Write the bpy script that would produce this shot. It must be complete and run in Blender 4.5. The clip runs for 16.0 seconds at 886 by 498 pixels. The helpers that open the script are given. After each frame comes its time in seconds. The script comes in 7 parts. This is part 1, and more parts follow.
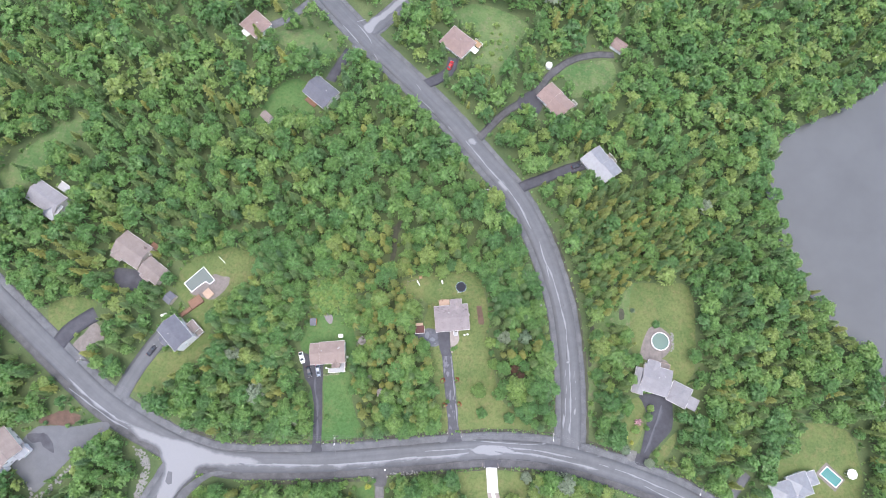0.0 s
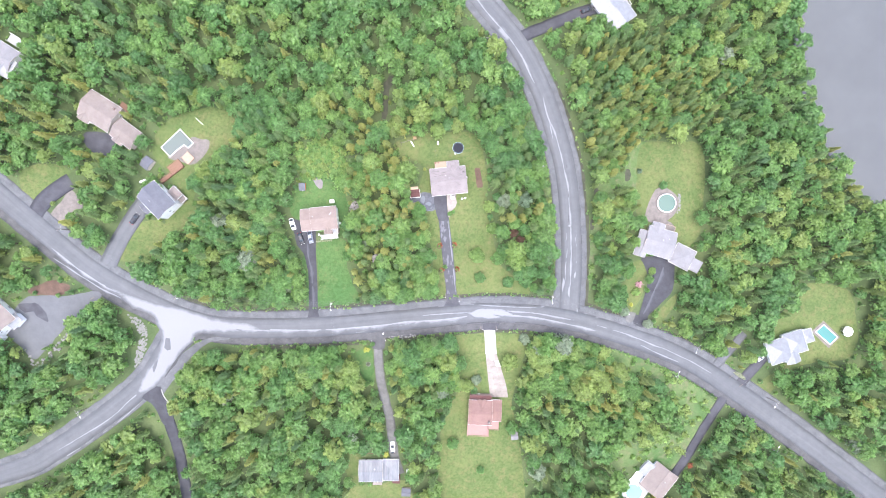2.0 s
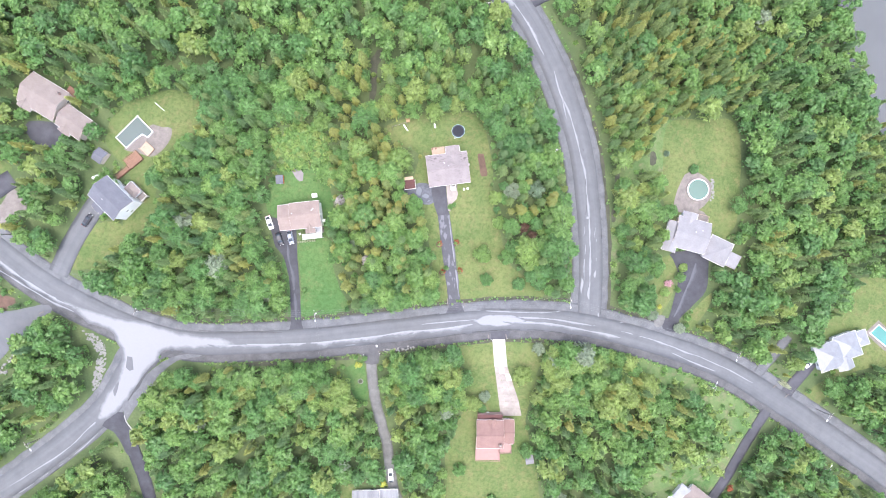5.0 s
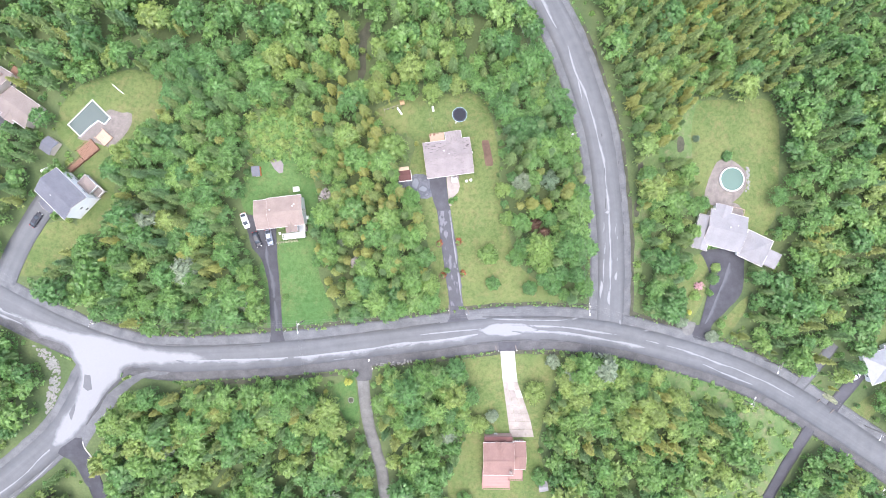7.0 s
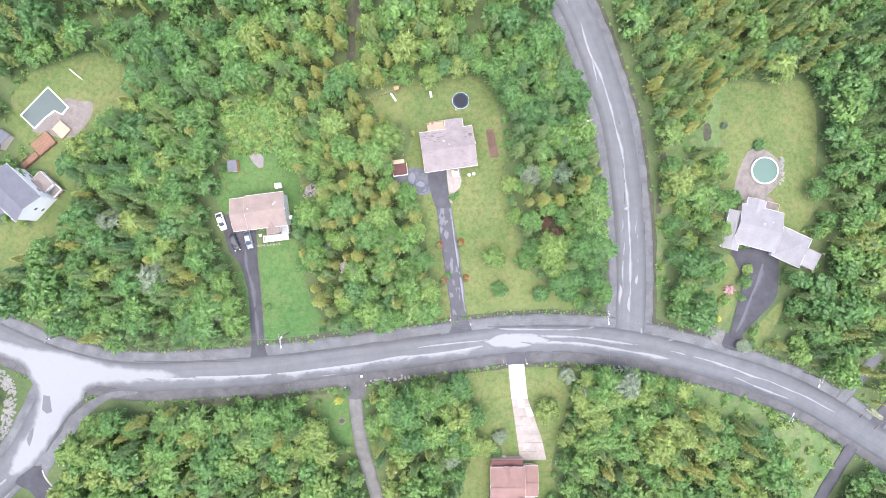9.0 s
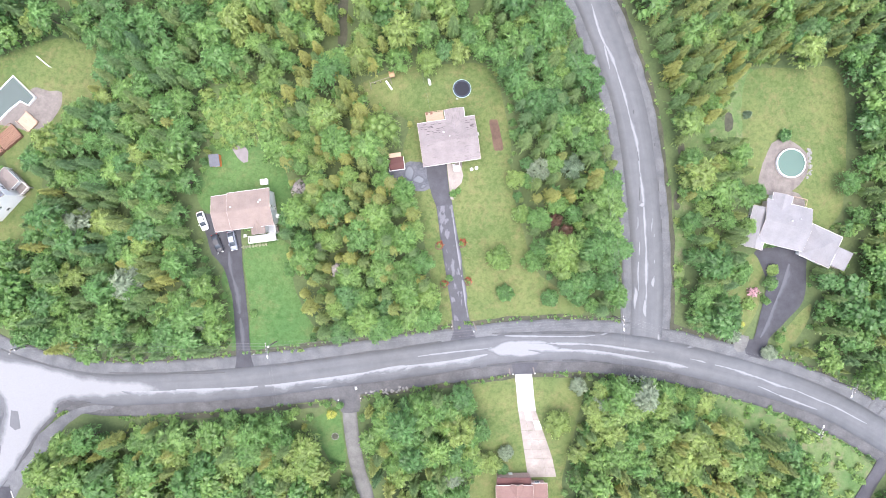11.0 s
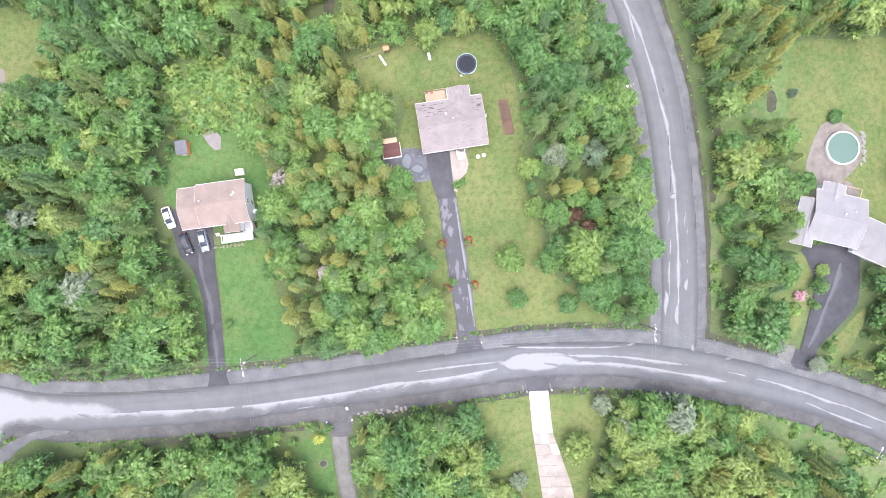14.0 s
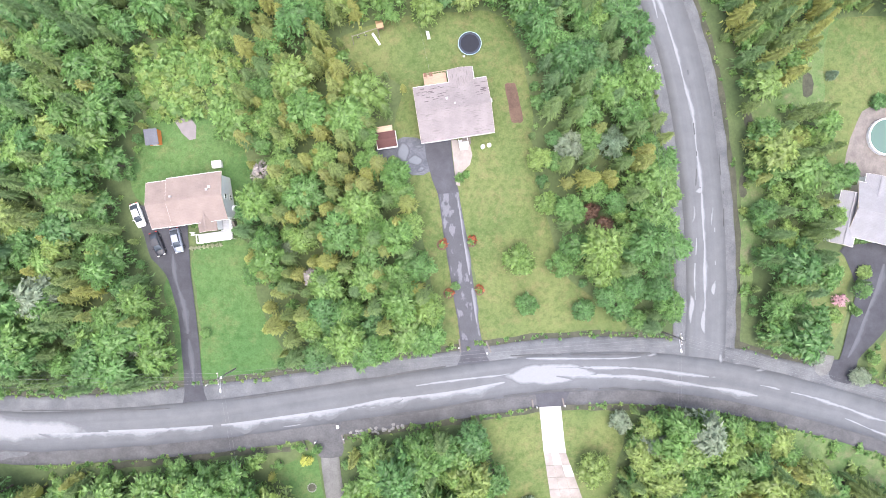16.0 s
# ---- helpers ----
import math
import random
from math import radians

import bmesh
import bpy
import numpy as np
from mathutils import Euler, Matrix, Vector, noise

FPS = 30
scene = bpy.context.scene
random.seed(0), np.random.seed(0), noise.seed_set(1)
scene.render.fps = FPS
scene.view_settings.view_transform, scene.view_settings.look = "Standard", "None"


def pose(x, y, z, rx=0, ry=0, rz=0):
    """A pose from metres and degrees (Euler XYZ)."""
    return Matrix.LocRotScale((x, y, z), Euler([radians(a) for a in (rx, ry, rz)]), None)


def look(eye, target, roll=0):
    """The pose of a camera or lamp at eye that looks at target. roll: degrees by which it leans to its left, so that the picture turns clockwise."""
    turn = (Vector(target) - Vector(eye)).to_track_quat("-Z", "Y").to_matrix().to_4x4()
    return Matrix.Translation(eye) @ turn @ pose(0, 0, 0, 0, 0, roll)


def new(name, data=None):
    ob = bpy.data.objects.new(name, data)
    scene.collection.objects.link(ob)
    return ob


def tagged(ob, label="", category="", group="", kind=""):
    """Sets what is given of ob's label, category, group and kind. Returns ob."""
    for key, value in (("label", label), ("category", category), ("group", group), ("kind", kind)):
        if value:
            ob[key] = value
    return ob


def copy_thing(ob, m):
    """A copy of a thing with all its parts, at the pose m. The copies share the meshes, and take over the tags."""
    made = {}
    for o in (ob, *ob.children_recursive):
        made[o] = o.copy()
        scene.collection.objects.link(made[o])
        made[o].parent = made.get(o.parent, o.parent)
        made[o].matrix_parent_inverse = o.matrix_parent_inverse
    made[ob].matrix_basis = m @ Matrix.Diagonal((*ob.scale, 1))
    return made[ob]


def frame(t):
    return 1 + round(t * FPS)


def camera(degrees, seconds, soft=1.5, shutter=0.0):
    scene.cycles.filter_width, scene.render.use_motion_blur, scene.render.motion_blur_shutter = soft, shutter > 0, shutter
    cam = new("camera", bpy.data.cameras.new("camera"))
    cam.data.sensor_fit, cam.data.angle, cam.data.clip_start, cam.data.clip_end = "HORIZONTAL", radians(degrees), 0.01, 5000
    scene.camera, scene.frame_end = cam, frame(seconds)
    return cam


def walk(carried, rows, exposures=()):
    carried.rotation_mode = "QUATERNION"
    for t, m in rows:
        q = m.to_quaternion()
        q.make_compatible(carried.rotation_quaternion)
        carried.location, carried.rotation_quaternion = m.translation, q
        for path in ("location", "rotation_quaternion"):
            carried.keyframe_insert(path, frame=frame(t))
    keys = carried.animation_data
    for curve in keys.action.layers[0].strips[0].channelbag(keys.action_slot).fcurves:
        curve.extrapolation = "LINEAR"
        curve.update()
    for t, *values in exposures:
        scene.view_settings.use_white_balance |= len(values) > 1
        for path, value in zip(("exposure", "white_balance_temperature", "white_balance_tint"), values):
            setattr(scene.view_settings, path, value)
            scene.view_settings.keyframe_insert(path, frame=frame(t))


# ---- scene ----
import functools
from mathutils import geometry

cam = camera(74.17, 16.0, 0.95)
# seconds, place, tilt, lean and heading of a camera that hangs under a sinking drone and looks straight down
PATH = [
    (0.0, 0.20, 1.57, 239.79, 12.56, 0.22, 2.85),
    (0.1, 0.24, 1.32, 238.80, 7.90, 0.21, 2.64),
    (0.2, 0.27, 1.08, 237.83, 3.13, 0.15, 2.58),
    (0.3, 0.30, 0.89, 236.91, -0.10, 0.05, 2.24),
    (0.5, 0.38, 0.64, 235.29, 0.01, -0.02, 2.46),
    (1.0, 0.51, 0.35, 232.24, 0.03, -0.03, 2.31),
    (1.5, 0.53, 0.17, 229.50, 0.02, 0.00, 2.18),
    (2.0, 0.53, -0.05, 226.75, -0.00, 0.02, 2.12),
    (2.5, 0.81, -0.27, 223.93, 0.01, 0.04, 2.06),
    (3.0, 0.97, -0.41, 220.83, -0.00, 0.07, 1.87),
    (3.5, 0.98, -0.44, 215.89, 0.02, 0.06, 1.60),
    (4.0, 0.81, -0.52, 209.89, 0.01, 0.06, 1.33),
    (6.5, 0.29, -0.38, 180.41, -0.02, -0.02, 0.52),
    (7.0, 0.08, -0.44, 174.42, -0.02, -0.06, 0.40),
    (7.5, -0.05, -0.33, 168.37, -0.01, -0.04, 0.13),
    (8.0, 0.01, -0.31, 162.43, 0.01, -0.04, 0.01),
    (8.5, 0.03, -0.21, 159.26, 0.03, -0.05, -0.04),
    (9.0, -0.08, 0.00, 156.31, 0.03, -0.09, -0.11),
    (11.5, -0.18, 0.23, 141.48, 0.03, -0.07, -0.40),
    (12.0, -0.44, 0.29, 138.42, 0.01, -0.12, -0.39),
    (12.5, -0.43, 0.14, 135.50, 0.02, -0.10, -0.33),
    (13.0, -0.43, 0.24, 132.47, 0.02, -0.09, -0.42),
    (13.5, -0.56, 0.19, 129.40, 0.03, -0.07, -0.59),
    (14.0, -0.73, 0.02, 126.33, 0.05, -0.08, -0.72),
    (14.5, -0.75, 0.22, 123.26, -0.05, -0.15, -0.77),
    (15.0, -0.80, 0.32, 120.19, -0.04, -0.14, -0.77),
    (15.5, -0.69, 0.29, 117.06, -0.02, -0.03, -0.80),
    (16.0, -0.79, 0.27, 113.98, -0.02, -0.03, -0.83),
]
EXPOSURE = [(0.0, 1.34, 5920, 10), (0.2, 1.53, 5920, 10), (0.4, 1.76, 5920, 10), (0.8, 1.9, 5920, 10), (2.5, 1.88, 5920, 10), (6.5, 1.84, 5980, 10), (16.0, 1.83, 6150, 10)]
walk(cam, [(t, pose(x, y, z, rx, ry, rz)) for t, x, y, z, rx, ry, rz in PATH], EXPOSURE)

# ---- light: a bright overcast sky ----
world = bpy.data.worlds.new("overcast")
scene.world = world
world.use_nodes = True
wn = world.node_tree.nodes
sky = wn.new("ShaderNodeTexSky")
sky.sky_type, sky.sun_disc = "NISHITA", False
sky.sun_elevation, sky.sun_rotation = radians(82), radians(190)
sky.air_density, sky.dust_density, sky.ozone_density = 1.0, 6.0, 1.0
world.node_tree.links.new(sky.outputs[0], wn["Background"].inputs[0])
wn["Background"].inputs[1].default_value = 0.15
sun_data = bpy.data.lights.new("sun", "SUN")
sun_data.energy, sun_data.angle, sun_data.color = 0.9, radians(95), (1.0, 0.96, 0.9)
sun = new("sun", sun_data)
sun.matrix_world = look((90, -60, 300), (0, 0, 0))


# ---- materials ----
def nodes_of(name, rough=0.8):
    m = bpy.data.materials.new(name)
    m.use_nodes = True
    nt = m.node_tree
    b = nt.nodes["Principled BSDF"]
    b.inputs["Roughness"].default_value = rough
    b.inputs["Specular IOR Level"].default_value = 0.3
    return m, nt, b


def noise_tex(nt, scale, detail=4.0, rough=0.6, coord="Object", stretch=None):
    tc = nt.nodes.new("ShaderNodeTexCoord")
    n = nt.nodes.new("ShaderNodeTexNoise")
    n.inputs["Scale"].default_value = scale
    n.inputs["Detail"].default_value = detail
    n.inputs["Roughness"].default_value = rough
    out = tc.outputs[coord]
    if stretch:
        mp = nt.nodes.new("ShaderNodeMapping")
        mp.inputs["Scale"].default_value = stretch
        nt.links.new(out, mp.inputs[0])
        out = mp.outputs[0]
    nt.links.new(out, n.inputs["Vector"])
    return n


def ramp(nt, fac, stops):
    r = nt.nodes.new("ShaderNodeValToRGB")
    while len(r.color_ramp.elements) < len(stops):
        r.color_ramp.elements.new(0.5)
    for e, (p, c) in zip(r.color_ramp.elements, stops):
        e.position, e.color = p, (*c, 1.0)
    nt.links.new(fac, r.inputs[0])
    return r


def mix(nt, fac, a, b, mode="MIX"):
    m = nt.nodes.new("ShaderNodeMix")
    m.data_type, m.blend_type = "RGBA", mode
    for sock, v in ((m.inputs[0], fac), (m.inputs[6], a), (m.inputs[7], b)):
        if isinstance(v, (int, float)):
            sock.default_value = v
        elif isinstance(v, tuple):
            sock.default_value = (*v, 1.0)
        else:
            nt.links.new(v, sock)
    return m.outputs[2]


def bump(nt, b, height, strength=0.3, dist=0.02):
    n = nt.nodes.new("ShaderNodeBump")
    n.inputs["Strength"].default_value, n.inputs["Distance"].default_value = strength, dist
    nt.links.new(height, n.inputs["Height"])
    nt.links.new(n.outputs[0], b.inputs["Normal"])


def surface(name, dark, light, big=0.15, small=3.0, rough=0.85, relief=0.02, speck=0.35, stretch=None):
    """Two scales of mottling between two colours, with fine relief."""
    m, nt, b = nodes_of(name, rough)
    n1 = noise_tex(nt, big, 3.0, 0.6, stretch=stretch)
    n2 = noise_tex(nt, small, 5.0, 0.7, stretch=stretch)
    c1 = ramp(nt, n1.outputs["Fac"], [(0.3, dark), (0.7, light)])
    c2 = ramp(nt, n2.outputs["Fac"], [(0.25, tuple(1 - speck for _ in range(3))), (0.75, (1 + 0, 1 + 0, 1 + 0))])
    nt.links.new(mix(nt, 1.0, c1.outputs[0], c2.outputs[0], "MULTIPLY"), b.inputs["Base Color"])
    bump(nt, b, n2.outputs["Fac"], 0.6, relief)
    return m


def paint(name, colour, rough=0.5, metal=0.0, vary=0.12, scale=1.5):
    m, nt, b = nodes_of(name, rough)
    b.inputs["Metallic"].default_value = metal
    n = noise_tex(nt, scale, 5.0, 0.65)
    lo = tuple(c * (1 - vary) for c in colour)
    r = ramp(nt, n.outputs["Fac"], [(0.3, lo), (0.7, colour)])
    nt.links.new(r.outputs[0], b.inputs["Base Color"])
    return m


def shingles(name, dark, light, wear=0.25):
    """Asphalt shingles: staggered courses with streaks and blotches."""
    m, nt, b = nodes_of(name, 0.9)
    tc = nt.nodes.new("ShaderNodeTexCoord")
    br = nt.nodes.new("ShaderNodeTexBrick")
    br.inputs["Scale"].default_value = 1.0
    br.inputs["Mortar Size"].default_value = 0.012
    br.inputs["Brick Width"].default_value, br.inputs["Row Height"].default_value = 0.9, 0.28
    br.inputs["Color1"].default_value = (*light, 1)
    br.inputs["Color2"].default_value = (*(0.95 * v for v in light), 1)
    br.inputs["Mortar"].default_value = (*(0.8 * v for v in light), 1)
    nt.links.new(tc.outputs["UV"], br.inputs["Vector"])
    n1 = noise_tex(nt, 0.35, 4.0, 0.6)
    r1 = ramp(nt, n1.outputs["Fac"], [(0.3, (0.8, 0.8, 0.8)), (0.65, (1.0, 1.0, 1.0))])
    n2 = noise_tex(nt, 14.0, 3.0, 0.7)
    r2 = ramp(nt, n2.outputs["Fac"], [(0.3, (0.8, 0.8, 0.8)), (0.7, (1.0, 1.0, 1.0))])
    c = mix(nt, 1.0, br.outputs["Color"], r1.outputs[0], "MULTIPLY")
    lift = noise_tex(nt, 1.0, 2.0, 0.5, "UV", (0.7, 5.0, 1.0))
    worn = noise_tex(nt, 0.22, 2.0, 0.5)
    l1 = ramp(nt, lift.outputs["Fac"], [(0.57, (0, 0, 0)), (0.63, (1, 1, 1))])
    l2 = ramp(nt, worn.outputs["Fac"], [(0.47, (0, 0, 0)), (0.55, (wear, wear, wear))])
    c = mix(nt, mix(nt, 1.0, l1.outputs[0], l2.outputs[0], "MULTIPLY"), c, dark)
    nt.links.new(mix(nt, 1.0, c, r2.outputs[0], "MULTIPLY"), b.inputs["Base Color"])
    bump(nt, b, br.outputs["Fac"], 0.4, 0.015)
    return m


def leaves(name, stops, spread=0.52, through_light=0.5, shine=0.55):
    """Leaf clumps: the tone of a tree picks the hue, each clump varies a little."""
    m, nt, b = nodes_of(name, 0.42)
    tone = nt.nodes.new("ShaderNodeAttribute")
    tone.attribute_name = "tone"
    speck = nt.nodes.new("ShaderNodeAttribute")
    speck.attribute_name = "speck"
    info = nt.nodes.new("ShaderNodeObjectInfo")
    ad = nt.nodes.new("ShaderNodeMath")
    ad.operation = "MULTIPLY_ADD"
    nt.links.new(info.outputs["Random"], ad.inputs[0])
    ad.inputs[1].default_value = 0.12
    nt.links.new(tone.outputs["Fac"], ad.inputs[2])
    c = ramp(nt, ad.outputs[0], stops)
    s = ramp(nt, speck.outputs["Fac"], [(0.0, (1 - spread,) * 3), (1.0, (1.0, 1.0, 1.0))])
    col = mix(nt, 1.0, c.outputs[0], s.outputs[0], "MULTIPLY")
    nt.links.new(col, b.inputs["Base Color"])
    b.inputs["Specular IOR Level"].default_value = shine
    tr = nt.nodes.new("ShaderNodeBsdfTranslucent")
    nt.links.new(col, tr.inputs[0])
    ms = nt.nodes.new("ShaderNodeMixShader")
    ms.inputs[0].default_value = through_light
    nt.links.new(b.outputs[0], ms.inputs[1])
    nt.links.new(tr.outputs[0], ms.inputs[2])
    nt.links.new(ms.outputs[0], nt.nodes["Material Output"].inputs[0])
    return m


def water(name, colour, rough=0.08, relief=0.02, scale=0.6):
    m, nt, b = nodes_of(name, rough)
    n0 = noise_tex(nt, 0.05, 3.0)
    r = ramp(nt, n0.outputs["Fac"], [(0.3, tuple(0.85 * v for v in colour)), (0.7, colour)])
    nt.links.new(r.outputs[0], b.inputs["Base Color"])
    n = noise_tex(nt, scale, 4.0)
    bump(nt, b, n.outputs["Fac"], 0.3, relief)
    b.inputs["Specular IOR Level"].default_value = 0.5
    return m


def lawn(name, dark, light, dry):
    """Mown grass: broad drifts, dry patches and fine blades."""
    m, nt, b = nodes_of(name, 0.9)
    n1, n2, n3, n4 = noise_tex(nt, 0.07, 3.0, 0.6), noise_tex(nt, 0.35, 5.0, 0.75), noise_tex(nt, 3.5, 6.0, 0.8), noise_tex(nt, 0.9, 4.0, 0.7)
    c1 = ramp(nt, n1.outputs["Fac"], [(0.35, dark), (0.65, light)])
    c2 = ramp(nt, n2.outputs["Fac"], [(0.50, (0, 0, 0)), (0.70, (0.85, 0.85, 0.85))])
    c3 = ramp(nt, n3.outputs["Fac"], [(0.3, (0.6, 0.6, 0.6)), (0.7, (1.0, 1.0, 1.0))])
    c4 = ramp(nt, n4.outputs["Fac"], [(0.32, (0.62, 0.74, 0.56)), (0.56, (1.0, 1.0, 1.0))])
    c = mix(nt, c2.outputs[0], c1.outputs[0], dry)
    c = mix(nt, 1.0, c, c4.outputs[0], "MULTIPLY")
    nt.links.new(mix(nt, 1.0, c, c3.outputs[0], "MULTIPLY"), b.inputs["Base Color"])
    bump(nt, b, n3.outputs["Fac"], 0.8, 0.08)
    return m


def tarmac(name, dark, light):
    """Asphalt worn in bands along the lanes, with stains and fine grit."""
    m, nt, b = nodes_of(name, 0.7)
    n1 = noise_tex(nt, 1.0, 3.0, 0.55, "UV", (0.02, 0.55, 1.0))
    n2 = noise_tex(nt, 0.25, 5.0, 0.7)
    n3 = noise_tex(nt, 7.0, 4.0, 0.7)
    c1 = ramp(nt, n1.outputs["Fac"], [(0.3, dark), (0.7, light)])
    c2 = ramp(nt, n2.outputs["Fac"], [(0.3, (0.80, 0.80, 0.80)), (0.65, (1.0, 1.0, 1.0))])
    c3 = ramp(nt, n3.outputs["Fac"], [(0.3, (0.86, 0.86, 0.86)), (0.7, (1.0, 1.0, 1.0))])
    c = mix(nt, 1.0, c1.outputs[0], c2.outputs[0], "MULTIPLY")
    nt.links.new(mix(nt, 1.0, c, c3.outputs[0], "MULTIPLY"), b.inputs["Base Color"])
    bump(nt, b, n3.outputs["Fac"], 0.4, 0.01)
    return m


def bleached(name, rim, heart):
    """A pale worn streak that frays into the asphalt at its rims (UV y runs from -1 to 1 across it)."""
    m, nt, b = nodes_of(name, 0.8)
    tc = nt.nodes.new("ShaderNodeTexCoord")
    sp = nt.nodes.new("ShaderNodeSeparateXYZ")
    nt.links.new(tc.outputs["UV"], sp.inputs[0])
    ab = nt.nodes.new("ShaderNodeMath")
    ab.operation = "ABSOLUTE"
    nt.links.new(sp.outputs[1], ab.inputs[0])
    n1 = noise_tex(nt, 1.0, 6.0, 0.8, "UV", (0.35, 1.6, 1.0))
    sub = nt.nodes.new("ShaderNodeMath")
    sub.operation = "SUBTRACT"
    nt.links.new(n1.outputs["Fac"], sub.inputs[0])
    sc = nt.nodes.new("ShaderNodeMath")
    sc.operation = "MULTIPLY"
    nt.links.new(ab.outputs[0], sc.inputs[0])
    sc.inputs[1].default_value = 0.68
    nt.links.new(sc.outputs[0], sub.inputs[1])
    r = ramp(nt, sub.outputs[0], [(0.02, rim), (0.22, tuple((p + q) / 2 for p, q in zip(rim, heart))), (0.44, heart)])
    nt.links.new(r.outputs[0], b.inputs["Base Color"])
    return m


def frayed(name, rim, heart, scale=0.8):
    """Pale dust or worn binder that breaks up towards the edge of its patch."""
    m, nt, b = nodes_of(name, 0.8)
    at = nt.nodes.new("ShaderNodeAttribute")
    at.attribute_name = "edge"
    n1 = noise_tex(nt, scale, 6.0, 0.75)
    n2 = noise_tex(nt, 3.5, 4.0, 0.7)
    ad = nt.nodes.new("ShaderNodeMath")
    ad.operation = "MULTIPLY_ADD"
    nt.links.new(n1.outputs["Fac"], ad.inputs[0])
    ad.inputs[1].default_value = 1.4
    nt.links.new(at.outputs["Fac"], ad.inputs[2])
    middle = tuple((p + q) / 2 for p, q in zip(rim, heart))
    fac = nt.nodes.new("ShaderNodeMath")
    fac.operation = "MULTIPLY"
    nt.links.new(ad.outputs[0], fac.inputs[0])
    fac.inputs[1].default_value = 0.4
    c = ramp(nt, fac.outputs[0], [(0.40, rim), (0.56, middle), (0.74, heart)])
    g = ramp(nt, n2.outputs["Fac"], [(0.3, (0.86, 0.86, 0.86)), (0.7, (1.0, 1.0, 1.0))])
    nt.links.new(mix(nt, 1.0, c.outputs[0], g.outputs[0], "MULTIPLY"), b.inputs["Base Color"])
    return m


def patchy(name, dark, pale, scale, stretch, lo=0.52, hi=0.57):
    """Dark binder worn through to pale stone in ragged islands."""
    m, nt, b = nodes_of(name, 0.7)
    n1 = noise_tex(nt, scale, 5.0, 0.55, stretch=stretch)
    n2 = noise_tex(nt, 5.0, 4.0, 0.7)
    n3 = noise_tex(nt, 0.3, 3.0, 0.6)
    wear = ramp(nt, n1.outputs["Fac"], [(lo, (0, 0, 0)), (hi, (1, 1, 1))])
    c = mix(nt, wear.outputs[0], dark, pale)
    g = ramp(nt, n2.outputs["Fac"], [(0.3, (0.78, 0.78, 0.78)), (0.7, (1.0, 1.0, 1.0))])
    h = ramp(nt, n3.outputs["Fac"], [(0.3, (0.8, 0.8, 0.8)), (0.7, (1.0, 1.0, 1.0))])
    c = mix(nt, 1.0, c, g.outputs[0], "MULTIPLY")
    nt.links.new(mix(nt, 1.0, c, h.outputs[0], "MULTIPLY"), b.inputs["Base Color"])
    bump(nt, b, n2.outputs["Fac"], 0.4, 0.01)
    return m


M_FLOOR = surface("forest_floor", (0.060, 0.092, 0.036), (0.112, 0.142, 0.060), 0.08, 1.5, 0.95, 0.1, 0.4)
M_LAWN = lawn("lawn_grass", (0.092, 0.133, 0.042), (0.140, 0.164, 0.060), (0.178, 0.158, 0.077))
M_LAWN_DEEP = lawn("lush_grass", (0.064, 0.134, 0.040), (0.094, 0.160, 0.052), (0.126, 0.152, 0.060))
M_MEADOW = lawn("rough_meadow", (0.075, 0.140, 0.045), (0.150, 0.195, 0.080), (0.190, 0.170, 0.110))
M_ASPHALT = tarmac("worn_asphalt", (0.094, 0.097, 0.106), (0.122, 0.125, 0.136))
M_DRIVE = surface("dark_asphalt", (0.044, 0.044, 0.053), (0.074, 0.073, 0.085), 0.3, 4.0, 0.78, 0.01, 0.25)
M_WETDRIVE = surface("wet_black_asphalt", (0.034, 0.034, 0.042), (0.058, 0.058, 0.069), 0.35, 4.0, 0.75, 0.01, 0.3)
M_PALEGRAVEL = surface("pale_gravel", (0.112, 0.110, 0.108), (0.182, 0.179, 0.175), 0.4, 5.0, 0.95, 0.04, 0.4)
M_PALE = bleached("bleached_asphalt", (0.100, 0.103, 0.113), (0.205, 0.209, 0.224))
M_DRIVEWORN = patchy("worn_drive", (0.068, 0.068, 0.080), (0.135, 0.136, 0.156), 0.42, (1.7, 0.75, 1.0))
M_DRIVEPALE = bleached("bleached_drive", (0.078, 0.078, 0.090), (0.165, 0.165, 0.185))
M_DRIVEDRY = bleached("half_dry_drive", (0.046, 0.046, 0.055), (0.080, 0.081, 0.093))
M_PALER = frayed("dusty_asphalt", (0.102, 0.105, 0.115), (0.205, 0.207, 0.220), 0.5)
M_DUST = frayed("bleached_patch", (0.100, 0.103, 0.113), (0.205, 0.208, 0.222), 1.1)
M_PADDUST = frayed("pale_gravel_patch", (0.075, 0.078, 0.092), (0.145, 0.152, 0.175), 1.4)
M_GRAVEL = surface("grey_gravel", (0.098, 0.100, 0.109), (0.160, 0.163, 0.174), 0.3, 5.0, 0.95, 0.04, 0.45)
M_WETGRAVEL = surface("wet_gravel", (0.066, 0.065, 0.070), (0.118, 0.116, 0.121), 0.35, 3.0, 0.8, 0.03, 0.45)
M_DITCH = surface("damp_ditch_soil", (0.045, 0.050, 0.034), (0.085, 0.082, 0.060), 0.6, 3.0, 0.9, 0.05, 0.4)
M_PADGRAVEL = surface("patchy_gravel", (0.075, 0.078, 0.095), (0.150, 0.155, 0.180), 0.5, 4.0, 0.9, 0.03, 0.35)
M_TAR = surface("tar_seam", (0.045, 0.045, 0.05), (0.07, 0.07, 0.075), 0.5, 8.0, 0.6, 0.01, 0.3)
M_CONCRETE = surface("pale_concrete", (0.42, 0.41, 0.395), (0.54, 0.53, 0.51), 0.4, 6.0, 0.85, 0.006, 0.1)
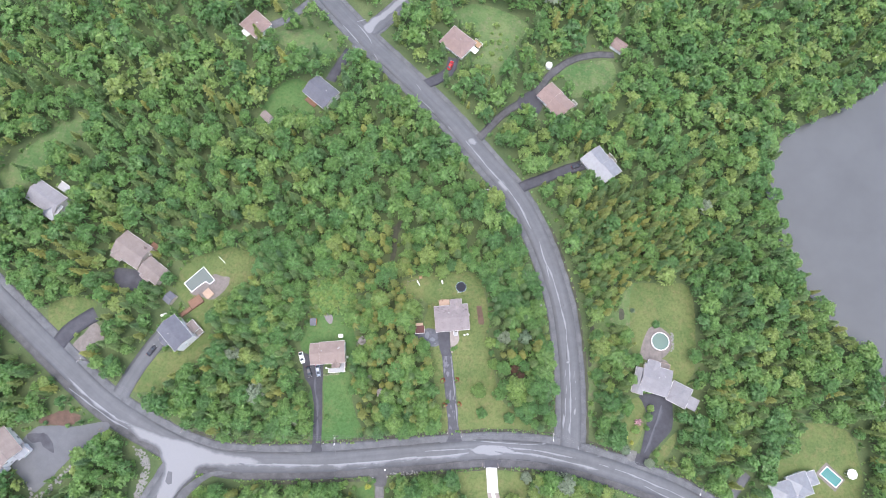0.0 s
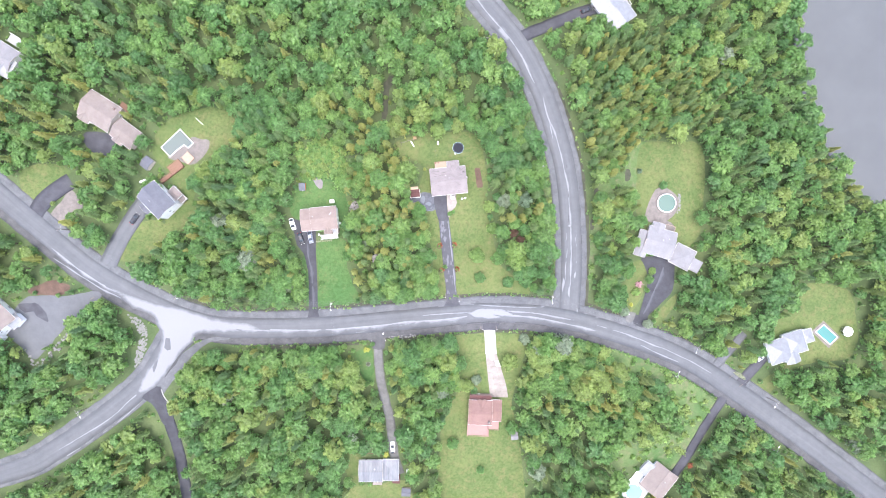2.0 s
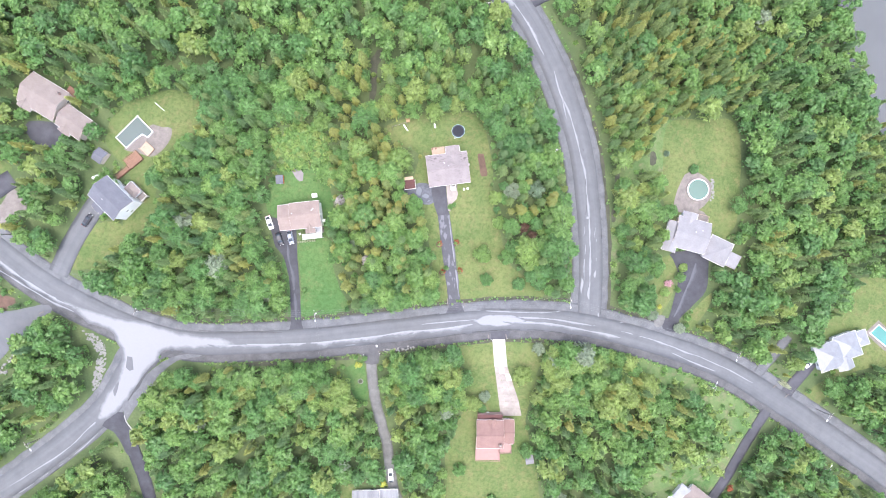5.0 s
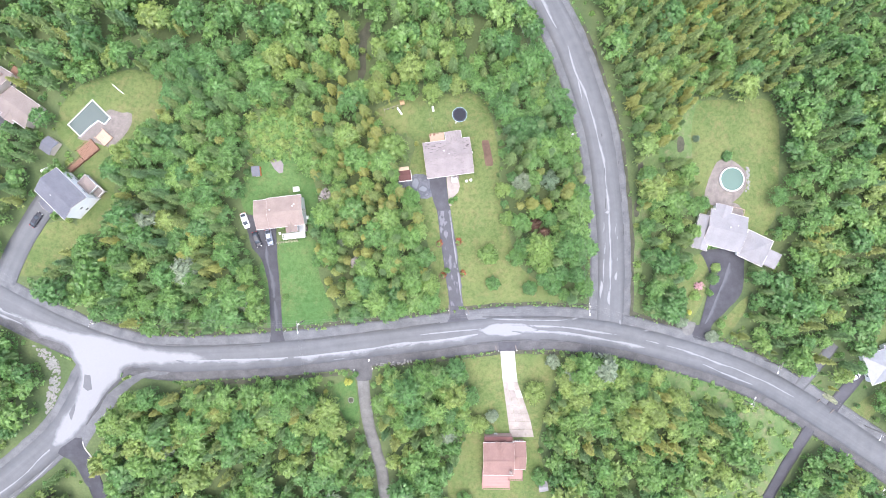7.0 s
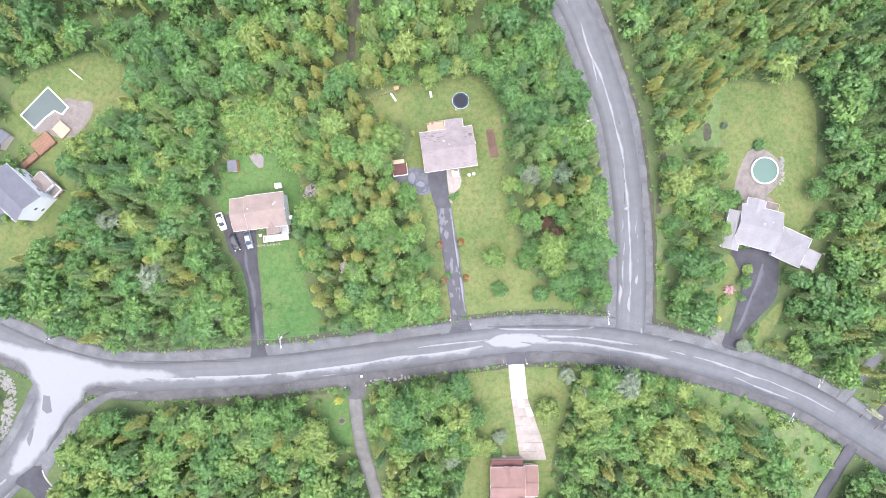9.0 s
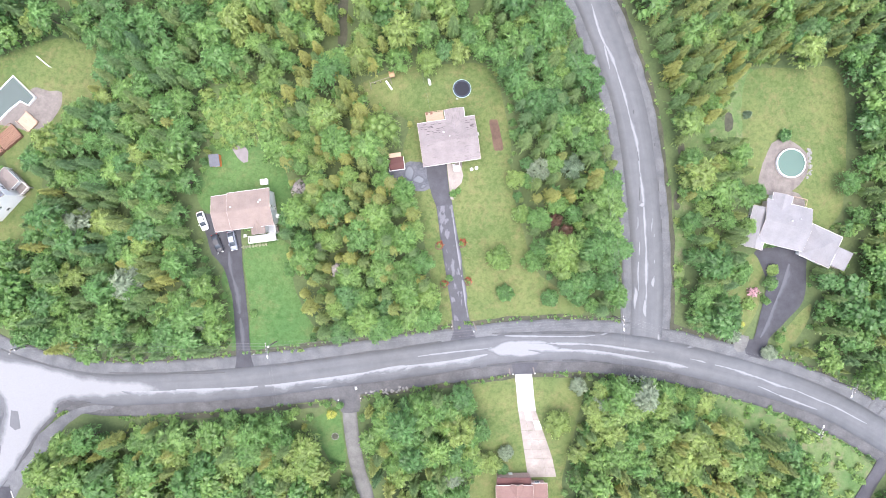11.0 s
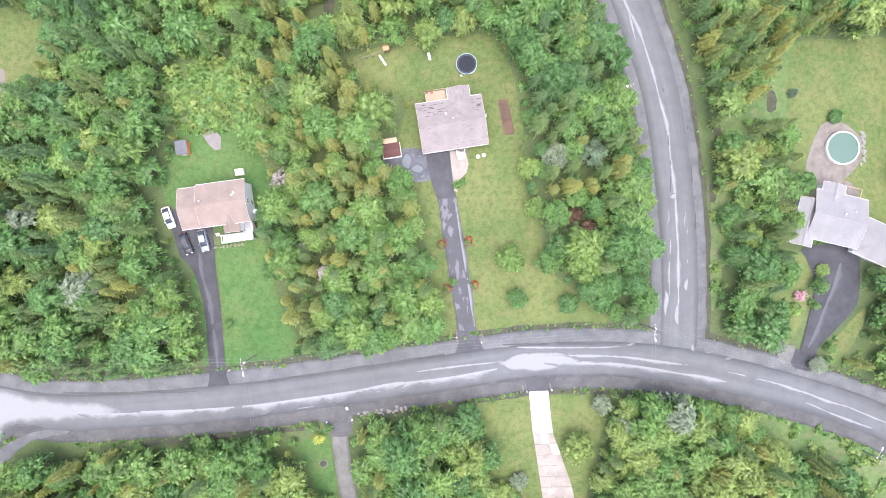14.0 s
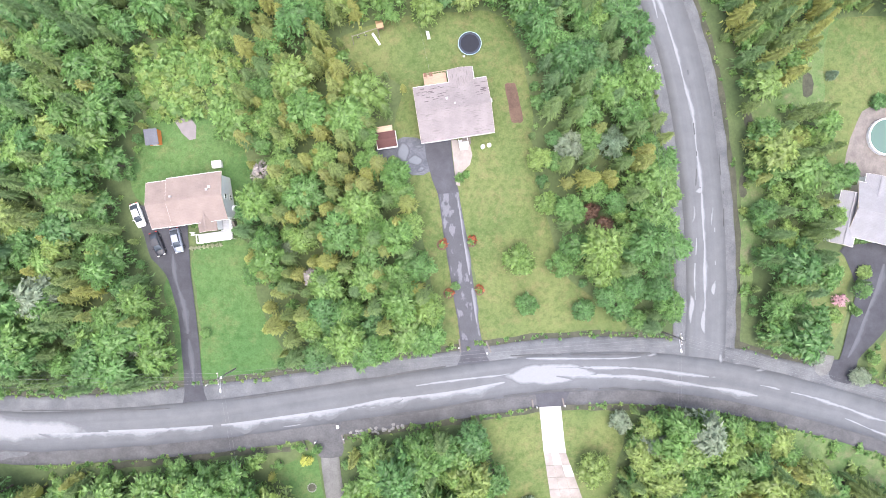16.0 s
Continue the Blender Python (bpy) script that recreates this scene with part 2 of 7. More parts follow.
M_PINKCON = surface("pinkish_concrete", (0.21, 0.182, 0.168), (0.30, 0.265, 0.245), 0.5, 3.0, 0.8, 0.006, 0.2)
M_PAVER = surface("stone_pavers", (0.135, 0.118, 0.110), (0.205, 0.180, 0.168), 0.6, 3.0, 0.85, 0.01, 0.3)
M_DIRT = surface("garden_soil", (0.085, 0.055, 0.042), (0.14, 0.09, 0.07), 0.5, 5.0, 0.95, 0.04, 0.4)
M_ROCK = surface("grey_rock", (0.15, 0.145, 0.14), (0.28, 0.275, 0.27), 0.8, 4.0, 0.9, 0.05, 0.3)
M_LAKE = water("lake_water", (0.070, 0.072, 0.074), 0.12, 0.02)
M_POOLDARK = water("green_pool_water", (0.065, 0.115, 0.092), 0.06, 0.01)
M_POOLGREY = water("grey_green_pool_water", (0.085, 0.105, 0.095), 0.06, 0.01)
M_POOLPALE = water("pale_blue_pool_water", (0.120, 0.270, 0.290), 0.06, 0.01)
M_POOLBLUE = water("turquoise_pool_water", (0.048, 0.165, 0.150), 0.06, 0.01)
M_LEAF = leaves("broadleaf_leaves", [(0.0, (0.118, 0.242, 0.086)), (0.2, (0.140, 0.282, 0.088)), (0.4, (0.170, 0.322, 0.090)), (0.6, (0.228, 0.378, 0.102)), (0.75, (0.320, 0.412, 0.116)), (0.88, (0.205, 0.310, 0.190)), (1.0, (0.310, 0.375, 0.250))])
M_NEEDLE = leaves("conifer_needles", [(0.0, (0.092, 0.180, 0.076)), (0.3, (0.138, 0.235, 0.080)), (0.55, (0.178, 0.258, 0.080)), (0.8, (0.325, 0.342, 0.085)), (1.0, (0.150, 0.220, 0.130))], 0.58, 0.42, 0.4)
M_REDLEAF = leaves("red_shrub_leaves", [(0.0, (0.24, 0.058, 0.022)), (1.0, (0.30, 0.09, 0.03))], 0.4, 0.2)
M_BRONZELEAF = leaves("bronze_leaves", [(0.0, (0.085, 0.040, 0.026)), (1.0, (0.14, 0.075, 0.045))], 0.45, 0.2)
M_PINKLEAF = leaves("pink_blossom", [(0.0, (0.42, 0.22, 0.26)), (1.0, (0.55, 0.33, 0.36))], 0.45, 0.2)
M_YELLEAF = leaves("golden_shrub_leaves", [(0.0, (0.36, 0.40, 0.07)), (1.0, (0.48, 0.48, 0.09))], 0.4, 0.3)
M_PALELEAF = leaves("pale_leaves", [(0.0, (0.30, 0.32, 0.20)), (1.0, (0.36, 0.38, 0.24))], 0.3, 0.3)
M_DEADTWIG = leaves("bare_twigs", [(0.0, (0.29, 0.255, 0.24)), (1.0, (0.38, 0.34, 0.32))], 0.5, 0.05)
M_BARK = surface("bark", (0.09, 0.07, 0.055), (0.16, 0.13, 0.10), 1.0, 8.0, 0.95, 0.03, 0.4)
M_WHITE = paint("white_siding", (0.80, 0.80, 0.81), 0.55, 0, 0.06, 0.8)
M_TRIM = paint("white_trim", (0.80, 0.79, 0.77), 0.5, 0, 0.08)
M_BEIGE = paint("beige_siding", (0.52, 0.45, 0.40), 0.7, 0, 0.15, 0.8)
M_PINKBRICK = paint("pinkish_brick", (0.46, 0.32, 0.29), 0.85, 0, 0.25, 3.0)
M_GLASS = paint("window_glass", (0.05, 0.06, 0.075), 0.05)
M_R_BROWN = shingles("brown_shingles", (0.150, 0.115, 0.105), (0.245, 0.192, 0.172))
M_R_MAUVE = shingles("mauve_grey_shingles", (0.115, 0.098, 0.098), (0.235, 0.205, 0.207), 0.55)
M_R_TAB = paint("shingle_underlay", (0.075, 0.062, 0.064), 0.9)
M_R_GREY = shingles("grey_shingles", (0.155, 0.149, 0.160), (0.235, 0.228, 0.242))
M_R_SLATE = shingles("slate_shingles", (0.075, 0.078, 0.093), (0.131, 0.133, 0.157))
M_R_RED = shingles("dusty_red_shingles", (0.130, 0.076, 0.068), (0.228, 0.142, 0.127))
M_R_TAUPE = shingles("taupe_shingles", (0.132, 0.108, 0.097), (0.229, 0.192, 0.178))
M_R_SALMON = shingles("pinkish_brown_shingles", (0.150, 0.108, 0.098), (0.250, 0.185, 0.168))
M_R_METAL = surface("streaked_metal_roof", (0.115, 0.120, 0.135), (0.205, 0.210, 0.228), 0.25, 2.0, 0.45, 0.004, 0.35, stretch=(3.0, 0.25, 1.0))
M_R_WHITE = paint("pale_metal_roof", (0.200, 0.206, 0.226), 0.4, 0.1, 0.22, 0.8)
M_R_DARKRED = shingles("dark_red_shingles", (0.058, 0.026, 0.026), (0.116, 0.055, 0.052))
M_SALMON = paint("salmon_deck_paint", (0.285, 0.170, 0.155), 0.7, 0, 0.1, 1.0)
M_WOOD = surface("cedar_boards", (0.16, 0.088, 0.06), (0.25, 0.145, 0.10), 0.8, 6.0, 0.8, 0.01, 0.3, stretch=(1, 6, 1))
M_TAN = surface("tan_boards", (0.34, 0.245, 0.18), (0.44, 0.33, 0.25), 0.8, 6.0, 0.8, 0.01, 0.2, stretch=(1, 6, 1))
M_DECKGREY = surface("pale_grey_deck_boards", (0.30, 0.30, 0.31), (0.40, 0.40, 0.41), 0.8, 5.0, 0.8, 0.01, 0.2, stretch=(1, 6, 1))
M_GREYWOOD = surface("weathered_post", (0.16, 0.14, 0.13), (0.28, 0.25, 0.23), 1.0, 8.0, 0.9, 0.01, 0.3)
M_STEEL = paint("galvanised_steel", (0.5, 0.5, 0.52), 0.35, 0.9)
M_BLACK = paint("black_rubber", (0.025, 0.025, 0.028), 0.7)
M_MAT = paint("jumping_mat", (0.018, 0.019, 0.026), 0.9)
M_BLUEPAD = paint("dark_blue_vinyl_pad", (0.028, 0.036, 0.055), 0.6)
M_POOLRIM = paint("pale_blue_vinyl", (0.34, 0.48, 0.55), 0.5)
M_VINYL = paint("white_vinyl", (0.80, 0.80, 0.80), 0.4)
M_TARP = paint("grey_tarpaulin", (0.17, 0.15, 0.155), 0.6, 0, 0.2, 1.0)
M_ORANGE = paint("orange_plastic", (0.62, 0.20, 0.06), 0.5)
M_YELLOW = paint("faded_plastic_canopy", (0.30, 0.20, 0.11), 0.45)
M_CABLE = paint("weathered_cable", (0.17, 0.17, 0.175), 0.6)
M_CARWHITE = paint("white_car_paint", (0.76, 0.76, 0.76), 0.2, 0, 0.03)
M_CARSILVER = paint("silver_car_paint", (0.20, 0.22, 0.27), 0.3, 0.3, 0.05)
M_CARBLACK = paint("black_car_paint", (0.035, 0.035, 0.042), 0.15, 0, 0.1)
M_VENT = paint("grey_vent_paint", (0.34, 0.33, 0.33), 0.6)
M_GUTTER = paint("dull_white_gutter", (0.56, 0.55, 0.54), 0.5)
M_LAMP = paint("lamp_glass", (0.85, 0.85, 0.82), 0.3)
M_TAIL = paint("red_tail_glass", (0.45, 0.03, 0.03), 0.25)

# ---- shared mesh helpers ----
RNG = np.random.default_rng(7)


def part(name, bm, material, parent=None, label="", smooth=False):
    """One mesh object out of a bmesh, under its thing."""
    me = bpy.data.meshes.new(name)
    bmesh.ops.recalc_face_normals(bm, faces=bm.faces[:])
    bm.to_mesh(me)
    bm.free()
    me.materials.append(material)
    if smooth:
        me.polygons.foreach_set("use_smooth", [True] * len(me.polygons))
    ob = new(name, me)
    if parent:
        ob.parent = parent
    if label:
        ob["label"] = label
    return ob


def thing(name, x, y, turn, label, category, group="", z=None, kind=""):
    ob = new(name)
    ob.matrix_world = pose(x, y, float(land(x, y)) if z is None else z, 0, 0, turn)
    return tagged(ob, label, category, group, kind)


def box(bm, cx, cy, cz, sx, sy, sz, turn=0.0, bevel=0.0):
    got = bmesh.ops.create_cube(bm, size=1.0, matrix=pose(cx, cy, cz, 0, 0, turn) @ Matrix.Diagonal((sx, sy, sz, 1)))
    if bevel:
        edges = list({e for v in got["verts"] for e in v.link_edges})
        bmesh.ops.bevel(bm, geom=edges, offset=bevel, segments=2, affect="EDGES", profile=0.5)
    return bm


def boxes(*rows, bevel=0.0):
    bm = bmesh.new()
    for r in rows:
        box(bm, *r, bevel=bevel)
    return bm


def rod(bm, a, b, r1, r2=None, n=8):
    a, b = Vector(a), Vector(b)
    d = b - a
    m = Matrix.Translation((a + b) / 2) @ d.to_track_quat("Z", "Y").to_matrix().to_4x4()
    bmesh.ops.create_cone(bm, cap_ends=True, segments=n, radius1=r1, radius2=r1 if r2 is None else r2, depth=d.length, matrix=m)
    return bm


def disc(bm, cx, cy, z, r, n=40, thick=0.03):
    bmesh.ops.create_cone(bm, cap_ends=True, segments=n, radius1=r, radius2=r, depth=thick, matrix=pose(cx, cy, z))
    return bm


def ring(bm, cx, cy, z, r, w, h, n=40):
    """A flat band standing round a circle: radius r, width w, height h."""
    rows = []
    for k in range(n):
        a = math.tau * k / n
        c, s = math.cos(a), math.sin(a)
        rows.append([bm.verts.new((cx + q * c, cy + q * s, zz)) for q, zz in ((r - w / 2, z - h / 2), (r + w / 2, z - h / 2), (r + w / 2, z + h / 2), (r - w / 2, z + h / 2))])
    for k in range(n):
        a, b = rows[k], rows[(k + 1) % n]
        for i in range(4):
            bm.faces.new((a[i], a[(i + 1) % 4], b[(i + 1) % 4], b[i]))
    return bm


def spline(pts, step=2.0, closed=False):
    """A smooth line through a few points, at even steps."""
    p = [np.array(q, float) for q in pts]
    p = [p[-1], *p, p[0], p[1]] if closed else [2 * p[0] - p[1], *p, 2 * p[-1] - p[-2]]
    out = []
    for i in range(1, len(p) - 2):
        n = max(2, int(np.linalg.norm(p[i + 1] - p[i]) / step))
        for k in range(n):
            t = k / n
            out.append(0.5 * (2 * p[i] + (p[i + 1] - p[i - 1]) * t + (2 * p[i - 1] - 5 * p[i] + 4 * p[i + 1] - p[i + 2]) * t * t + (3 * p[i] - p[i - 1] - 3 * p[i + 1] + p[i + 2]) * t ** 3))
    if not closed:
        out.append(p[-2])
    return np.array(out)


def inside(x, y, poly):
    """Which of the points lie in the polygon."""
    x, y = np.asarray(x, float), np.asarray(y, float)
    hit = np.zeros(x.shape, bool)
    q = np.roll(poly, -1, axis=0)
    for (ax, ay), (bx, by) in zip(poly, q):
        cross = (ay > y) != (by > y)
        hit ^= cross & (x < (bx - ax) * (y - ay) / (by - ay + 1e-12) + ax)
    return hit


def away(x, y, line, closed=False):
    """Distance of points from a line."""
    best = np.full(np.shape(x), 1e9)
    q = np.roll(line, -1, axis=0) if closed else line[1:]
    for a, b in zip(line, q):
        d = b - a
        t = np.clip(((x - a[0]) * d[0] + (y - a[1]) * d[1]) / (d @ d + 1e-9), 0, 1)
        best = np.minimum(best, np.hypot(x - a[0] - t * d[0], y - a[1] - t * d[1]))
    return best


# ---- the lie of the land: a hillside that falls to a lake in the east ----
SHORE = spline([(216, 157), (190, 140), (167, 127), (154, 121), (145, 111), (139.5, 98), (139, 84), (143, 68), (150.5, 51), (160, 35), (170, 24), (184, 9), (215, -12), (330, -30), (420, 60), (330, 170)], 6, True)
LAKE_LEVEL = -9.6


def land(x, y):
    x, y = np.asarray(x, float), np.asarray(y, float)
    u, v = np.clip(x, -230, 190), np.clip(y, -135, 185)
    z = 3.2 - 0.055 * u + 0.055 * v - 0.00012 * u * u - 0.0002 * u * v - 0.0006 * v * v
    near = (x > 95) & (y > -60)
    if np.any(near):
        d = away(x, y, SHORE, True) * np.where(inside(x, y, SHORE), -1, 1)
        t = np.clip((d + 6) / 32, 0, 1)
        t = t * t * (3 - 2 * t)
        shore = np.where(d < 0, LAKE_LEVEL - 1.5, LAKE_LEVEL + 0.4)
        z = np.where(near, shore * (1 - t) + z * t, z)
    return z


def sheet(name, verts, faces, material, uv=None, parent=None):
    me = bpy.data.meshes.new(name)
    me.from_pydata([tuple(v) for v in verts], [], [tuple(f) for f in faces])
    if uv is not None:
        layer = me.uv_layers.new(name="UVMap")
        for loop in me.loops:
            layer.data[loop.index].uv = uv[loop.vertex_index]
    me.materials.append(material)
    me.polygons.foreach_set("use_smooth", [True] * len(me.polygons))
    ob = new(name, me)
    if parent:
        ob.parent = parent
    return ob


def axis(lo, hi, step):
    fine = np.arange(lo, hi + 0.1, step)
    far = np.array([30, 80, 180, 400, 900, 2200.0])
    return np.concatenate([lo - far[::-1], fine, hi + far])


gx, gy = np.meshgrid(axis(-260, 260, 4.0), axis(-148, 236, 4.0))
gz = land(gx, gy)
ny, nx = gx.shape
idx = np.arange(nx * ny).reshape(ny, nx)
quads = np.stack([idx[:-1, :-1], idx[:-1, 1:], idx[1:, 1:], idx[1:, :-1]], -1).reshape(-1, 4)
ground = sheet("ground", np.stack([gx, gy, gz], -1).reshape(-1, 3), quads, M_FLOOR)
tagged(ground, "wooded hillside soil with low green undergrowth", "ground", kind="structure")

CLEAR = []      # polygons on which no forest stands
LINES = []      # (line, half width) of roads and drives


def draped(name, pts, lift, material, label, category, smooth=True, ragged=0.5, seed=0, kind="structure", parent=None, clear=True, fray=0.0):
    """A patch of ground cover laid over the land within an outline; fray: the width over which its edge wears away."""
    line = spline(pts, min(1.5, fray or 1.5), True) if smooth else np.array(pts, float)
    if clear:
        CLEAR.append(line)
    if ragged:
        for i, p in enumerate(line):
            w = noise.noise_vector(Vector((p[0] * 0.35, p[1] * 0.35, seed * 3.1)))
            line[i] = p + ragged * np.array([w.x, w.y])
    lo, hi = line.min(0), line.max(0)
    step = fray if fray else max(2.5, (hi - lo).max() / 22)
    ax, ay = np.meshgrid(np.arange(lo[0], hi[0], step), np.arange(lo[1], hi[1], step))
    ax, ay = ax.ravel(), ay.ravel()
    ok = inside(ax, ay, line) & (away(ax, ay, line, True) > (0.4 * fray or 0.6))
    vs = [Vector((float(a), float(b))) for a, b in line] + [Vector((float(a), float(b))) for a, b in zip(ax[ok], ay[ok])]
    n = len(line)
    v2, _, f2, *_ = geometry.delaunay_2d_cdt(vs, [], [list(range(n))], 1, 1e-4)
    xs, ys = np.array([v.x for v in v2]), np.array([v.y for v in v2])
    zs = land(xs, ys) + lift
    ob = sheet(name, np.stack([xs, ys, zs], 1), f2, material, parent=parent)
    if fray:
        rim = np.where(inside(xs, ys, line), away(xs, ys, line, True), 0.0) / fray
        rim[:n] = 0.0
        ob.data.attributes.new("edge", "FLOAT", "POINT").data.foreach_set("value", rim.astype(np.float32))
    return tagged(ob, label, category, kind=kind)


def between(left, right, step=1.5):
    """The outline of a strip between its two edges, both drawn in the same direction."""
    return [tuple(p) for p in spline(left, step)] + [tuple(p) for p in spline(right, step)[::-1]]


def strip(name, pts, left, right, lift, material, label="", category="", parent=None, step=2.0, wander=0.0, seed=0, clear=0.0, kind="structure", cross=5, skirt=True):
    """A band along a line, from left to right of it in metres, laid over the land, with edges that go down into the soil."""
    line = spline(pts, step)
    if clear:
        LINES.append((line, clear))
    d = np.gradient(line, axis=0)
    d /= np.linalg.norm(d, axis=1)[:, None] + 1e-9
    nrm = np.stack([-d[:, 1], d[:, 0]], 1)
    run = np.concatenate([[0], np.cumsum(np.linalg.norm(np.diff(line, axis=0), axis=1))])
    verts, uv, faces = [], [], []
    for i in range(len(line)):
        wl = left + wander * noise.noise(Vector((run[i] * 0.25, seed, 0.0)))
        wr = right + wander * noise.noise(Vector((run[i] * 0.25, seed + 9.0, 0.0)))
        for k in range(cross):
            o = wl + (wr - wl) * k / (cross - 1)
            x, y = line[i] - nrm[i] * o
            verts.append((x, y))
            uv.append((run[i], o))
    flat = np.array(verts)
    verts = [(*p, z) for p, z in zip(verts, land(flat[:, 0], flat[:, 1]) + lift)]
    c = cross
    for i in range(len(line) - 1):
        for k in range(c - 1):
            a = i * c + k
            faces.append((a, a + 1, a + c + 1, a + c))
    if skirt:
        for k in (0, c - 1):
            base = len(verts)
            for i in range(len(line)):
                x, y, z = verts[i * c + k]
                verts.append((x, y, z - 0.3))
                uv.append(uv[i * c + k])
            for i in range(len(line) - 1):
                faces.append((i * c + k, (i + 1) * c + k, base + i + 1, base + i))
    ob = sheet(name, verts, faces, material, uv, parent)
    return tagged(ob, label, category, kind=kind) if not parent else ob

# ---- lake ----
me = bpy.data.meshes.new("lake")
me.from_pydata([(float(a), float(b), LAKE_LEVEL) for a, b in SHORE], [], [list(range(len(SHORE)))])
me.materials.append(M_LAKE)
tagged(new("lake", me), "still dark grey lake under an overcast sky", "lake", kind="structure")
CLEAR.append(SHORE)

# ---- roads ----
MAIN = [(-230, 68), (-168, 17.2), (-147.3, 0.2), (-130.7, -12.9), (-113.8, -22.4), (-97, -29.6), (-81.8, -32.8), (-63, -32.6), (-42.3, -31.2), (-20.9, -28.7), (0.6, -26.1), (22.6, -24), (45.1, -25), (68.3, -30), (96.3, -39.3), (121, -53.3), (146.8, -70), (173.7, -88.3), (230, -127)]
NORTH = [(50.3, -22), (50.5, -8), (49.6, 8), (46.6, 30.8), (41.7, 47.5), (35.2, 63.5), (25.9, 79.7), (14.4, 92.9), (-2.2, 111.7), (-19.3, 128.5), (-45.3, 152.9), (-68.7, 177.9), (-112, 226)]
SIDE = [(-42, 154), (-35.8, 161.8), (-26.3, 174.4), (-10, 197), (20, 235)]
SW = [(-95, -28), (-103.5, -42.8), (-110.3, -53.8), (-119.3, -62.6), (-133.1, -73.5), (-149.5, -85.3), (-163.8, -93.1), (-205, -106)]


def road(name, pts, half, shoulder_l, shoulder_r, lift, label, mat_l=None, mat_r=None):
    r = strip(name, pts, -half, half, lift, M_ASPHALT, label, "road", clear=half + max(shoulder_l, shoulder_r) + (1.9 if pts is NORTH else 1.9 if half == 4.0 else 1.1), wander=0.15, seed=len(name))
    if shoulder_l:
        strip("shoulder", pts, -half - shoulder_l, -half + 0.6, lift - 0.06, mat_l or M_GRAVEL, parent=r, wander=0.35, seed=3, step=1.5)
    if shoulder_r:
        strip("shoulder", pts, half - 0.6, half + shoulder_r, lift - 0.065, mat_r or M_GRAVEL, parent=r, wander=0.35, seed=5, step=1.5)
    return r


main_road = road("road", MAIN, 3.8, 3.0, 2.7, 0.24, "worn grey asphalt road with gravel shoulders curving through the woods", M_GRAVEL, M_WETGRAVEL)
north_road = road("road", NORTH, 4.0, 2.5, 2.0, 0.20, "worn grey asphalt side street bending uphill through trees")
side_road = road("road", SIDE, 3.4, 1.0, 1.0, 0.17, "pale worn asphalt street joining at an angle")
sw_road = road("road", SW, 4.0, 1.4, 2.2, 0.17, "worn grey asphalt road leaving the fork downhill")


for pts, off, rd in ((MAIN[5:15], -7.3, main_road), (NORTH[:6], 6.5, north_road), (MAIN[9:13], 7.0, main_road)):
    strip("ditch", pts, off - 0.6, off + 0.6, 0.085, M_DITCH, parent=rd, wander=0.5, seed=off, step=1.2, cross=3, skirt=False)


strip("ditch", [(-66, -39.9), (-58.4, -39.8), (-52.6, -39.2), (-46.9, -38.9), (-42.1, -38.0), (-37.3, -37.9), (-30.5, -37.7)], -0.6, 0.6, 0.095, M_DITCH, parent=main_road, wander=0.6, seed=4, step=1.2, cross=3, skirt=False, clear=0.7)


def streak(pts, width, lift, road_of, seed, mat=M_PALE, gaps=0.0, step=0.8):
    """A bleached streak on the asphalt, of uneven width."""
    line = spline(pts, step)
    d = np.gradient(line, axis=0)
    d /= np.linalg.norm(d, axis=1)[:, None] + 1e-9
    bm = bmesh.new()
    uv = bm.loops.layers.uv.new("UVMap")
    side = {}
    prev = None
    zs = land(line[:, 0], line[:, 1]) + lift
    for i, p in enumerate(line):
        w = noise.noise(Vector((i * step * 0.22, seed * 7.3, 0))) + 0.5 * noise.noise(Vector((i * step * 0.9, seed * 7.3, 4)))
        off = 0.3 * noise.noise(Vector((i * step * 0.15, seed * 3.3, 9)))
        end = min(1.0, 0.04 + min(i, len(line) - 1 - i) * step / 4.5)
        half = width * max(0.0, 0.6 + 0.75 * w - gaps) * 0.75 * end
        if half < 0.08:
            prev = None
            continue
        n = np.array([-d[i][1], d[i][0]])
        now = []
        for s in (-1.0, 0.0, 1.0):
            v = bm.verts.new((*(p + n * (off + s * half)), zs[i]))
            side[v] = (i * step, s)
            now.append(v)
        if prev:
            for k in (0, 1):
                f = bm.faces.new((prev[k], prev[k + 1], now[k + 1], now[k]))
                for loop in f.loops:
                    loop[uv].uv = side[loop.vert]
        prev = now
    return part("bleached_streak", bm, mat, road_of)


streak([(-78, -33.2), (-63.5, -33.2), (-53, -33), (-42.4, -32.5), (-31.7, -31.3), (-21, -30), (-12.4, -28.6), (0.6, -27.3), (11.6, -25.5)], 2.5, 0.262, main_road, 1)
streak([(-19, -29.6), (-12.4, -28.4), (-8, -27.9)], 3.2, 0.258, main_road, 2)
draped("bleached_patch", [(9.5, -24.3), (12.6, -23.5), (15.2, -22.3), (18.3, -22.0), (23.4, -22.0), (26.6, -23.2), (29, -24.2), (26, -25.3), (22.4, -26.4), (17.3, -26.4), (13.2, -25.9), (11, -25)], 0.258, M_DUST, "", "", parent=main_road, ragged=0.4, clear=False, fray=0.55)
streak([(-8, -26.1), (-2, -25.3), (4, -24.8), (12.6, -23.8)], 0.7, 0.262, main_road, 3, gaps=-0.05)
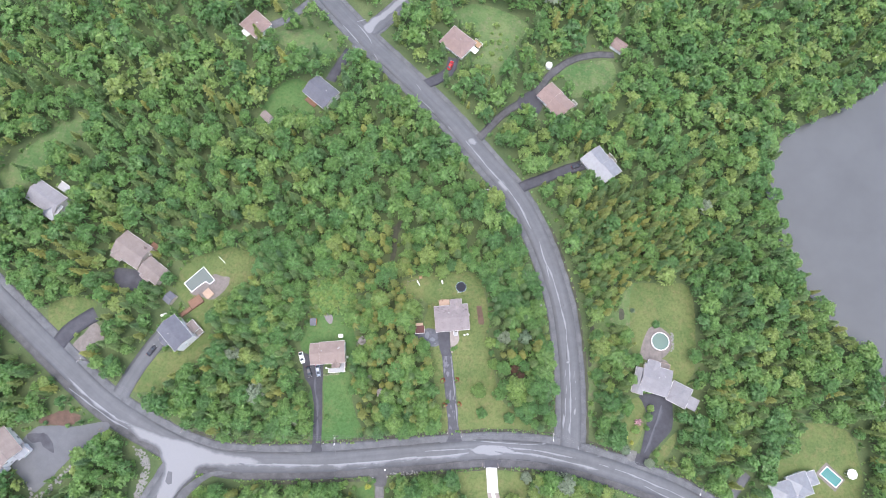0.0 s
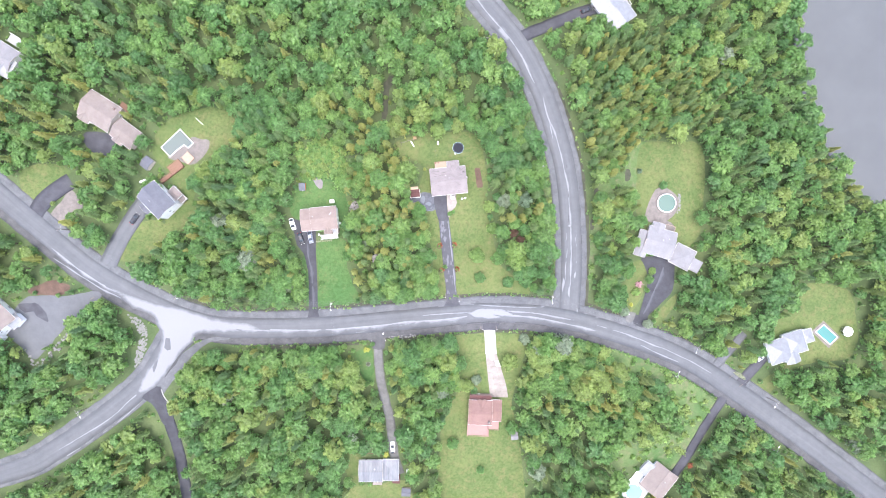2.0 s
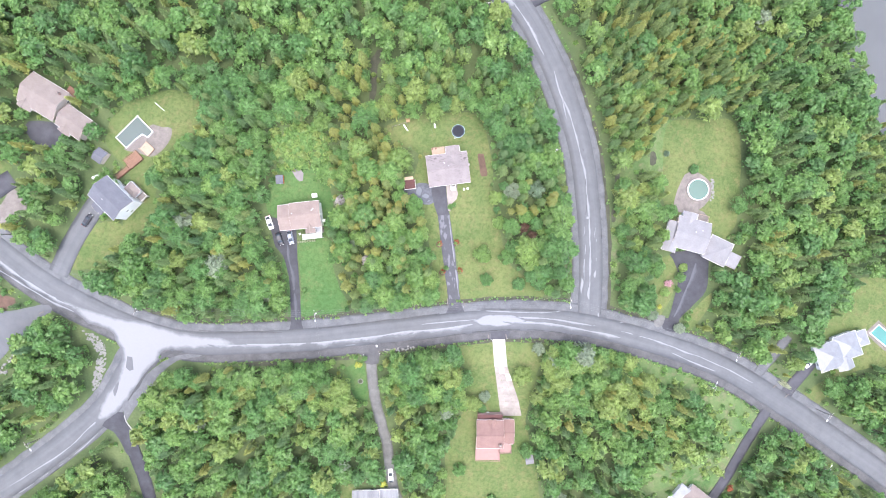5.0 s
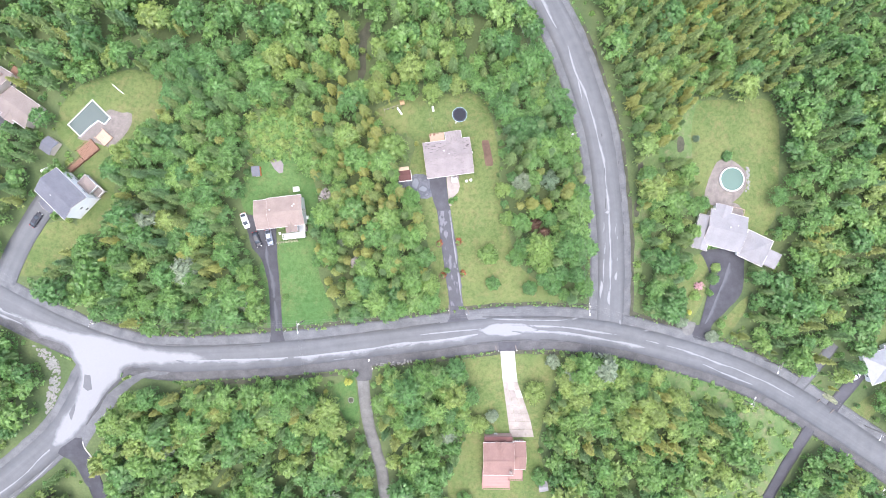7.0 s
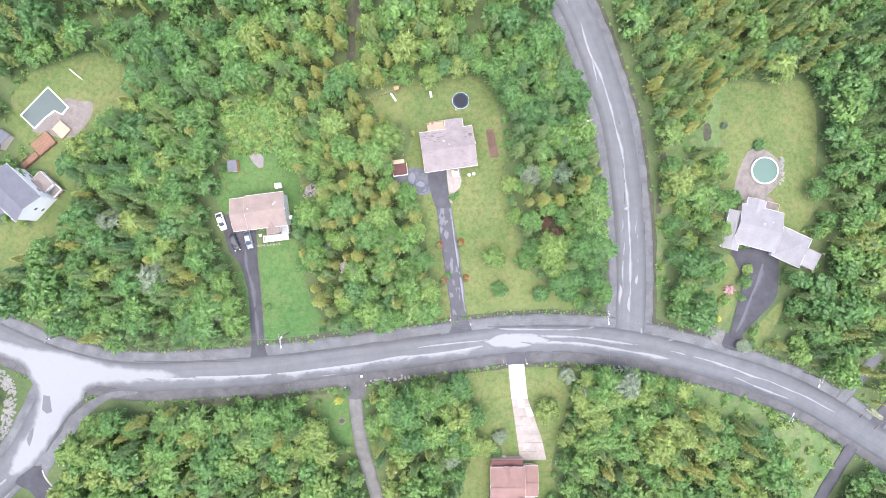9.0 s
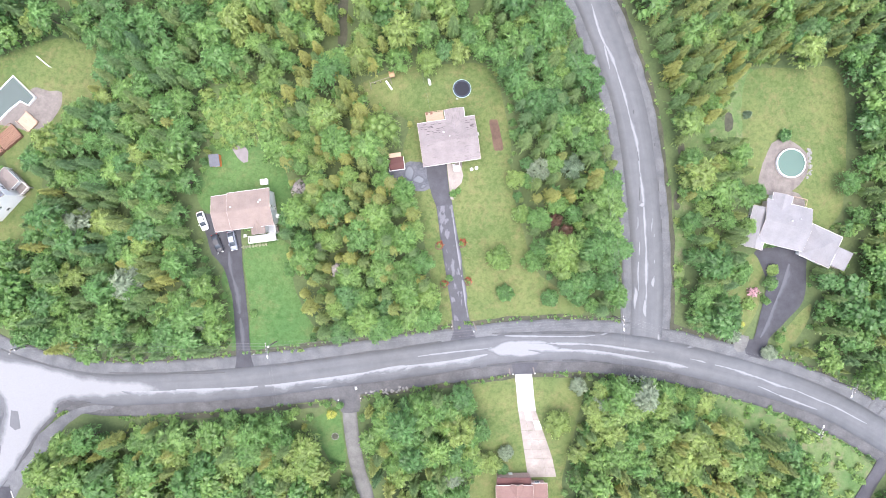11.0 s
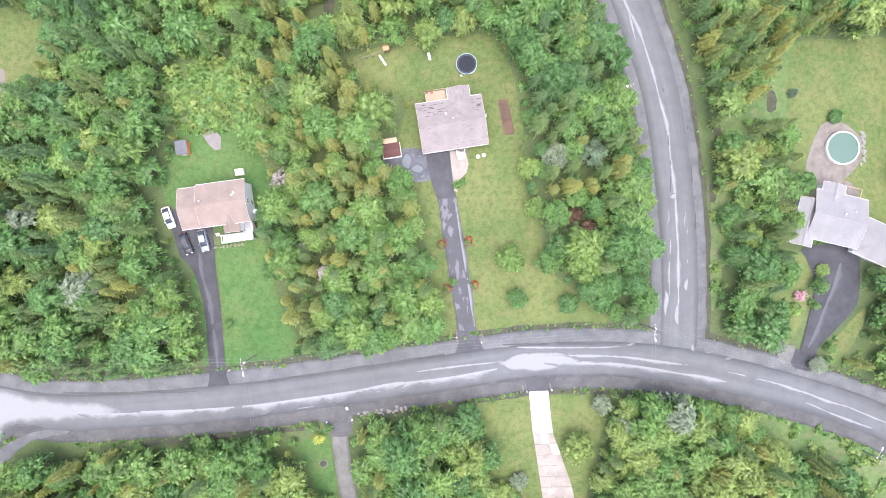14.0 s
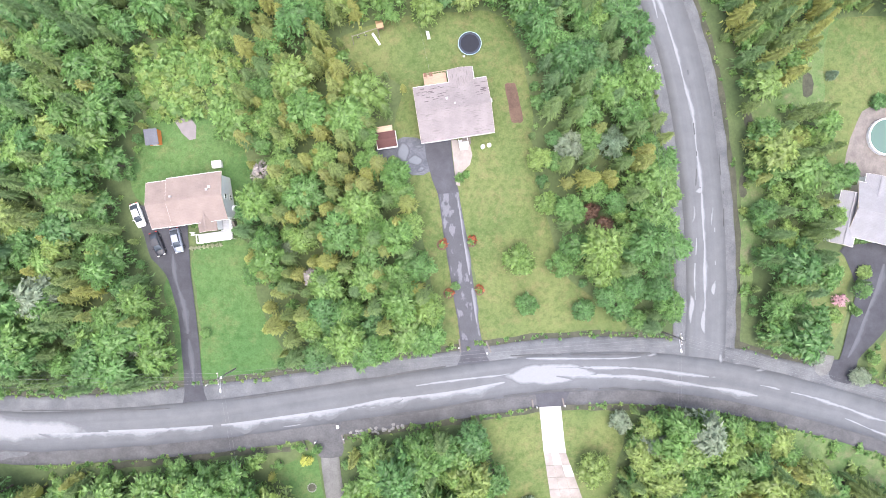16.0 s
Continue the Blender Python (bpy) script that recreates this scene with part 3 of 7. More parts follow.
for x, y, w, h in ((53.4, -21.7, 0.4, 1.2), (57.3, -23.0, 1.0, 0.35), (61.5, -24.3, 1.1, 0.25), (52.0, -25.8, 0.7, 0.3), (39.6, -20.9, 1.2, 0.3)):
    draped("bleached_patch", [(x - w, y - h * 0.2), (x - w * 0.1, y - h), (x + w, y - h * 0.3), (x + w * 0.2, y + h)], 0.262, M_DUST, "", "", parent=main_road, ragged=0.5, seed=x, clear=False, fray=0.25)
for x, y, w, h in ((52.2, -8.2, 0.5, 1.8), (47.8, 6.0, 0.35, 2.0), (51.4, 5.6, 0.3, 2.4), (47.3, -12.0, 0.5, 3.0), (49.9, -14.6, 0.7, 2.6), (48.9, 11.0, 0.8, 0.8)):
    draped("bleached_patch", [(x - w, y - h * 0.3), (x + w * 0.1, y - h), (x + w, y + h * 0.2), (x - w * 0.2, y + h)], 0.224, M_DUST, "", "", parent=north_road, ragged=0.6, seed=y, clear=False, fray=0.25)
streak([(20, -23.0), (33.7, -23.4), (45.1, -24.7), (52, -26)], 1.1, 0.262, main_road, 4)
streak([(20, -24.6), (33.7, -25.0), (45.1, -26.7), (54, -28.3), (62, -29.9)], 1.5, 0.266, main_road, 5)
streak([(60, -27.3), (74.2, -31), (85.2, -35), (96, -39), (110, -46)], 0.8, 0.262, main_road, 6, gaps=0.1)
streak([(78, -34.5), (88, -38.6), (97, -42)], 0.9, 0.262, main_road, 7, gaps=0.15)
streak([(7.6, -20.9), (17, -21.2), (31.5, -21.5), (39, -21.2)], 0.55, 0.262, main_road, 8, gaps=0.05)
streak([(-34, -33.6), (-26, -32.3), (-18, -31.2)], 0.4, 0.262, main_road, 9, gaps=0.1)
streak([(-146, -4.5), (-136, -12.4), (-126.3, -18.4), (-118, -22)], 1.6, 0.270, main_road, 10)
streak([(-146, -8), (-131, -17.5), (-118, -24)], 0.7, 0.262, main_road, 11, gaps=0.1)
streak([(36, 61), (38.5, 53), (41.0, 47.4), (43.6, 40.9), (45.6, 33.3), (47.7, 24.7), (48.6, 17.1), (49.4, 9.5), (50, 1.8), (50, -7), (50, -15.5)], 1.0, 0.222, north_road, 12, step=0.7)
streak([(39.3, 51), (41.2, 43)], 1.3, 0.226, north_road, 13)
streak([(48.4, 5), (48.2, -4), (48.0, -12)], 0.7, 0.226, north_road, 14, gaps=0.12)
streak([(51.8, 6), (52.2, -2), (52.6, -10)], 0.6, 0.226, north_road, 15, gaps=0.15)
streak([(33.6, 64), (26.4, 77), (21.2, 83.4), (16.2, 88.6), (10.2, 95.5), (3.5, 103.4)], 1.3, 0.222, north_road, 16)
for k, row in enumerate(([(-4.6, 110), (-1.5, 106.5)], [(-12.4, 117.3), (-9.8, 114.6)], [(-17.9, 122.2), (-10.2, 115)], [(-19.2, 129.1), (-16.1, 125.4)], [(-38.8, 142.9), (-36.3, 138.5)], [(-48.6, 158.9), (-43.1, 161.3)], [(-47.6, 157.9), (-44.2, 153.9), (-41.2, 150), (-39.6, 146.5)])):
    streak(row, 0.6 if k < 3 else 1.0, 0.224, north_road, 170 + k, gaps=-0.3, step=0.5)
for row in ([(4.6, 102.8), (7.2, 104.8), (9.6, 102.4), (7.4, 100.4)], [(18.2, 84.6), (20.0, 86.4), (23.6, 82.6), (22.2, 80.2), (20.2, 82)], [(-49, 146.2), (-46.2, 145.9), (-43.8, 141), (-45.6, 141)]):
    draped("bleached_patch", row, 0.226, M_DUST, "", "", parent=north_road, ragged=0.6, seed=row[0][0], clear=False, fray=0.9)
streak([(-45.6, 147.2), (-50.1, 152.3), (-54.6, 157.2)], 1.2, 0.222, north_road, 19, gaps=-0.1)
draped("bleached_patch", [(-45, 155.5), (-41, 153.2), (-38.6, 158), (-33, 164.9), (-26.4, 173.5), (-19, 184), (-22, 185), (-31.6, 173), (-37.8, 164.8), (-42, 161.5)], 0.226, M_PALER, "", "", parent=side_road, ragged=0.7, clear=False, fray=0.8)
streak([(-111, -56.5), (-118, -62.8), (-124.5, -69.2), (-133.1, -75.2), (-149.5, -86)], 1.0, 0.192, sw_road, 21)
streak([(-114.1, -63.7), (-121.7, -70.7), (-130, -77), (-146, -88)], 0.5, 0.192, sw_road, 22, gaps=0.12)
draped("dusty_patch", [(-126, -18.3), (-121, -19.6), (-115.5, -21.8), (-108, -24.0), (-99, -25.7), (-90.5, -28.2), (-82.4, -29.8), (-74, -30.9), (-64, -33.0), (-74, -34.8), (-84, -35.1), (-91.3, -35.5), (-92.9, -38.0), (-96.5, -41.8), (-101.2, -48.5), (-106.8, -56.2), (-114.5, -60.2), (-113.3, -53.8), (-111.2, -50.2), (-107.2, -44.8), (-105.6, -38.9), (-106.3, -33.8), (-108.2, -30), (-112, -27.9), (-117, -25.6)], 0.275, M_PALER, "", "", parent=main_road, ragged=0.8, fray=1.2)
draped("asphalt_patch", [(-103.5, -37.6), (-101.9, -38.0), (-101.6, -42.2), (-103.0, -42.6), (-104.1, -41.5)], 0.285, M_ASPHALT, "", "", parent=main_road, smooth=False, ragged=0.2, clear=False)
draped("asphalt_patch", [(-108.8, -49.4), (-106.8, -46.2), (-107.0, -48.6), (-108.4, -51.6)], 0.285, M_ASPHALT, "", "", parent=main_road, ragged=0.4, clear=False)
draped("gravel_apron", [(-87.3, -37.1), (-91.3, -38.9), (-96.4, -42.6), (-100.3, -47.8), (-105.6, -55.7), (-105.2, -59.9), (-100.8, -53.8), (-95.3, -46.3), (-90.0, -41.1), (-86, -38.6), (-80, -37.4), (-80, -36.6)], 0.19, M_GRAVEL, "", "", parent=main_road, ragged=0.5)
LINES.append((spline([(-80, -38.9), (-90.0, -41.1), (-95.3, -46.3), (-100.8, -53.8), (-104, -59)]), 2.4))
streak([(-84, -36.0), (-89.7, -36.3), (-92.8, -38.4), (-96.6, -42.0), (-100.5, -47.2), (-104.7, -53.8)], 1.1, 0.292, main_road, 44, mat=M_TAR, gaps=-0.1, step=0.5)
# dark seams between asphalt and shoulder
for pts in ([(-84, -28.6), (-63.3, -29.2), (-50.2, -28.9)], [(-43.8, -27.9), (-31.6, -26.5), (-20.9, -24.9), (-10.1, -23.5), (0.7, -22.0), (2.2, -20.4)], [(7.4, -20.2), (17.1, -20.4), (31.5, -20.6), (39.3, -20.6), (41.8, -19.2)]):
    streak(pts, 0.24, 0.262, main_road, 31 + len(pts), mat=M_TAR, gaps=-0.25)
for pts in ([(46.2, 38), (48.2, 20), (48.0, 4), (47.0, -10)], [(51.5, 30), (53.6, 10), (54.0, -6), (54.6, -14)]):
    streak(pts, 0.14, 0.226, north_road, 41, mat=M_TAR, gaps=-0.1)
streak([(44, -28.6), (30, -27.4), (14, -28), (0, -30), (-14, -32)], 0.4, 0.262, main_road, 43, mat=M_TAR, gaps=0.0)


# ---- drives ----
def drive(pts, half, material, label, lift=0.19, wander=0.25):
    return strip("driveway", pts, -half, half, lift, material, label, "driveway", wander=wander, seed=len(pts) + pts[0][0], clear=half + 0.8)


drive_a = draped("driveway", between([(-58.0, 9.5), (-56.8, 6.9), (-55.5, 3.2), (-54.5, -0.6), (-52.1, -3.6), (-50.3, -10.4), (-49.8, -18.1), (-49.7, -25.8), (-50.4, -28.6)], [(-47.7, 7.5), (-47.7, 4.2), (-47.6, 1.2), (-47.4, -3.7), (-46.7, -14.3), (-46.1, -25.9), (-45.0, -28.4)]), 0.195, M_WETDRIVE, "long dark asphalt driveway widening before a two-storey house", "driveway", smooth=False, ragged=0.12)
streak([(-50.6, 0.5), (-50.2, -4.5), (-48.9, -11), (-48.2, -18), (-47.8, -26)], 1.5, 0.212, drive_a, 50, mat=M_DRIVEDRY, gaps=-0.05, step=0.5)
LINES.append((spline([(-55.5, 3.2), (-54.5, -0.6), (-52.1, -3.6), (-50.3, -10.4), (-49.8, -18.1), (-49.7, -25.8)]), 1.9))
drive_b = draped("driveway", between([(-3.9, 21.4), (-3.8, 19.9), (-3.6, 17.3), (-2.6, 13.1), (-1.6, 10.6), (-1.0, 6.4), (-0.4, 1.8), (1.2, -9.4), (2.2, -15.9), (2.5, -19.6), (1.6, -22.2)], [(1.0, 21.4), (1.1, 20.0), (1.7, 14.1), (2.4, 11.3), (3.0, 7.0), (3.9, 1.7), (5.3, -9.4), (6.2, -15.9), (7.0, -19.6), (8.2, -21.8)]), 0.195, M_DRIVE, "cracked asphalt driveway with pale worn patches leading to a bungalow", "driveway", smooth=False, ragged=0.15)
streak([(2.2, 10.4), (2.7, 6), (3.4, 1), (4.1, -4), (4.9, -9.4), (5.6, -14.5)], 1.2, 0.212, drive_b, 52, mat=M_DRIVEPALE, gaps=0.0, step=0.4)
streak([(-1.6, 10.9), (2.5, 11.5)], 0.25, 0.216, drive_b, 54, mat=M_DRIVEPALE, gaps=-0.3, step=0.3)
streak([(2.4, -17.4), (6.6, -17.8)], 0.22, 0.216, drive_b, 57, mat=M_TAR, gaps=-0.3, step=0.3)
draped("worn_surface", between([(-1.3, 10.5), (-0.8, 6.4), (-0.1, 1.8), (1.5, -9.4), (2.5, -15.9), (2.8, -17.2)], [(2.4, 10.9), (2.9, 7.0), (3.8, 1.7), (5.2, -9.4), (6.1, -15.9), (6.4, -17.4)]), 0.205, M_DRIVEWORN, "", "", parent=drive_b, smooth=False, ragged=0.1, clear=False)
draped("garden_path", [(1.1, 20.8), (2.2, 20.6), (2.2, 16.2), (2.7, 12.0), (1.95, 12.2), (1.75, 14.1), (1.35, 18)], 0.215, M_PINKCON, "pinkish concrete strip along a driveway", "path", smooth=False, ragged=0.05)
pad_b = draped("parking_pad", [(-12.8, 18.9), (-9.4, 20.0), (-7.6, 21.0), (-3.6, 20.2), (-3.0, 15.0), (-6.0, 14.2), (-9.4, 15.6), (-12.4, 16.4)], 0.16, M_PADGRAVEL, "grey gravel parking pad beside a small shed", "parking pad", ragged=0.5)
for x, y, w, h in ((-7.9, 18.6, 1.3, 2.0), (-5.6, 17.0, 1.4, 1.0), (-4.6, 15.4, 1.0, 0.6), (-9.6, 16.6, 1.0, 0.6), (-5.2, 19.2, 0.9, 0.5)):
    draped("worn_patch", [(x - w, y - h * 0.4), (x + w * 0.2, y - h), (x + w, y + h * 0.1), (x - w * 0.1, y + h)], 0.172, M_PADDUST, "", "", parent=pad_b, ragged=0.5, seed=x * y, clear=False, fray=0.35)
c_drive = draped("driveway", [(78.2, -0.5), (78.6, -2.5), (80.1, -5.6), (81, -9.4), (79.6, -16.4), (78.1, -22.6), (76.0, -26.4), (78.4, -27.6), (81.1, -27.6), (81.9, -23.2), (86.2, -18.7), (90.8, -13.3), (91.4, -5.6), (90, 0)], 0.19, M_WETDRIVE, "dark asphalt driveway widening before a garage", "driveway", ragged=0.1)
streak([(87.0, -3.5), (85.3, -9.2), (83.2, -14.6), (80.6, -21.0), (79.5, -23)], 2.6, 0.212, c_drive, 61, mat=M_DRIVEDRY, gaps=-0.1, step=0.5)
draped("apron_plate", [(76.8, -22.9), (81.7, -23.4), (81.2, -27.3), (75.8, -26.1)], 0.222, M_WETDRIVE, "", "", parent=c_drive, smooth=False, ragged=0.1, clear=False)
draped("culvert_apron", [(73.0, -22.2), (76.8, -22.3), (75.4, -26.0), (73.0, -25.2)], 0.20, M_PALEGRAVEL, "pale gravel apron at the street edge", "apron", ragged=0.3)
drive([(-23.0, -33), (-23.0, -37), (-22.8, -43.4), (-21.5, -53), (-19.3, -61.4), (-17.7, -67.5), (-16.9, -75), (-15.4, -83.7), (-13.2, -90)], 1.75, M_PALEGRAVEL, "grey gravel driveway running between trees")
draped("culvert_apron", [(-28.2, -34.2), (-24, -33.2), (-19.6, -33.0), (-20.3, -36), (-20.7, -39.4), (-24.9, -39.4), (-25.8, -37)], 0.215, M_WETGRAVEL, "damp gravel apron where a lane meets the road", "apron", ragged=0.4)
drive([(-124.7, -10.5), (-120, -0.9), (-115, 7.4), (-110.6, 13.5)], 3.2, M_ASPHALT, "wide grey asphalt driveway before a white house")
drive([(-153.4, 3.0), (-149.5, 10.2), (-144.5, 15.6), (-138, 20)], 3.0, M_DRIVE, "dark asphalt driveway curving into trees")
draped("parking_pad", [(-133, 38), (-123, 37.5), (-120, 33), (-126.4, 29.6), (-132.6, 33)], 0.19, M_DRIVE, "dark asphalt forecourt of a house among trees", "parking pad", ragged=0.4)
draped("parking_lot", [(-130.6, -20.6), (-138, -22.6), (-148, -23.2), (-156, -24.5), (-163.5, -36.1), (-157, -44.7), (-153.4, -47.8), (-148, -43), (-139.8, -33.5), (-131.4, -27.4), (-127, -22)], 0.19, M_ASPHALT, "broad grey asphalt yard with a dark damp stain", "parking lot", ragged=0.4)
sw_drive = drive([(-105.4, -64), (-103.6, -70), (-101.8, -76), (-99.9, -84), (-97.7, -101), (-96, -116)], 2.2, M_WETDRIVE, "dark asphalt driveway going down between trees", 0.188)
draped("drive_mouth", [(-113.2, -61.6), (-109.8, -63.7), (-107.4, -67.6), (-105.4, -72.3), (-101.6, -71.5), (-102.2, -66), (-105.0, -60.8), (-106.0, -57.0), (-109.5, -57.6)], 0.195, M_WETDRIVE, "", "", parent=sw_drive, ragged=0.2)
LINES.append((spline([(-109, -60), (-106.5, -64), (-103.6, -70), (-101.8, -76), (-99.9, -84)]), 4.2))
strip("kerb", [(-105.7, -58.0), (-105.0, -60.6), (-102.2, -64.6)], -0.12, 0.12, 0.27, M_CONCRETE, parent=sw_drive, step=0.8, cross=2)
draped("damp_stain", [(-158, -27), (-152, -25.6), (-149.5, -28), (-147.2, -32.5), (-149.4, -33), (-152.6, -29.6), (-156.6, -29.6)], 0.205, M_DRIVE, "", "", parent=bpy.data.objects["parking_lot"], ragged=1.2, clear=False)
drive([(119.5, -52.6), (124, -46.2), (131.6, -37)], 2.2, M_DRIVE, "dark asphalt driveway before a pale house")
drive([(108.6, -44.8), (115, -37.3), (121.5, -29)], 1.8, M_GRAVEL, "grey gravel lane between bushes")
drive([(115, -55.6), (108.1, -67.9), (102.1, -80.1), (97.5, -88)], 1.9, M_DRIVE, "narrow asphalt driveway sloping down to a house")
drive([(25.5, 81.2), (32, 84.8), (37.7, 87.4), (47.6, 92.4), (57.2, 96.2)], 2.3, M_DRIVE, "dark asphalt driveway leading to a white-roofed house")
drive([(9, 103.5), (20, 117), (28.8, 124.5), (36, 131.5), (41.7, 139.8), (51.2, 148.4), (62, 152.8), (72, 154)], 1.8, M_WETGRAVEL, "grey gravel lane passing a house towards a cabin")
draped("parking_pad", [(26, 124), (33, 130), (38, 124), (33, 117)], 0.205, M_DRIVE, "asphalt parking pad beside a house", "parking pad", ragged=0.5)
drive([(-16, 128.2), (-10, 132), (-4.5, 137), (-3, 144)], 2.4, M_DRIVE, "asphalt driveway shaded by trees")
drive([(-49.3, 143.5), (-53.5, 134.7), (-56.5, 127)], 2.2, M_DRIVE, "asphalt driveway to a slate-roofed house")
drive([(-70, 168), (-79, 158), (-86, 153)], 2.0, M_GRAVEL, "gravel driveway to a brown-roofed house")

# concrete drive of separate slabs
slab_drive = thing("concrete_driveway", 18.8, -30.5, 0, "bright concrete driveway of square slabs, pinkish and damp near the house", "driveway", kind="structure")
LINES.append((spline([(19.6, -29), (20.8, -40), (23, -50), (24, -57)]), 3.6))
for k in range(11):
    s0, s1 = k / 11, (k + 1) / 11
    ends = []
    for s in (s0 + 0.001, s1 - 0.001):
        y = -30.3 - 27.0 * s
        left = np.interp(s, [0, 0.35, 1], [17.5, 18.4, 21.0])
        right = np.interp(s, [0, 0.35, 0.8, 1], [21.7, 22.7, 27.0, 28.2])
        ends.append((left, right, y))
    cols = 1 if k < 4 else 3
    for c in range(cols):
        bm = bmesh.new()
        quad = []
        for (l, r, y), order in ((ends[0], (0, 1)), (ends[1], (1, 0))):
            for o in order:
                x = l + (r - l) * ((c + o) / cols) + (0.015 if o == 0 else -0.015)
                quad.append((x, y))
        top = [bm.verts.new((x - 18.8, y + 30.5, float(land(x, y)) + 0.16 - slab_drive.location.z)) for x, y in quad]
        low = [bm.verts.new((v.co.x, v.co.y, v.co.z - 0.3)) for v in top]
        bm.faces.new(top)
        for i in range(4):
            bm.faces.new((top[i], low[i], low[(i + 1) % 4], top[(i + 1) % 4]))
        pale = k < 4 or (k < 6 and (2 * k + c) % 3 == 0)
        part("slab", bm, M_CONCRETE if pale else M_PINKCON, slab_drive)
draped("culvert_apron", [(16.6, -27.6), (23.4, -27.6), (22.2, -30.6), (17.4, -30.6)], 0.20, M_DRIVE, "dark asphalt apron where a drive meets the road", "apron", smooth=False, ragged=0.3)

# ---- lawns and open ground ----
draped("lawn", [(-46.5, 2), (-37, 2), (-35.5, -8), (-33, -15), (-30.5, -20.6), (-35, -22.6), (-45.5, -24), (-46.2, -12)], 0.07, M_LAWN_DEEP, "lush green mown front lawn beside a driveway", "lawn")
draped("lawn", [(-51.4, -4.5), (-52.6, -6), (-51.2, -14), (-50.4, -24.5), (-49.8, -24), (-50, -12)], 0.06, M_LAWN_DEEP, "narrow grass verge along a driveway", "lawn")
draped("lawn", [(-54, 25), (-47.3, 27), (-40, 24), (-36.5, 17.5), (-36, 9), (-38, 3), (-42, 5), (-55, 9), (-57.5, 14)], 0.07, M_LAWN_DEEP, "green back lawn behind a brown-roofed house", "lawn")
draped("meadow", [(-56, 37), (-42.9, 39), (-36, 33), (-38, 25), (-47.3, 25.6), (-54, 24.5)], 0.06, M_MEADOW, "rough pale meadow with weeds and small shrubs", "meadow", ragged=1.2)
draped("lawn", [(1, 17), (9, 21.5), (15.5, 22), (17.2, 11.9), (19.5, 4.4), (23, -5.4), (34.8, -15.5), (20, -17), (6.5, -17.2), (5.5, -6)], 0.07, M_LAWN, "yellowish green front lawn with thin patches", "lawn")
draped("lawn", [(-6.8, 14), (-1.5, 13.5), (-0.5, 1.4), (2.4, -18.4), (-2.0, -19), (-3.4, -4)], 0.06, M_LAWN, "grass strip beside a cracked driveway", "lawn")
draped("lawn", [(-19, 39.5), (-8.9, 43), (3, 44.5), (11, 43.5), (15.2, 33.5), (15.9, 21), (5, 18), (-8.5, 19.5), (-9.5, 24), (-8.5, 31), (-16.5, 34)], 0.08, M_LAWN, "mown back lawn round a mauve-roofed house", "lawn")
draped("lawn", [(76, 43), (88, 45), (100.5, 43), (101.8, 21), (100, 8), (93, 3), (80, 8), (75.5, 15), (74.6, 29)], 0.07, M_LAWN, "broad pale green lawn with a round pool", "lawn")
draped("lawn", [(72, -4), (81, -1.5), (79.4, -9), (78.8, -15.3), (74.2, -22.6), (69.5, -20.5), (71, -12)], 0.07, M_LAWN, "small front lawn with bright shrubs", "lawn")
draped("lawn", [(84, -24), (92.5, -14), (91.5, -20), (86, -27)], 0.06, M_LAWN, "strip of grass beside a driveway", "lawn")
draped("lawn", [(6.4, -33), (16, -31), (34.2, -31.8), (33, -42.9), (31, -52), (30, -61.5), (34.5, -80.2), (35, -108), (5.5, -108), (2.3, -71.5), (8.4, -55), (9.1, -43.6)], 0.07, M_LAWN, "yellowish green lawn round a red-roofed house", "lawn")
draped("lawn", [(-34, -42), (-30, -40), (-26, -38), (-24.4, -52), (-28, -52), (-31, -46)], 0.06, M_LAWN_DEEP, "small lawn among roadside trees", "lawn")
draped("lawn", [(-10.6, -93), (-24, -95), (-33, -93), (-36, -80), (-30, -80), (-28, -92), (-38, -104), (-10.2, -107)], 0.06, M_LAWN, "grass yard behind a pale metal-roofed house", "lawn")
draped("meadow", [(60, -34.6), (72, -37.4), (86, -42), (98.9, -48.2), (112.6, -58.6), (109, -66), (100.4, -80), (96.3, -86), (86, -82.2), (73, -87), (69, -82.3), (75.3, -75.3), (86, -74.2), (94.5, -70.2), (95.4, -63), (91.5, -53.9), (84, -48.5), (74, -45.5), (66, -40)], 0.06, M_MEADOW, "open rough grassy slope between road and trees", "meadow", ragged=1.2)
draped("lawn", [(-118.5, 2.4), (-112, 6), (-104.5, 6.3), (-102.5, 0.5), (-110.5, -7.5), (-121.5, -8)], 0.07, M_LAWN, "yellowish front lawn with a worn brown patch", "lawn")
draped("lawn", [(-103.5, 7), (-97.5, 12), (-93.5, 13.5), (-91.5, 10), (-96, 3.5), (-101, 1)], 0.05, M_LAWN, "grass strip beside a tall white house", "lawn")
draped("lawn", [(-104.5, 42.5), (-95, 47.5), (-85.1, 49), (-76, 43), (-85, 30), (-91.5, 24), (-93.5, 12), (-99.5, 12), (-101, 22), (-108.5, 32)], 0.07, M_LAWN, "back lawn round an angular swimming pool", "lawn")
draped("lawn", [(-156.5, 23), (-145, 26), (-138, 23), (-147.5, 16.5), (-154, 12)], 0.07, M_LAWN, "small lawn beside a street", "lawn")
draped("garden_bed", [(-142, 12), (-138, 17), (-134, 10), (-142, 3), (-147, 5)], 0.07, M_PAVER, "stony garden patch with bare soil", "garden bed", ragged=0.8)
draped("meadow", [(-186, 74), (-176, 88), (-166, 98), (-152, 103), (-158, 93), (-168, 80), (-178, 68)], 0.06, M_MEADOW, "hazy grass clearing beside a grey house", "meadow", ragged=1.0)
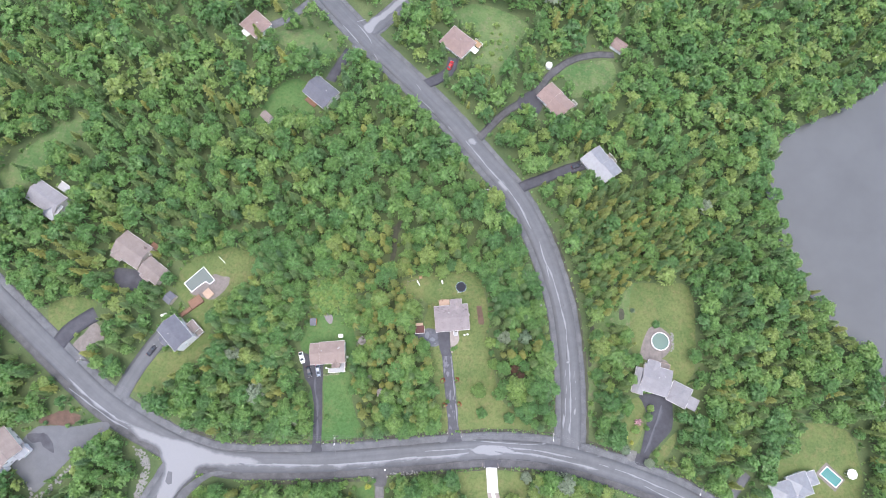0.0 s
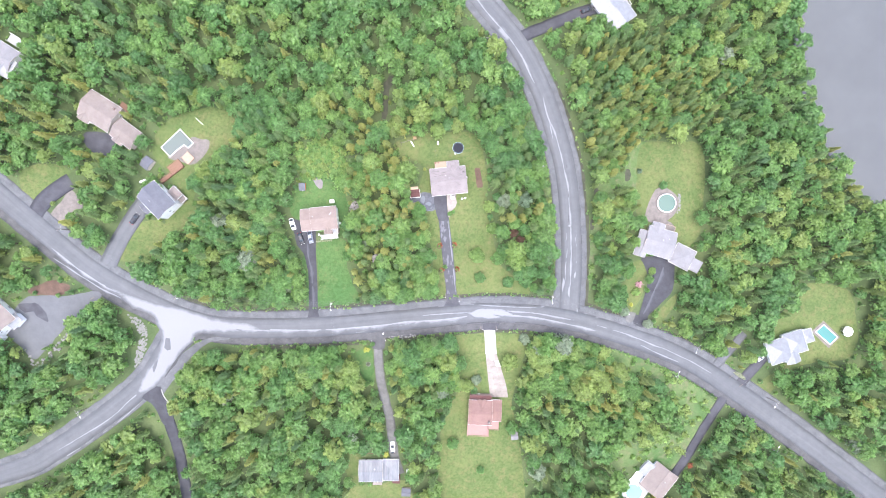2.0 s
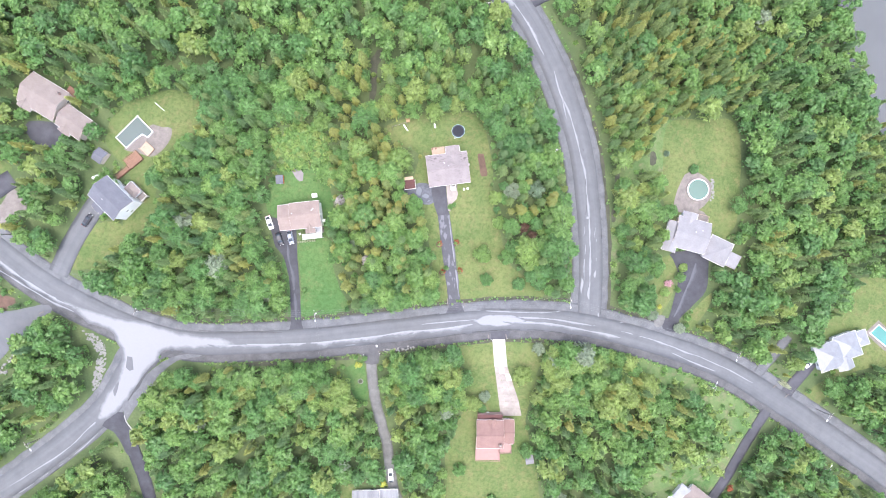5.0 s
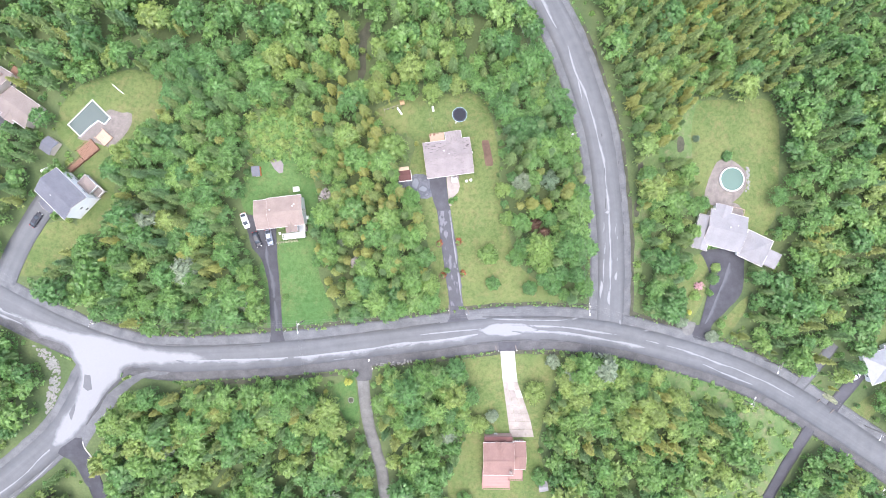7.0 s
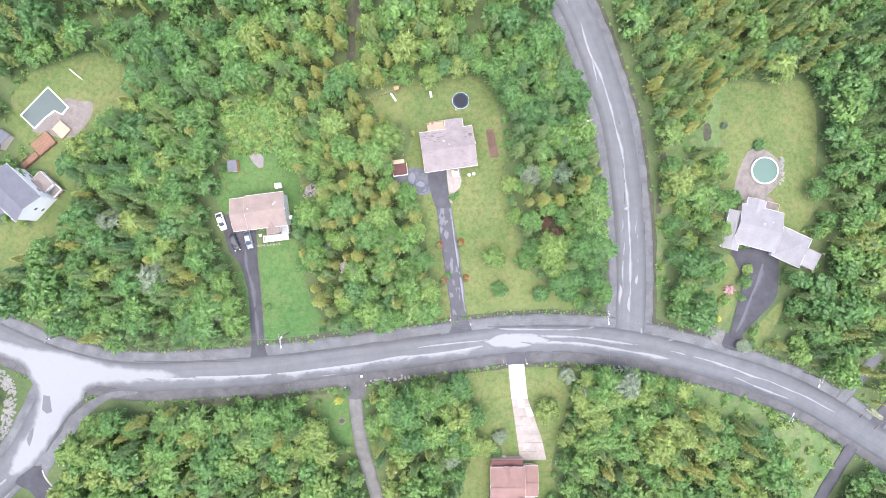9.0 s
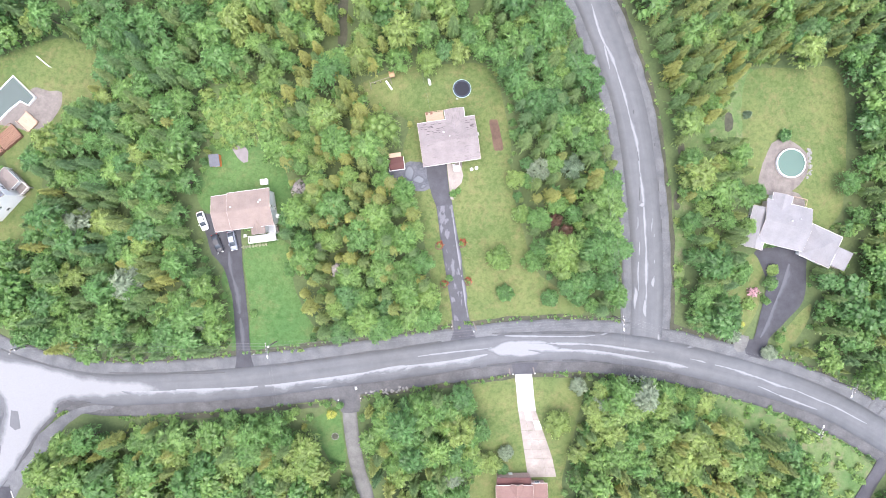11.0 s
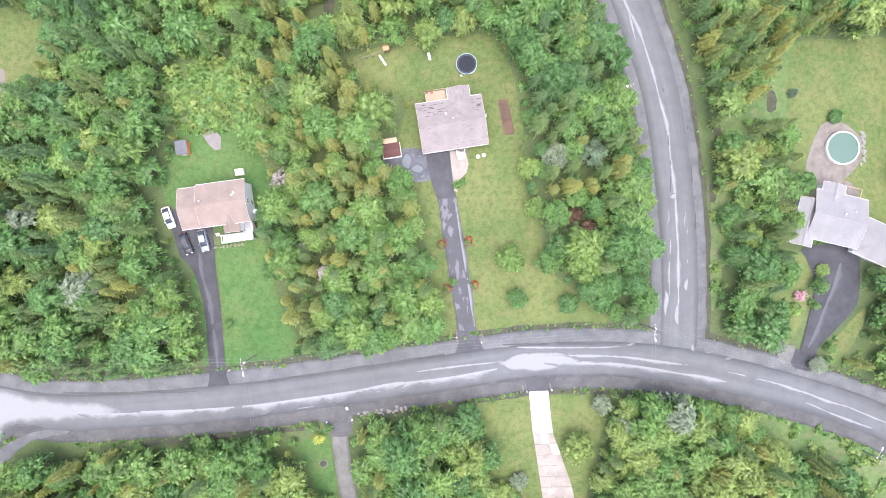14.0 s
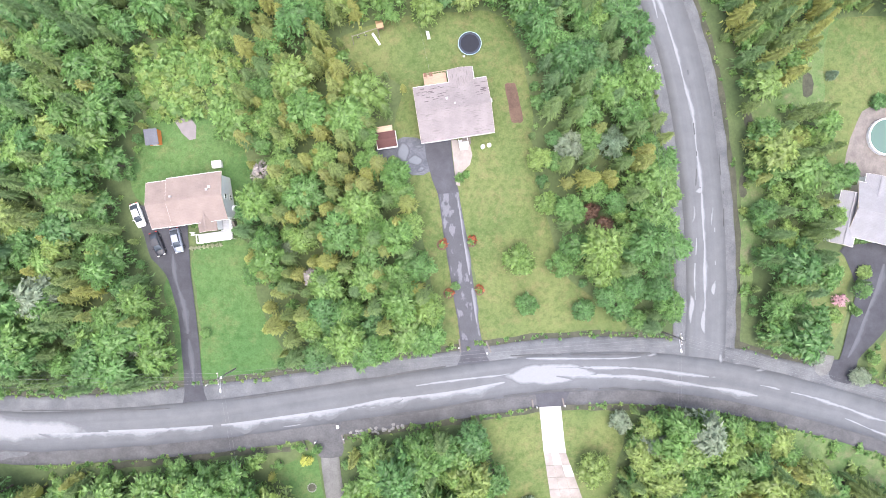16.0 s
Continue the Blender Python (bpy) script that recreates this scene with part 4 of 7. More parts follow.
draped("meadow", [(-4, 168), (8, 176), (30, 168), (28, 158), (17.1, 134), (9, 134), (6, 142), (10, 152)], 0.06, M_MEADOW, "rough grass clearing beside a brown-roofed house", "meadow", ragged=1.0)
draped("lawn", [(46, 143), (58, 148), (71, 150), (71, 137), (60, 131), (51, 129), (49, 136)], 0.06, M_MEADOW, "olive grass patch beside a lane", "lawn", ragged=0.8)
draped("lawn", [(-77, 124), (-67, 126), (-64, 117), (-62, 110), (-72, 109), (-79, 100), (-86, 104)], 0.06, M_LAWN_DEEP, "green lawn beside a slate-roofed house", "lawn", ragged=0.8)
draped("meadow", [(-86, 148), (-75, 152), (-65.4, 152), (-54.5, 140.5), (-64, 138), (-74.2, 141)], 0.06, M_MEADOW, "rough grass beside a street", "meadow", ragged=1.0)
draped("lawn", [(144, -10), (154, -8), (166, -12.9), (169, -34.9), (158, -40), (146, -42), (132, -54.5), (128.2, -49.5), (139, -41), (130, -30), (136, -22)], 0.06, M_LAWN, "lawn round a pale house with a pool", "lawn", ragged=0.8)
draped("meadow", [(56.5, 2), (60, 20), (62, 30), (66, 24), (63, 8), (59, -10), (57, -14)], 0.05, M_MEADOW, "rough verge of grass and bare soil beside a street", "meadow", ragged=1.0, clear=False)
draped("meadow", [(30, 66), (38, 52), (42.5, 40), (41, 36), (36, 47), (29, 60), (22, 72), (20, 80)], 0.05, M_MEADOW, "grassy verge beside a street", "meadow", ragged=0.8, clear=False)
draped("meadow", [(-24.6, 60), (-22.4, 64.5), (-20.4, 62.5), (-22.4, 57), (-22.4, 50), (-23.6, 46.5), (-24.6, 50), (-24.2, 55)], 0.05, M_DITCH, "bare brown hollow among the trees", "clearing", ragged=0.8)
draped("meadow", [(58.8, 28.1), (63.0, 28.6), (68.6, 32.2), (70.9, 29.1), (71.3, 26.9), (67.6, 26.6), (62.9, 25.6), (59.2, 22.8), (57.8, 25.5)], 0.055, M_MEADOW, "small rough clearing between trees and a street", "meadow", ragged=0.8)
draped("meadow", [(70.4, 37.6), (74.2, 43), (77.8, 44.5), (77.6, 34.5), (76, 29.1), (74.1, 22.9), (71.4, 26), (69.6, 32.2)], 0.058, M_MEADOW, "rough grass strip between woods and a lawn", "meadow", ragged=0.8)
for outline in ([(70.0, 33.6), (71.5, 33.4), (71.8, 29.5), (70.1, 29)], [(57.8, 27), (59.3, 27), (59.8, 23.6), (58.2, 23)], [(57, 14), (58.2, 14), (58.6, 10), (57.4, 9.4)]):
    draped("bare_soil", outline, 0.075, M_DITCH, "bare brown soil in rough grass", "soil", ragged=0.6, clear=False)
draped("garden_bed", [(-155, -22), (-146, -17.5), (-139, -19), (-143, -23)], 0.08, M_DIRT, "brown garden soil with shrubs beside a yard", "garden bed", ragged=0.6)


# ---- houses ----
def roof_uv(bm):
    layer = bm.loops.layers.uv.new("UVMap")
    bm.normal_update()
    for f in bm.faces:
        n = f.normal
        t = Vector((-n.y, n.x, 0))
        t = t.normalized() if t.length > 0.05 else Vector((1, 0, 0))
        s = n.cross(t)
        for loop in f.loops:
            loop[layer].uv = (loop.vert.co.dot(t), loop.vert.co.dot(s))


def extrude_profile(bm, prof, x0, x1, along, c):
    """Extrude a closed outline of (across, z) along x or y between x0 and x1; c is the middle across."""
    def at(s, q):
        return (s, c + q[0], q[1]) if along == "x" else (c + q[0], s, q[1])
    a = [bm.verts.new(at(x0, q)) for q in prof]
    b = [bm.verts.new(at(x1, q)) for q in prof]
    bm.faces.new(a)
    bm.faces.new(b[::-1])
    for i in range(len(prof)):
        j = (i + 1) % len(prof)
        bm.faces.new((a[i], b[i], b[j], a[j]))


def roof_mesh(cx, cy, w, d, zw, style, pitch, o=0.45, th=0.18):
    bm = bmesh.new()
    tan = math.tan(radians(pitch))
    if style in "xy":
        length, across = (w, d) if style == "x" else (d, w)
        c0, cc = (cx, cy) if style == "x" else (cy, cx)
        half = across / 2 + o
        ze = zw - o * tan
        rise = half * tan
        prof = [(-half, ze), (0, ze + rise), (half, ze), (half, ze + th), (0, ze + rise + th * 1.1), (-half, ze + th)]
        extrude_profile(bm, prof, c0 - length / 2 - o, c0 + length / 2 + o, style, cc)
    elif style == "hip":
        hx, hy = w / 2 + o, d / 2 + o
        ze = zw - o * tan
        r = min(hx, hy)
        top = ze + r * tan
        low = [bm.verts.new((cx + sx * hx, cy + sy * hy, ze)) for sx, sy in ((-1, -1), (1, -1), (1, 1), (-1, 1))]
        mid = [bm.verts.new((v.co.x, v.co.y, ze + th)) for v in low]
        bm.faces.new(low[::-1])
        for i in range(4):
            bm.faces.new((low[i], low[(i + 1) % 4], mid[(i + 1) % 4], mid[i]))
        if hx >= hy:
            p, q = bm.verts.new((cx - hx + r, cy, top + th)), bm.verts.new((cx + hx - r + 0.01, cy, top + th))
            for f in ((mid[0], mid[1], q, p), (mid[1], mid[2], q), (mid[2], mid[3], p, q), (mid[3], mid[0], p)):
                bm.faces.new(f)
        else:
            p, q = bm.verts.new((cx, cy - hy + r, top + th)), bm.verts.new((cx, cy + hy - r, top + th))
            for f in ((mid[0], mid[1], p), (mid[1], mid[2], q, p), (mid[2], mid[3], q), (mid[3], mid[0], p, q)):
                bm.faces.new(f)
    else:  # a lean-to that falls towards -y
        prof = [(-d / 2 - o, zw), (d / 2, zw + d * tan), (d / 2, zw + d * tan + th), (-d / 2 - o, zw + th)]
        extrude_profile(bm, prof, cx - w / 2 - 0.2, cx + w / 2 + 0.2, "x", cy)
    roof_uv(bm)
    return bm


def wall_mesh(cx, cy, w, d, zw, style, pitch, deep=2.0):
    bm = bmesh.new()
    tan = math.tan(radians(pitch))
    if style in "xy":
        length, across = (w, d) if style == "x" else (d, w)
        c0, cc = (cx, cy) if style == "x" else (cy, cx)
        prof = [(-across / 2, -deep), (across / 2, -deep), (across / 2, zw - 0.02), (0, zw + across / 2 * tan - 0.02), (-across / 2, zw - 0.02)]
        extrude_profile(bm, prof, c0 - length / 2, c0 + length / 2, style, cc)
    else:
        box(bm, cx, cy, (zw - deep) / 2, w, d, zw + deep - 0.04)
    return bm


def add_window(home, x, y, z, nx, ny, w=1.2, h=1.1):
    """A framed window on a wall whose outward normal is (nx, ny)."""
    turn = math.degrees(math.atan2(ny, nx)) - 90
    holder_bm = bmesh.new()
    t = 0.09
    for cx, cz, sx, sz in ((0, h / 2, w + 2 * t, t), (0, -h / 2, w + 2 * t, t), (-w / 2, 0, t, h), (w / 2, 0, t, h), (0, 0, 0.05, h)):
        box(holder_bm, cx, 0.02, cz, sx, 0.14, sz)
    fr = part("window", holder_bm, M_TRIM, home)
    fr.matrix_local = pose(x, y, z, 0, 0, turn)
    part("pane", boxes((0, 0.01, 0, w, 0.06, h)), M_GLASS, fr)


def house(x, y, turn, label, blocks, extras=None, base=0.0, group="houses"):
    """blocks: (cx, cy, w, d, wall height, roof style, pitch, roof material, wall material)."""
    home = thing("house", x, y, turn, label, "house", group)
    home.location.z = home.location.z + base
    c, s = math.cos(radians(turn)), math.sin(radians(turn))
    for cx, cy, w, d, zw, style, pitch, rm, wm in blocks:
        part("wall", wall_mesh(cx, cy, w, d, zw, style, pitch), wm, home)
        roof = part("roof", roof_mesh(cx, cy, w, d, zw, style, pitch), rm, home)
        tan = math.tan(radians(pitch))
        o = 0.45
        if style in "xy":
            length, across = (w, d) if style == "x" else (d, w)
            zr = zw + across / 2 * tan + 0.24
            cap = bmesh.new()
            if style == "x":
                box(cap, cx, cy, zr, length + 2 * o, 0.3, 0.06)
            else:
                box(cap, cx, cy, zr, 0.3, length + 2 * o, 0.06)
            roof_uv(cap)
            part("ridge_cap", cap, rm, roof)
            # gutters along the eaves
            for sgn in (-1, 1):
                g = bmesh.new()
                q = sgn * (across / 2 + o + 0.05)
                ze = zw - o * tan + 0.1
                if style == "x":
                    box(g, cx, cy + q, ze, length + 2 * o, 0.08, 0.12)
                else:
                    box(g, cx + q, cy, ze, 0.08, length + 2 * o, 0.12)
                part("gutter", g, M_GUTTER if min(w, d) > 3 else rm, roof)
            # bargeboards up the gables
            for end in (-1, 1):
                g = bmesh.new()
                half = across / 2 + o
                ze = zw - o * tan
                prof = [(-half, ze - 0.04), (0, ze + half * tan - 0.04), (half, ze - 0.04), (half, ze + 0.15), (0, ze + half * tan + 0.17), (-half, ze + 0.15)]
                e0 = (cx if style == "x" else cy) + end * (length / 2 + o)
                extrude_profile(g, prof, e0, e0 + end * 0.04, style, cy if style == "x" else cx)
                part("bargeboard", g, M_BEIGE, roof)
        elif style == "hip":
            g = bmesh.new()
            ze = zw - o * tan + 0.08
            for sx, sy, wx, wy in ((0, -1, w + 1.1, 0.12), (0, 1, w + 1.1, 0.12), (-1, 0, 0.12, d + 1.1), (1, 0, 0.12, d + 1.1)):
                box(g, cx + sx * (w / 2 + o + 0.05), cy + sy * (d / 2 + o + 0.05), ze, wx, wy, 0.12)
            part("gutter", g, M_GUTTER, roof)
        # windows on the four sides, storey by storey
        if zw > 2.2 and min(w, d) > 3.5:
            for level in range(1 + int(zw > 4.2)):
                z = (1.5 if zw < 4.2 else 1.2) + 2.6 * level
                if z + 0.6 > zw:
                    continue
                for k in range(max(1, int(w / 3.6))):
                    px = cx - w / 2 + w * (k + 0.5) / max(1, int(w / 3.6))
                    add_window(home, px, cy - d / 2, z, 0, -1)
                    add_window(home, px, cy + d / 2, z, 0, 1)
                for k in range(max(1, int(d / 4.2))):
                    py = cy - d / 2 + d * (k + 0.5) / max(1, int(d / 4.2))
                    add_window(home, cx - w / 2, py, z, -1, 0, 0.9, 1.0)
                    add_window(home, cx + w / 2, py, z, 1, 0, 0.9, 1.0)
    for e in extras or ():
        e(home)
    return home


def vent(x, y, z, size=0.35, mat=None):
    def make(home):
        v = part("roof_vent", boxes((x, y, z, size, size, 0.5), bevel=0.04), mat or M_VENT, home)
        part("vent_cap", boxes((x, y, z + 0.28, size + 0.1, size + 0.1, 0.06)), M_VENT, v)
    return make


def chimney(x, y, z, h=1.2, mat=None):
    def make(home):
        v = part("chimney", boxes((x, y, z, 0.75, 0.6, h)), mat or M_PINKBRICK, home)
        part("chimney_cap", boxes((x, y, z + h / 2, 0.9, 0.75, 0.1)), M_PAVER, v)
        part("flue", rod(bmesh.new(), (x, y, z + h / 2), (x, y, z + h / 2 + 0.35), 0.13), M_PINKBRICK, v)
    return make


def deck(cx, cy, w, d, z, boards=M_TAN, rails=M_TRIM, sides="nesw", solid=False):
    """A raised deck of separate boards with posts and rails."""
    def make(home):
        top = part("deck", boxes((cx, cy, z - 0.16, w, d, 0.12)), boards, home)
        n = max(3, int(d / 0.42))
        for k in range(n):
            part("board", boxes((cx, cy - d / 2 + d * (k + 0.5) / n, z - 0.07, w, d / n - 0.03, 0.05)), boards, top)
        for px in (-1, 1):
            for py in (-1, 1):
                part("post", boxes((cx + px * (w / 2 - 0.08), cy + py * (d / 2 - 0.08), (z + 0.95) / 2 - 0.6, 0.12, 0.12, z + 2.1)), rails, top)
        for sd in sides:
            ax, ay, lx, ly = {"n": (0, d / 2, w, 0.1), "s": (0, -d / 2, w, 0.1), "e": (w / 2, 0, 0.1, d), "w": (-w / 2, 0, 0.1, d)}[sd]
            part("rail", boxes((cx + ax, cy + ay, z + 0.92, lx, ly, 0.07)), rails, top)
            if solid:
                part("rail_panel", boxes((cx + ax, cy + ay, z + 0.4, max(lx - 0.1, 0.04), max(ly - 0.1, 0.04), 0.85)), rails, top)
            else:
                long = max(lx, ly)
                for k in range(int(long / 0.5)):
                    q = -long / 2 + (k + 0.5) * long / int(long / 0.5)
                    part("baluster", boxes((cx + ax + (q if lx > ly else 0), cy + ay + (q if ly >= lx else 0), z + 0.45, 0.05, 0.05, 0.9)), rails, top)
    return make


def steps(cx, cy, w, n, z, mat=M_PAVER, way=-1):
    def make(home):
        flight = part("steps", boxes((cx, cy, z / 2 - 0.4, w, 0.3, z + 0.8)), mat, home)
        for k in range(n):
            hz = z * (n - k) / (n + 1)
            part("step", boxes((cx, cy + way * 0.3 * (k + 1), hz / 2 - 0.4, w, 0.3, hz + 0.8)), mat, flight)
    return make


def plate(name, cx, cy, w, d, z, mat, h=0.1, label=""):
    def make(home):
        part(name, boxes((cx, cy, z, w, d, h), bevel=0.02), mat, home, label)
    return make


house(-45.5, 9.4, 7, "two-storey house with brown shingle roof and white gable wall", [
    (1.85, 0, 8.8, 7.5, 5.5, "x", 20, M_R_BROWN, M_WHITE), (-4.5, -0.1, 3.6, 7.2, 5.2, "x", 20, M_R_BROWN, M_WHITE), (2.9, -3.6, 2.2, 3.6, 5.15, "y", 35, M_R_BROWN, M_WHITE)],
    [vent(4.7, 1.6, 6.6), vent(4.3, 1.2, 6.8, 0.28), vent(-2.0, 0.8, 7.0, 0.25), deck(2.6, -6.7, 6.2, 1.7, 1.3, M_DECKGREY, M_TRIM, "esw"), deck(5.0, -4.9, 1.8, 1.9, 1.3, M_DECKGREY, M_TRIM, "e"), steps(5.6, -4.4, 1.2, 4, 1.2),
     plate("heat_pump", 6.75, -2.0, 0.8, 0.9, 0.9, M_VINYL, 1.0), plate("garage_door", -4.5, -3.78, 2.6, 0.08, 1.1, M_TRIM, 2.2)])
house(1.6, 25.5, 8, "bungalow with mauve-grey shingle roof, back gable and tan deck", [
    (0, 0, 12.6, 9.3, 3.2, "x", 17, M_R_MAUVE, M_BEIGE), (2.2, 4.4, 3.7, 5.0, 3.15, "y", 17, M_R_MAUVE, M_BEIGE)],
    [vent(-1.0, 2.0, 4.2), vent(0.3, 0.9, 4.5, 0.2, M_STEEL), vent(6.8, 0.6, 3.4, 0.6), deck(-2.4, 6.3, 4.2, 2.8, 1.1, M_TAN, M_TAN, "nw"), steps(1.6, -5.0, 1.6, 3, 0.8),
     plate("garage_door", -3.6, -4.7, 4.6, 0.08, 1.1, M_TRIM, 2.2), plate("door", 1.6, -4.7, 1.0, 0.08, 1.1, M_TRIM, 2.1)])
bungalow = [o for o in scene.objects if o.name.startswith("house")][-1]
tab_rng = random.Random(3)
for k in range(34):
    east = k % 3 == 2
    x, y = (tab_rng.uniform(4.6, 6.2) if east else tab_rng.uniform(-6.2, -1.4)), tab_rng.uniform(1.8, 4.6)
    z = 3.2 + (4.65 - y) * math.tan(radians(17)) + 0.21
    tab = part("lifted_shingle", boxes((0, 0, 0, tab_rng.uniform(0.3, 1.1), 0.09, 0.03)), M_R_TAB, bungalow, "dark lifted shingle edge")
    tab.matrix_local = pose(x, y, z, -17, 0, 0)
house(83.0, 5.2, -14, "sprawling bungalow with pale grey shingle roof and angled wing", [
    (0.6, 0.5, 10.5, 9.8, 3.3, "x", 17, M_R_GREY, M_BEIGE), (-5.6, -1.6, 3.6, 9.4, 3.1, "y", 17, M_R_GREY, M_WHITE), (-1.4, 5.6, 4.0, 3.4, 3.2, "y", 17, M_R_GREY, M_WHITE)],
    [vent(1.2, 1.6, 4.7), vent(3.4, 2.6, 4.3, 0.25), deck(3.6, 6.9, 3.6, 2.6, 0.9, M_PAVER, M_TAN, "ne"), plate("garage_door", 0.4, -4.45, 4.8, 0.08, 1.2, M_TRIM, 2.3)])
house(93.2, 0.4, -25, "garage wing with pale hipped shingle roof and white front", [(0, 0, 7.2, 7.4, 3.1, "hip", 22, M_R_GREY, M_WHITE), (6.0, -0.6, 3.6, 4.4, 2.6, "lean", 6, M_R_GREY, M_BEIGE)])
house(17.5, -62.2, 0, "two-storey house with dusty red roof, front dormer and salmon deck", [
    (-0.4, -0.2, 8.2, 8.6, 4.7, "x", 22, M_R_RED, M_PINKBRICK), (-0.4, 5.2, 8.0, 2.0, 3.6, "lean", 8, M_R_DARKRED, M_PINKBRICK), (0.2, 3.0, 2.0, 3.0, 5.1, "y", 32, M_R_RED, M_PINKBRICK), (5.6, 0.4, 3.6, 7.4, 3.4, "x", 18, M_R_RED, M_PINKBRICK)],
    [deck(-0.9, -7.2, 8.2, 5.2, 2.2, M_SALMON, M_SALMON, "esw"), deck(4.9, -5.6, 4.2, 3.2, 2.2, M_SALMON, M_SALMON, "es"), chimney(3.0, -3.4, 6.2), plate("door", -1.0, 6.3, 1.0, 0.08, 1.1, M_TRIM, 2.1)])
house(-21.0, -87.7, 2, "low house with pale metal roof in two parts", [
    (-3.6, 0, 8.4, 7.6, 3.0, "x", 13, M_R_METAL, M_WHITE), (3.9, 0.3, 6.0, 7.4, 2.9, "hip", 12, M_R_METAL, M_WHITE)],
    [deck(-3.6, 5.2, 8.0, 2.0, 0.5, M_WOOD, M_WOOD, "n"), plate("rear_deck", -1.2, -5.2, 3.6, 2.6, 0.5, M_GREYWOOD, 0.3), vent(-2, 1, 3.9)])
house(90.2, -89.5, -36, "house with taupe shingle roof beside a round pool", [(0, 0, 9.8, 10.8, 3.2, "y", 20, M_R_TAUPE, M_WHITE), (-6.6, 1.0, 3.4, 5.6, 2.6, "lean", 8, M_R_WHITE, M_WHITE)],
    [deck(-6.6, -4.6, 3.6, 5.2, 1.2, M_VINYL, M_VINYL, "nw"), vent(1.5, 1.0, 4.6)])
house(136.0, -34.6, 20, "pale house with white many-sided roof beside a pool", [
    (-1.0, -0.4, 8.8, 8.4, 3.2, "hip", 22, M_R_WHITE, M_WHITE), (5.6, 0.8, 7.4, 7.8, 3.2, "hip", 22, M_R_WHITE, M_WHITE), (3.0, -4.4, 4.6, 4.0, 3.0, "y", 22, M_R_WHITE, M_WHITE), (11.0, 1.6, 4.2, 4.4, 2.6, "hip", 18, M_R_WHITE, M_WHITE)])
house(-103.6, 13.8, -44, "tall white house with slate-coloured shingle roof", [
    (0, 0, 10.6, 7.7, 6.9, "x", 24, M_R_SLATE, M_WHITE), (-1.2, -4.6, 3.4, 2.6, 5.4, "y", 26, M_R_SLATE, M_WHITE), (1.4, 5.4, 3.6, 2.4, 3.0, "hip", 18, M_R_TAUPE, M_WHITE)],
    [vent(-1.0, -1.6, 7.8), vent(-4.6, 1.4, 7.6, 0.7), deck(2.2, 5.6, 6.6, 2.8, 1.0, M_GREYWOOD, M_TRIM, "ne"), steps(-2.6, -6.2, 1.6, 3, 0.8)])
house(-125.9, 45.4, -30, "house with broad taupe hipped shingle roof among trees", [(0, 0, 12.4, 9.4, 3.6, "x", 22, M_R_TAUPE, M_BEIGE), (-3.6, -3.4, 4.0, 5.0, 3.4, "y", 24, M_R_TAUPE, M_BEIGE)],
    [chimney(4.6, 3.6, 5.0), deck(5.4, 5.8, 3.6, 2.4, 1.0, M_WOOD, M_WOOD, "ne")])
house(-116.6, 37.6, -34, "garage with taupe gabled roof and cream eaves", [(0, 0, 8.6, 6.6, 3.4, "x", 24, M_R_TAUPE, M_BEIGE), (-1.0, -2.4, 3.4, 3.6, 3.2, "y", 26, M_R_TAUPE, M_BEIGE)])
house(-162.8, 64.6, -30, "pale house with grey-white shingle roof at the wood's edge", [(0, 0, 13.6, 8.2, 3.6, "x", 22, M_R_GREY, M_WHITE), (5.0, -2.6, 5.0, 6.0, 3.4, "y", 24, M_R_WHITE, M_WHITE)],
    [deck(2.6, 7.0, 8.0, 3.2, 1.0, M_DECKGREY, M_TRIM, "ne")])
house(-164.5, -31.5, -42, "white house with beige roof facing an asphalt yard", [(0, 0, 11, 9.4, 4.4, "x", 22, M_R_TAUPE, M_WHITE), (5.6, 3.4, 3.4, 4.0, 3.0, "y", 24, M_R_WHITE, M_WHITE), (4.6, -7.0, 3.6, 4.0, 3.0, "y", 24, M_R_WHITE, M_WHITE)])
house(62.7, 95.4, -52, "white-roofed house with two joined gables", [(-2.6, -0.6, 8.0, 9.6, 3.4, "x", 14, M_R_WHITE, M_WHITE), (4.2, 0, 6.4, 9.4, 3.6, "x", 14, M_R_WHITE, M_WHITE)], [deck(0.4, 6.0, 5.0, 2.2, 0.9, M_GREYWOOD, M_TRIM, "n")])
house(43.0, 124.4, -44, "bungalow with pinkish brown roof in two steps", [(-3.8, 0.6, 6.6, 8.6, 3.2, "x", 18, M_R_SALMON, M_WHITE), (3.2, -0.2, 7.6, 9.2, 3.5, "x", 18, M_R_SALMON, M_WHITE)], [deck(6.0, 5.8, 3.0, 2.2, 0.9, M_GREYWOOD, M_TRIM, "ne"), steps(-2.8, -4.6, 1.6, 3, 0.8)])
house(-59.0, 119.4, -38, "house with slate-blue shingle roof and white eaves", [(0, 0, 12.0, 9.2, 3.4, "x", 22, M_R_SLATE, M_WHITE)], [deck(-1.4, -5.6, 5.6, 2.2, 0.9, M_WOOD, M_WOOD, "s"), vent(2, 1.5, 4.6)])
house(-91.4, 151.3, -40, "hip-roofed house with brown shingles and white porch", [(0, 0, 9.6, 9.0, 3.3, "hip", 20, M_R_SALMON, M_WHITE)], [deck(-2.0, -5.6, 4.0, 2.0, 0.8, M_VINYL, M_VINYL, "s"), vent(1, 0.5, 4.8)])
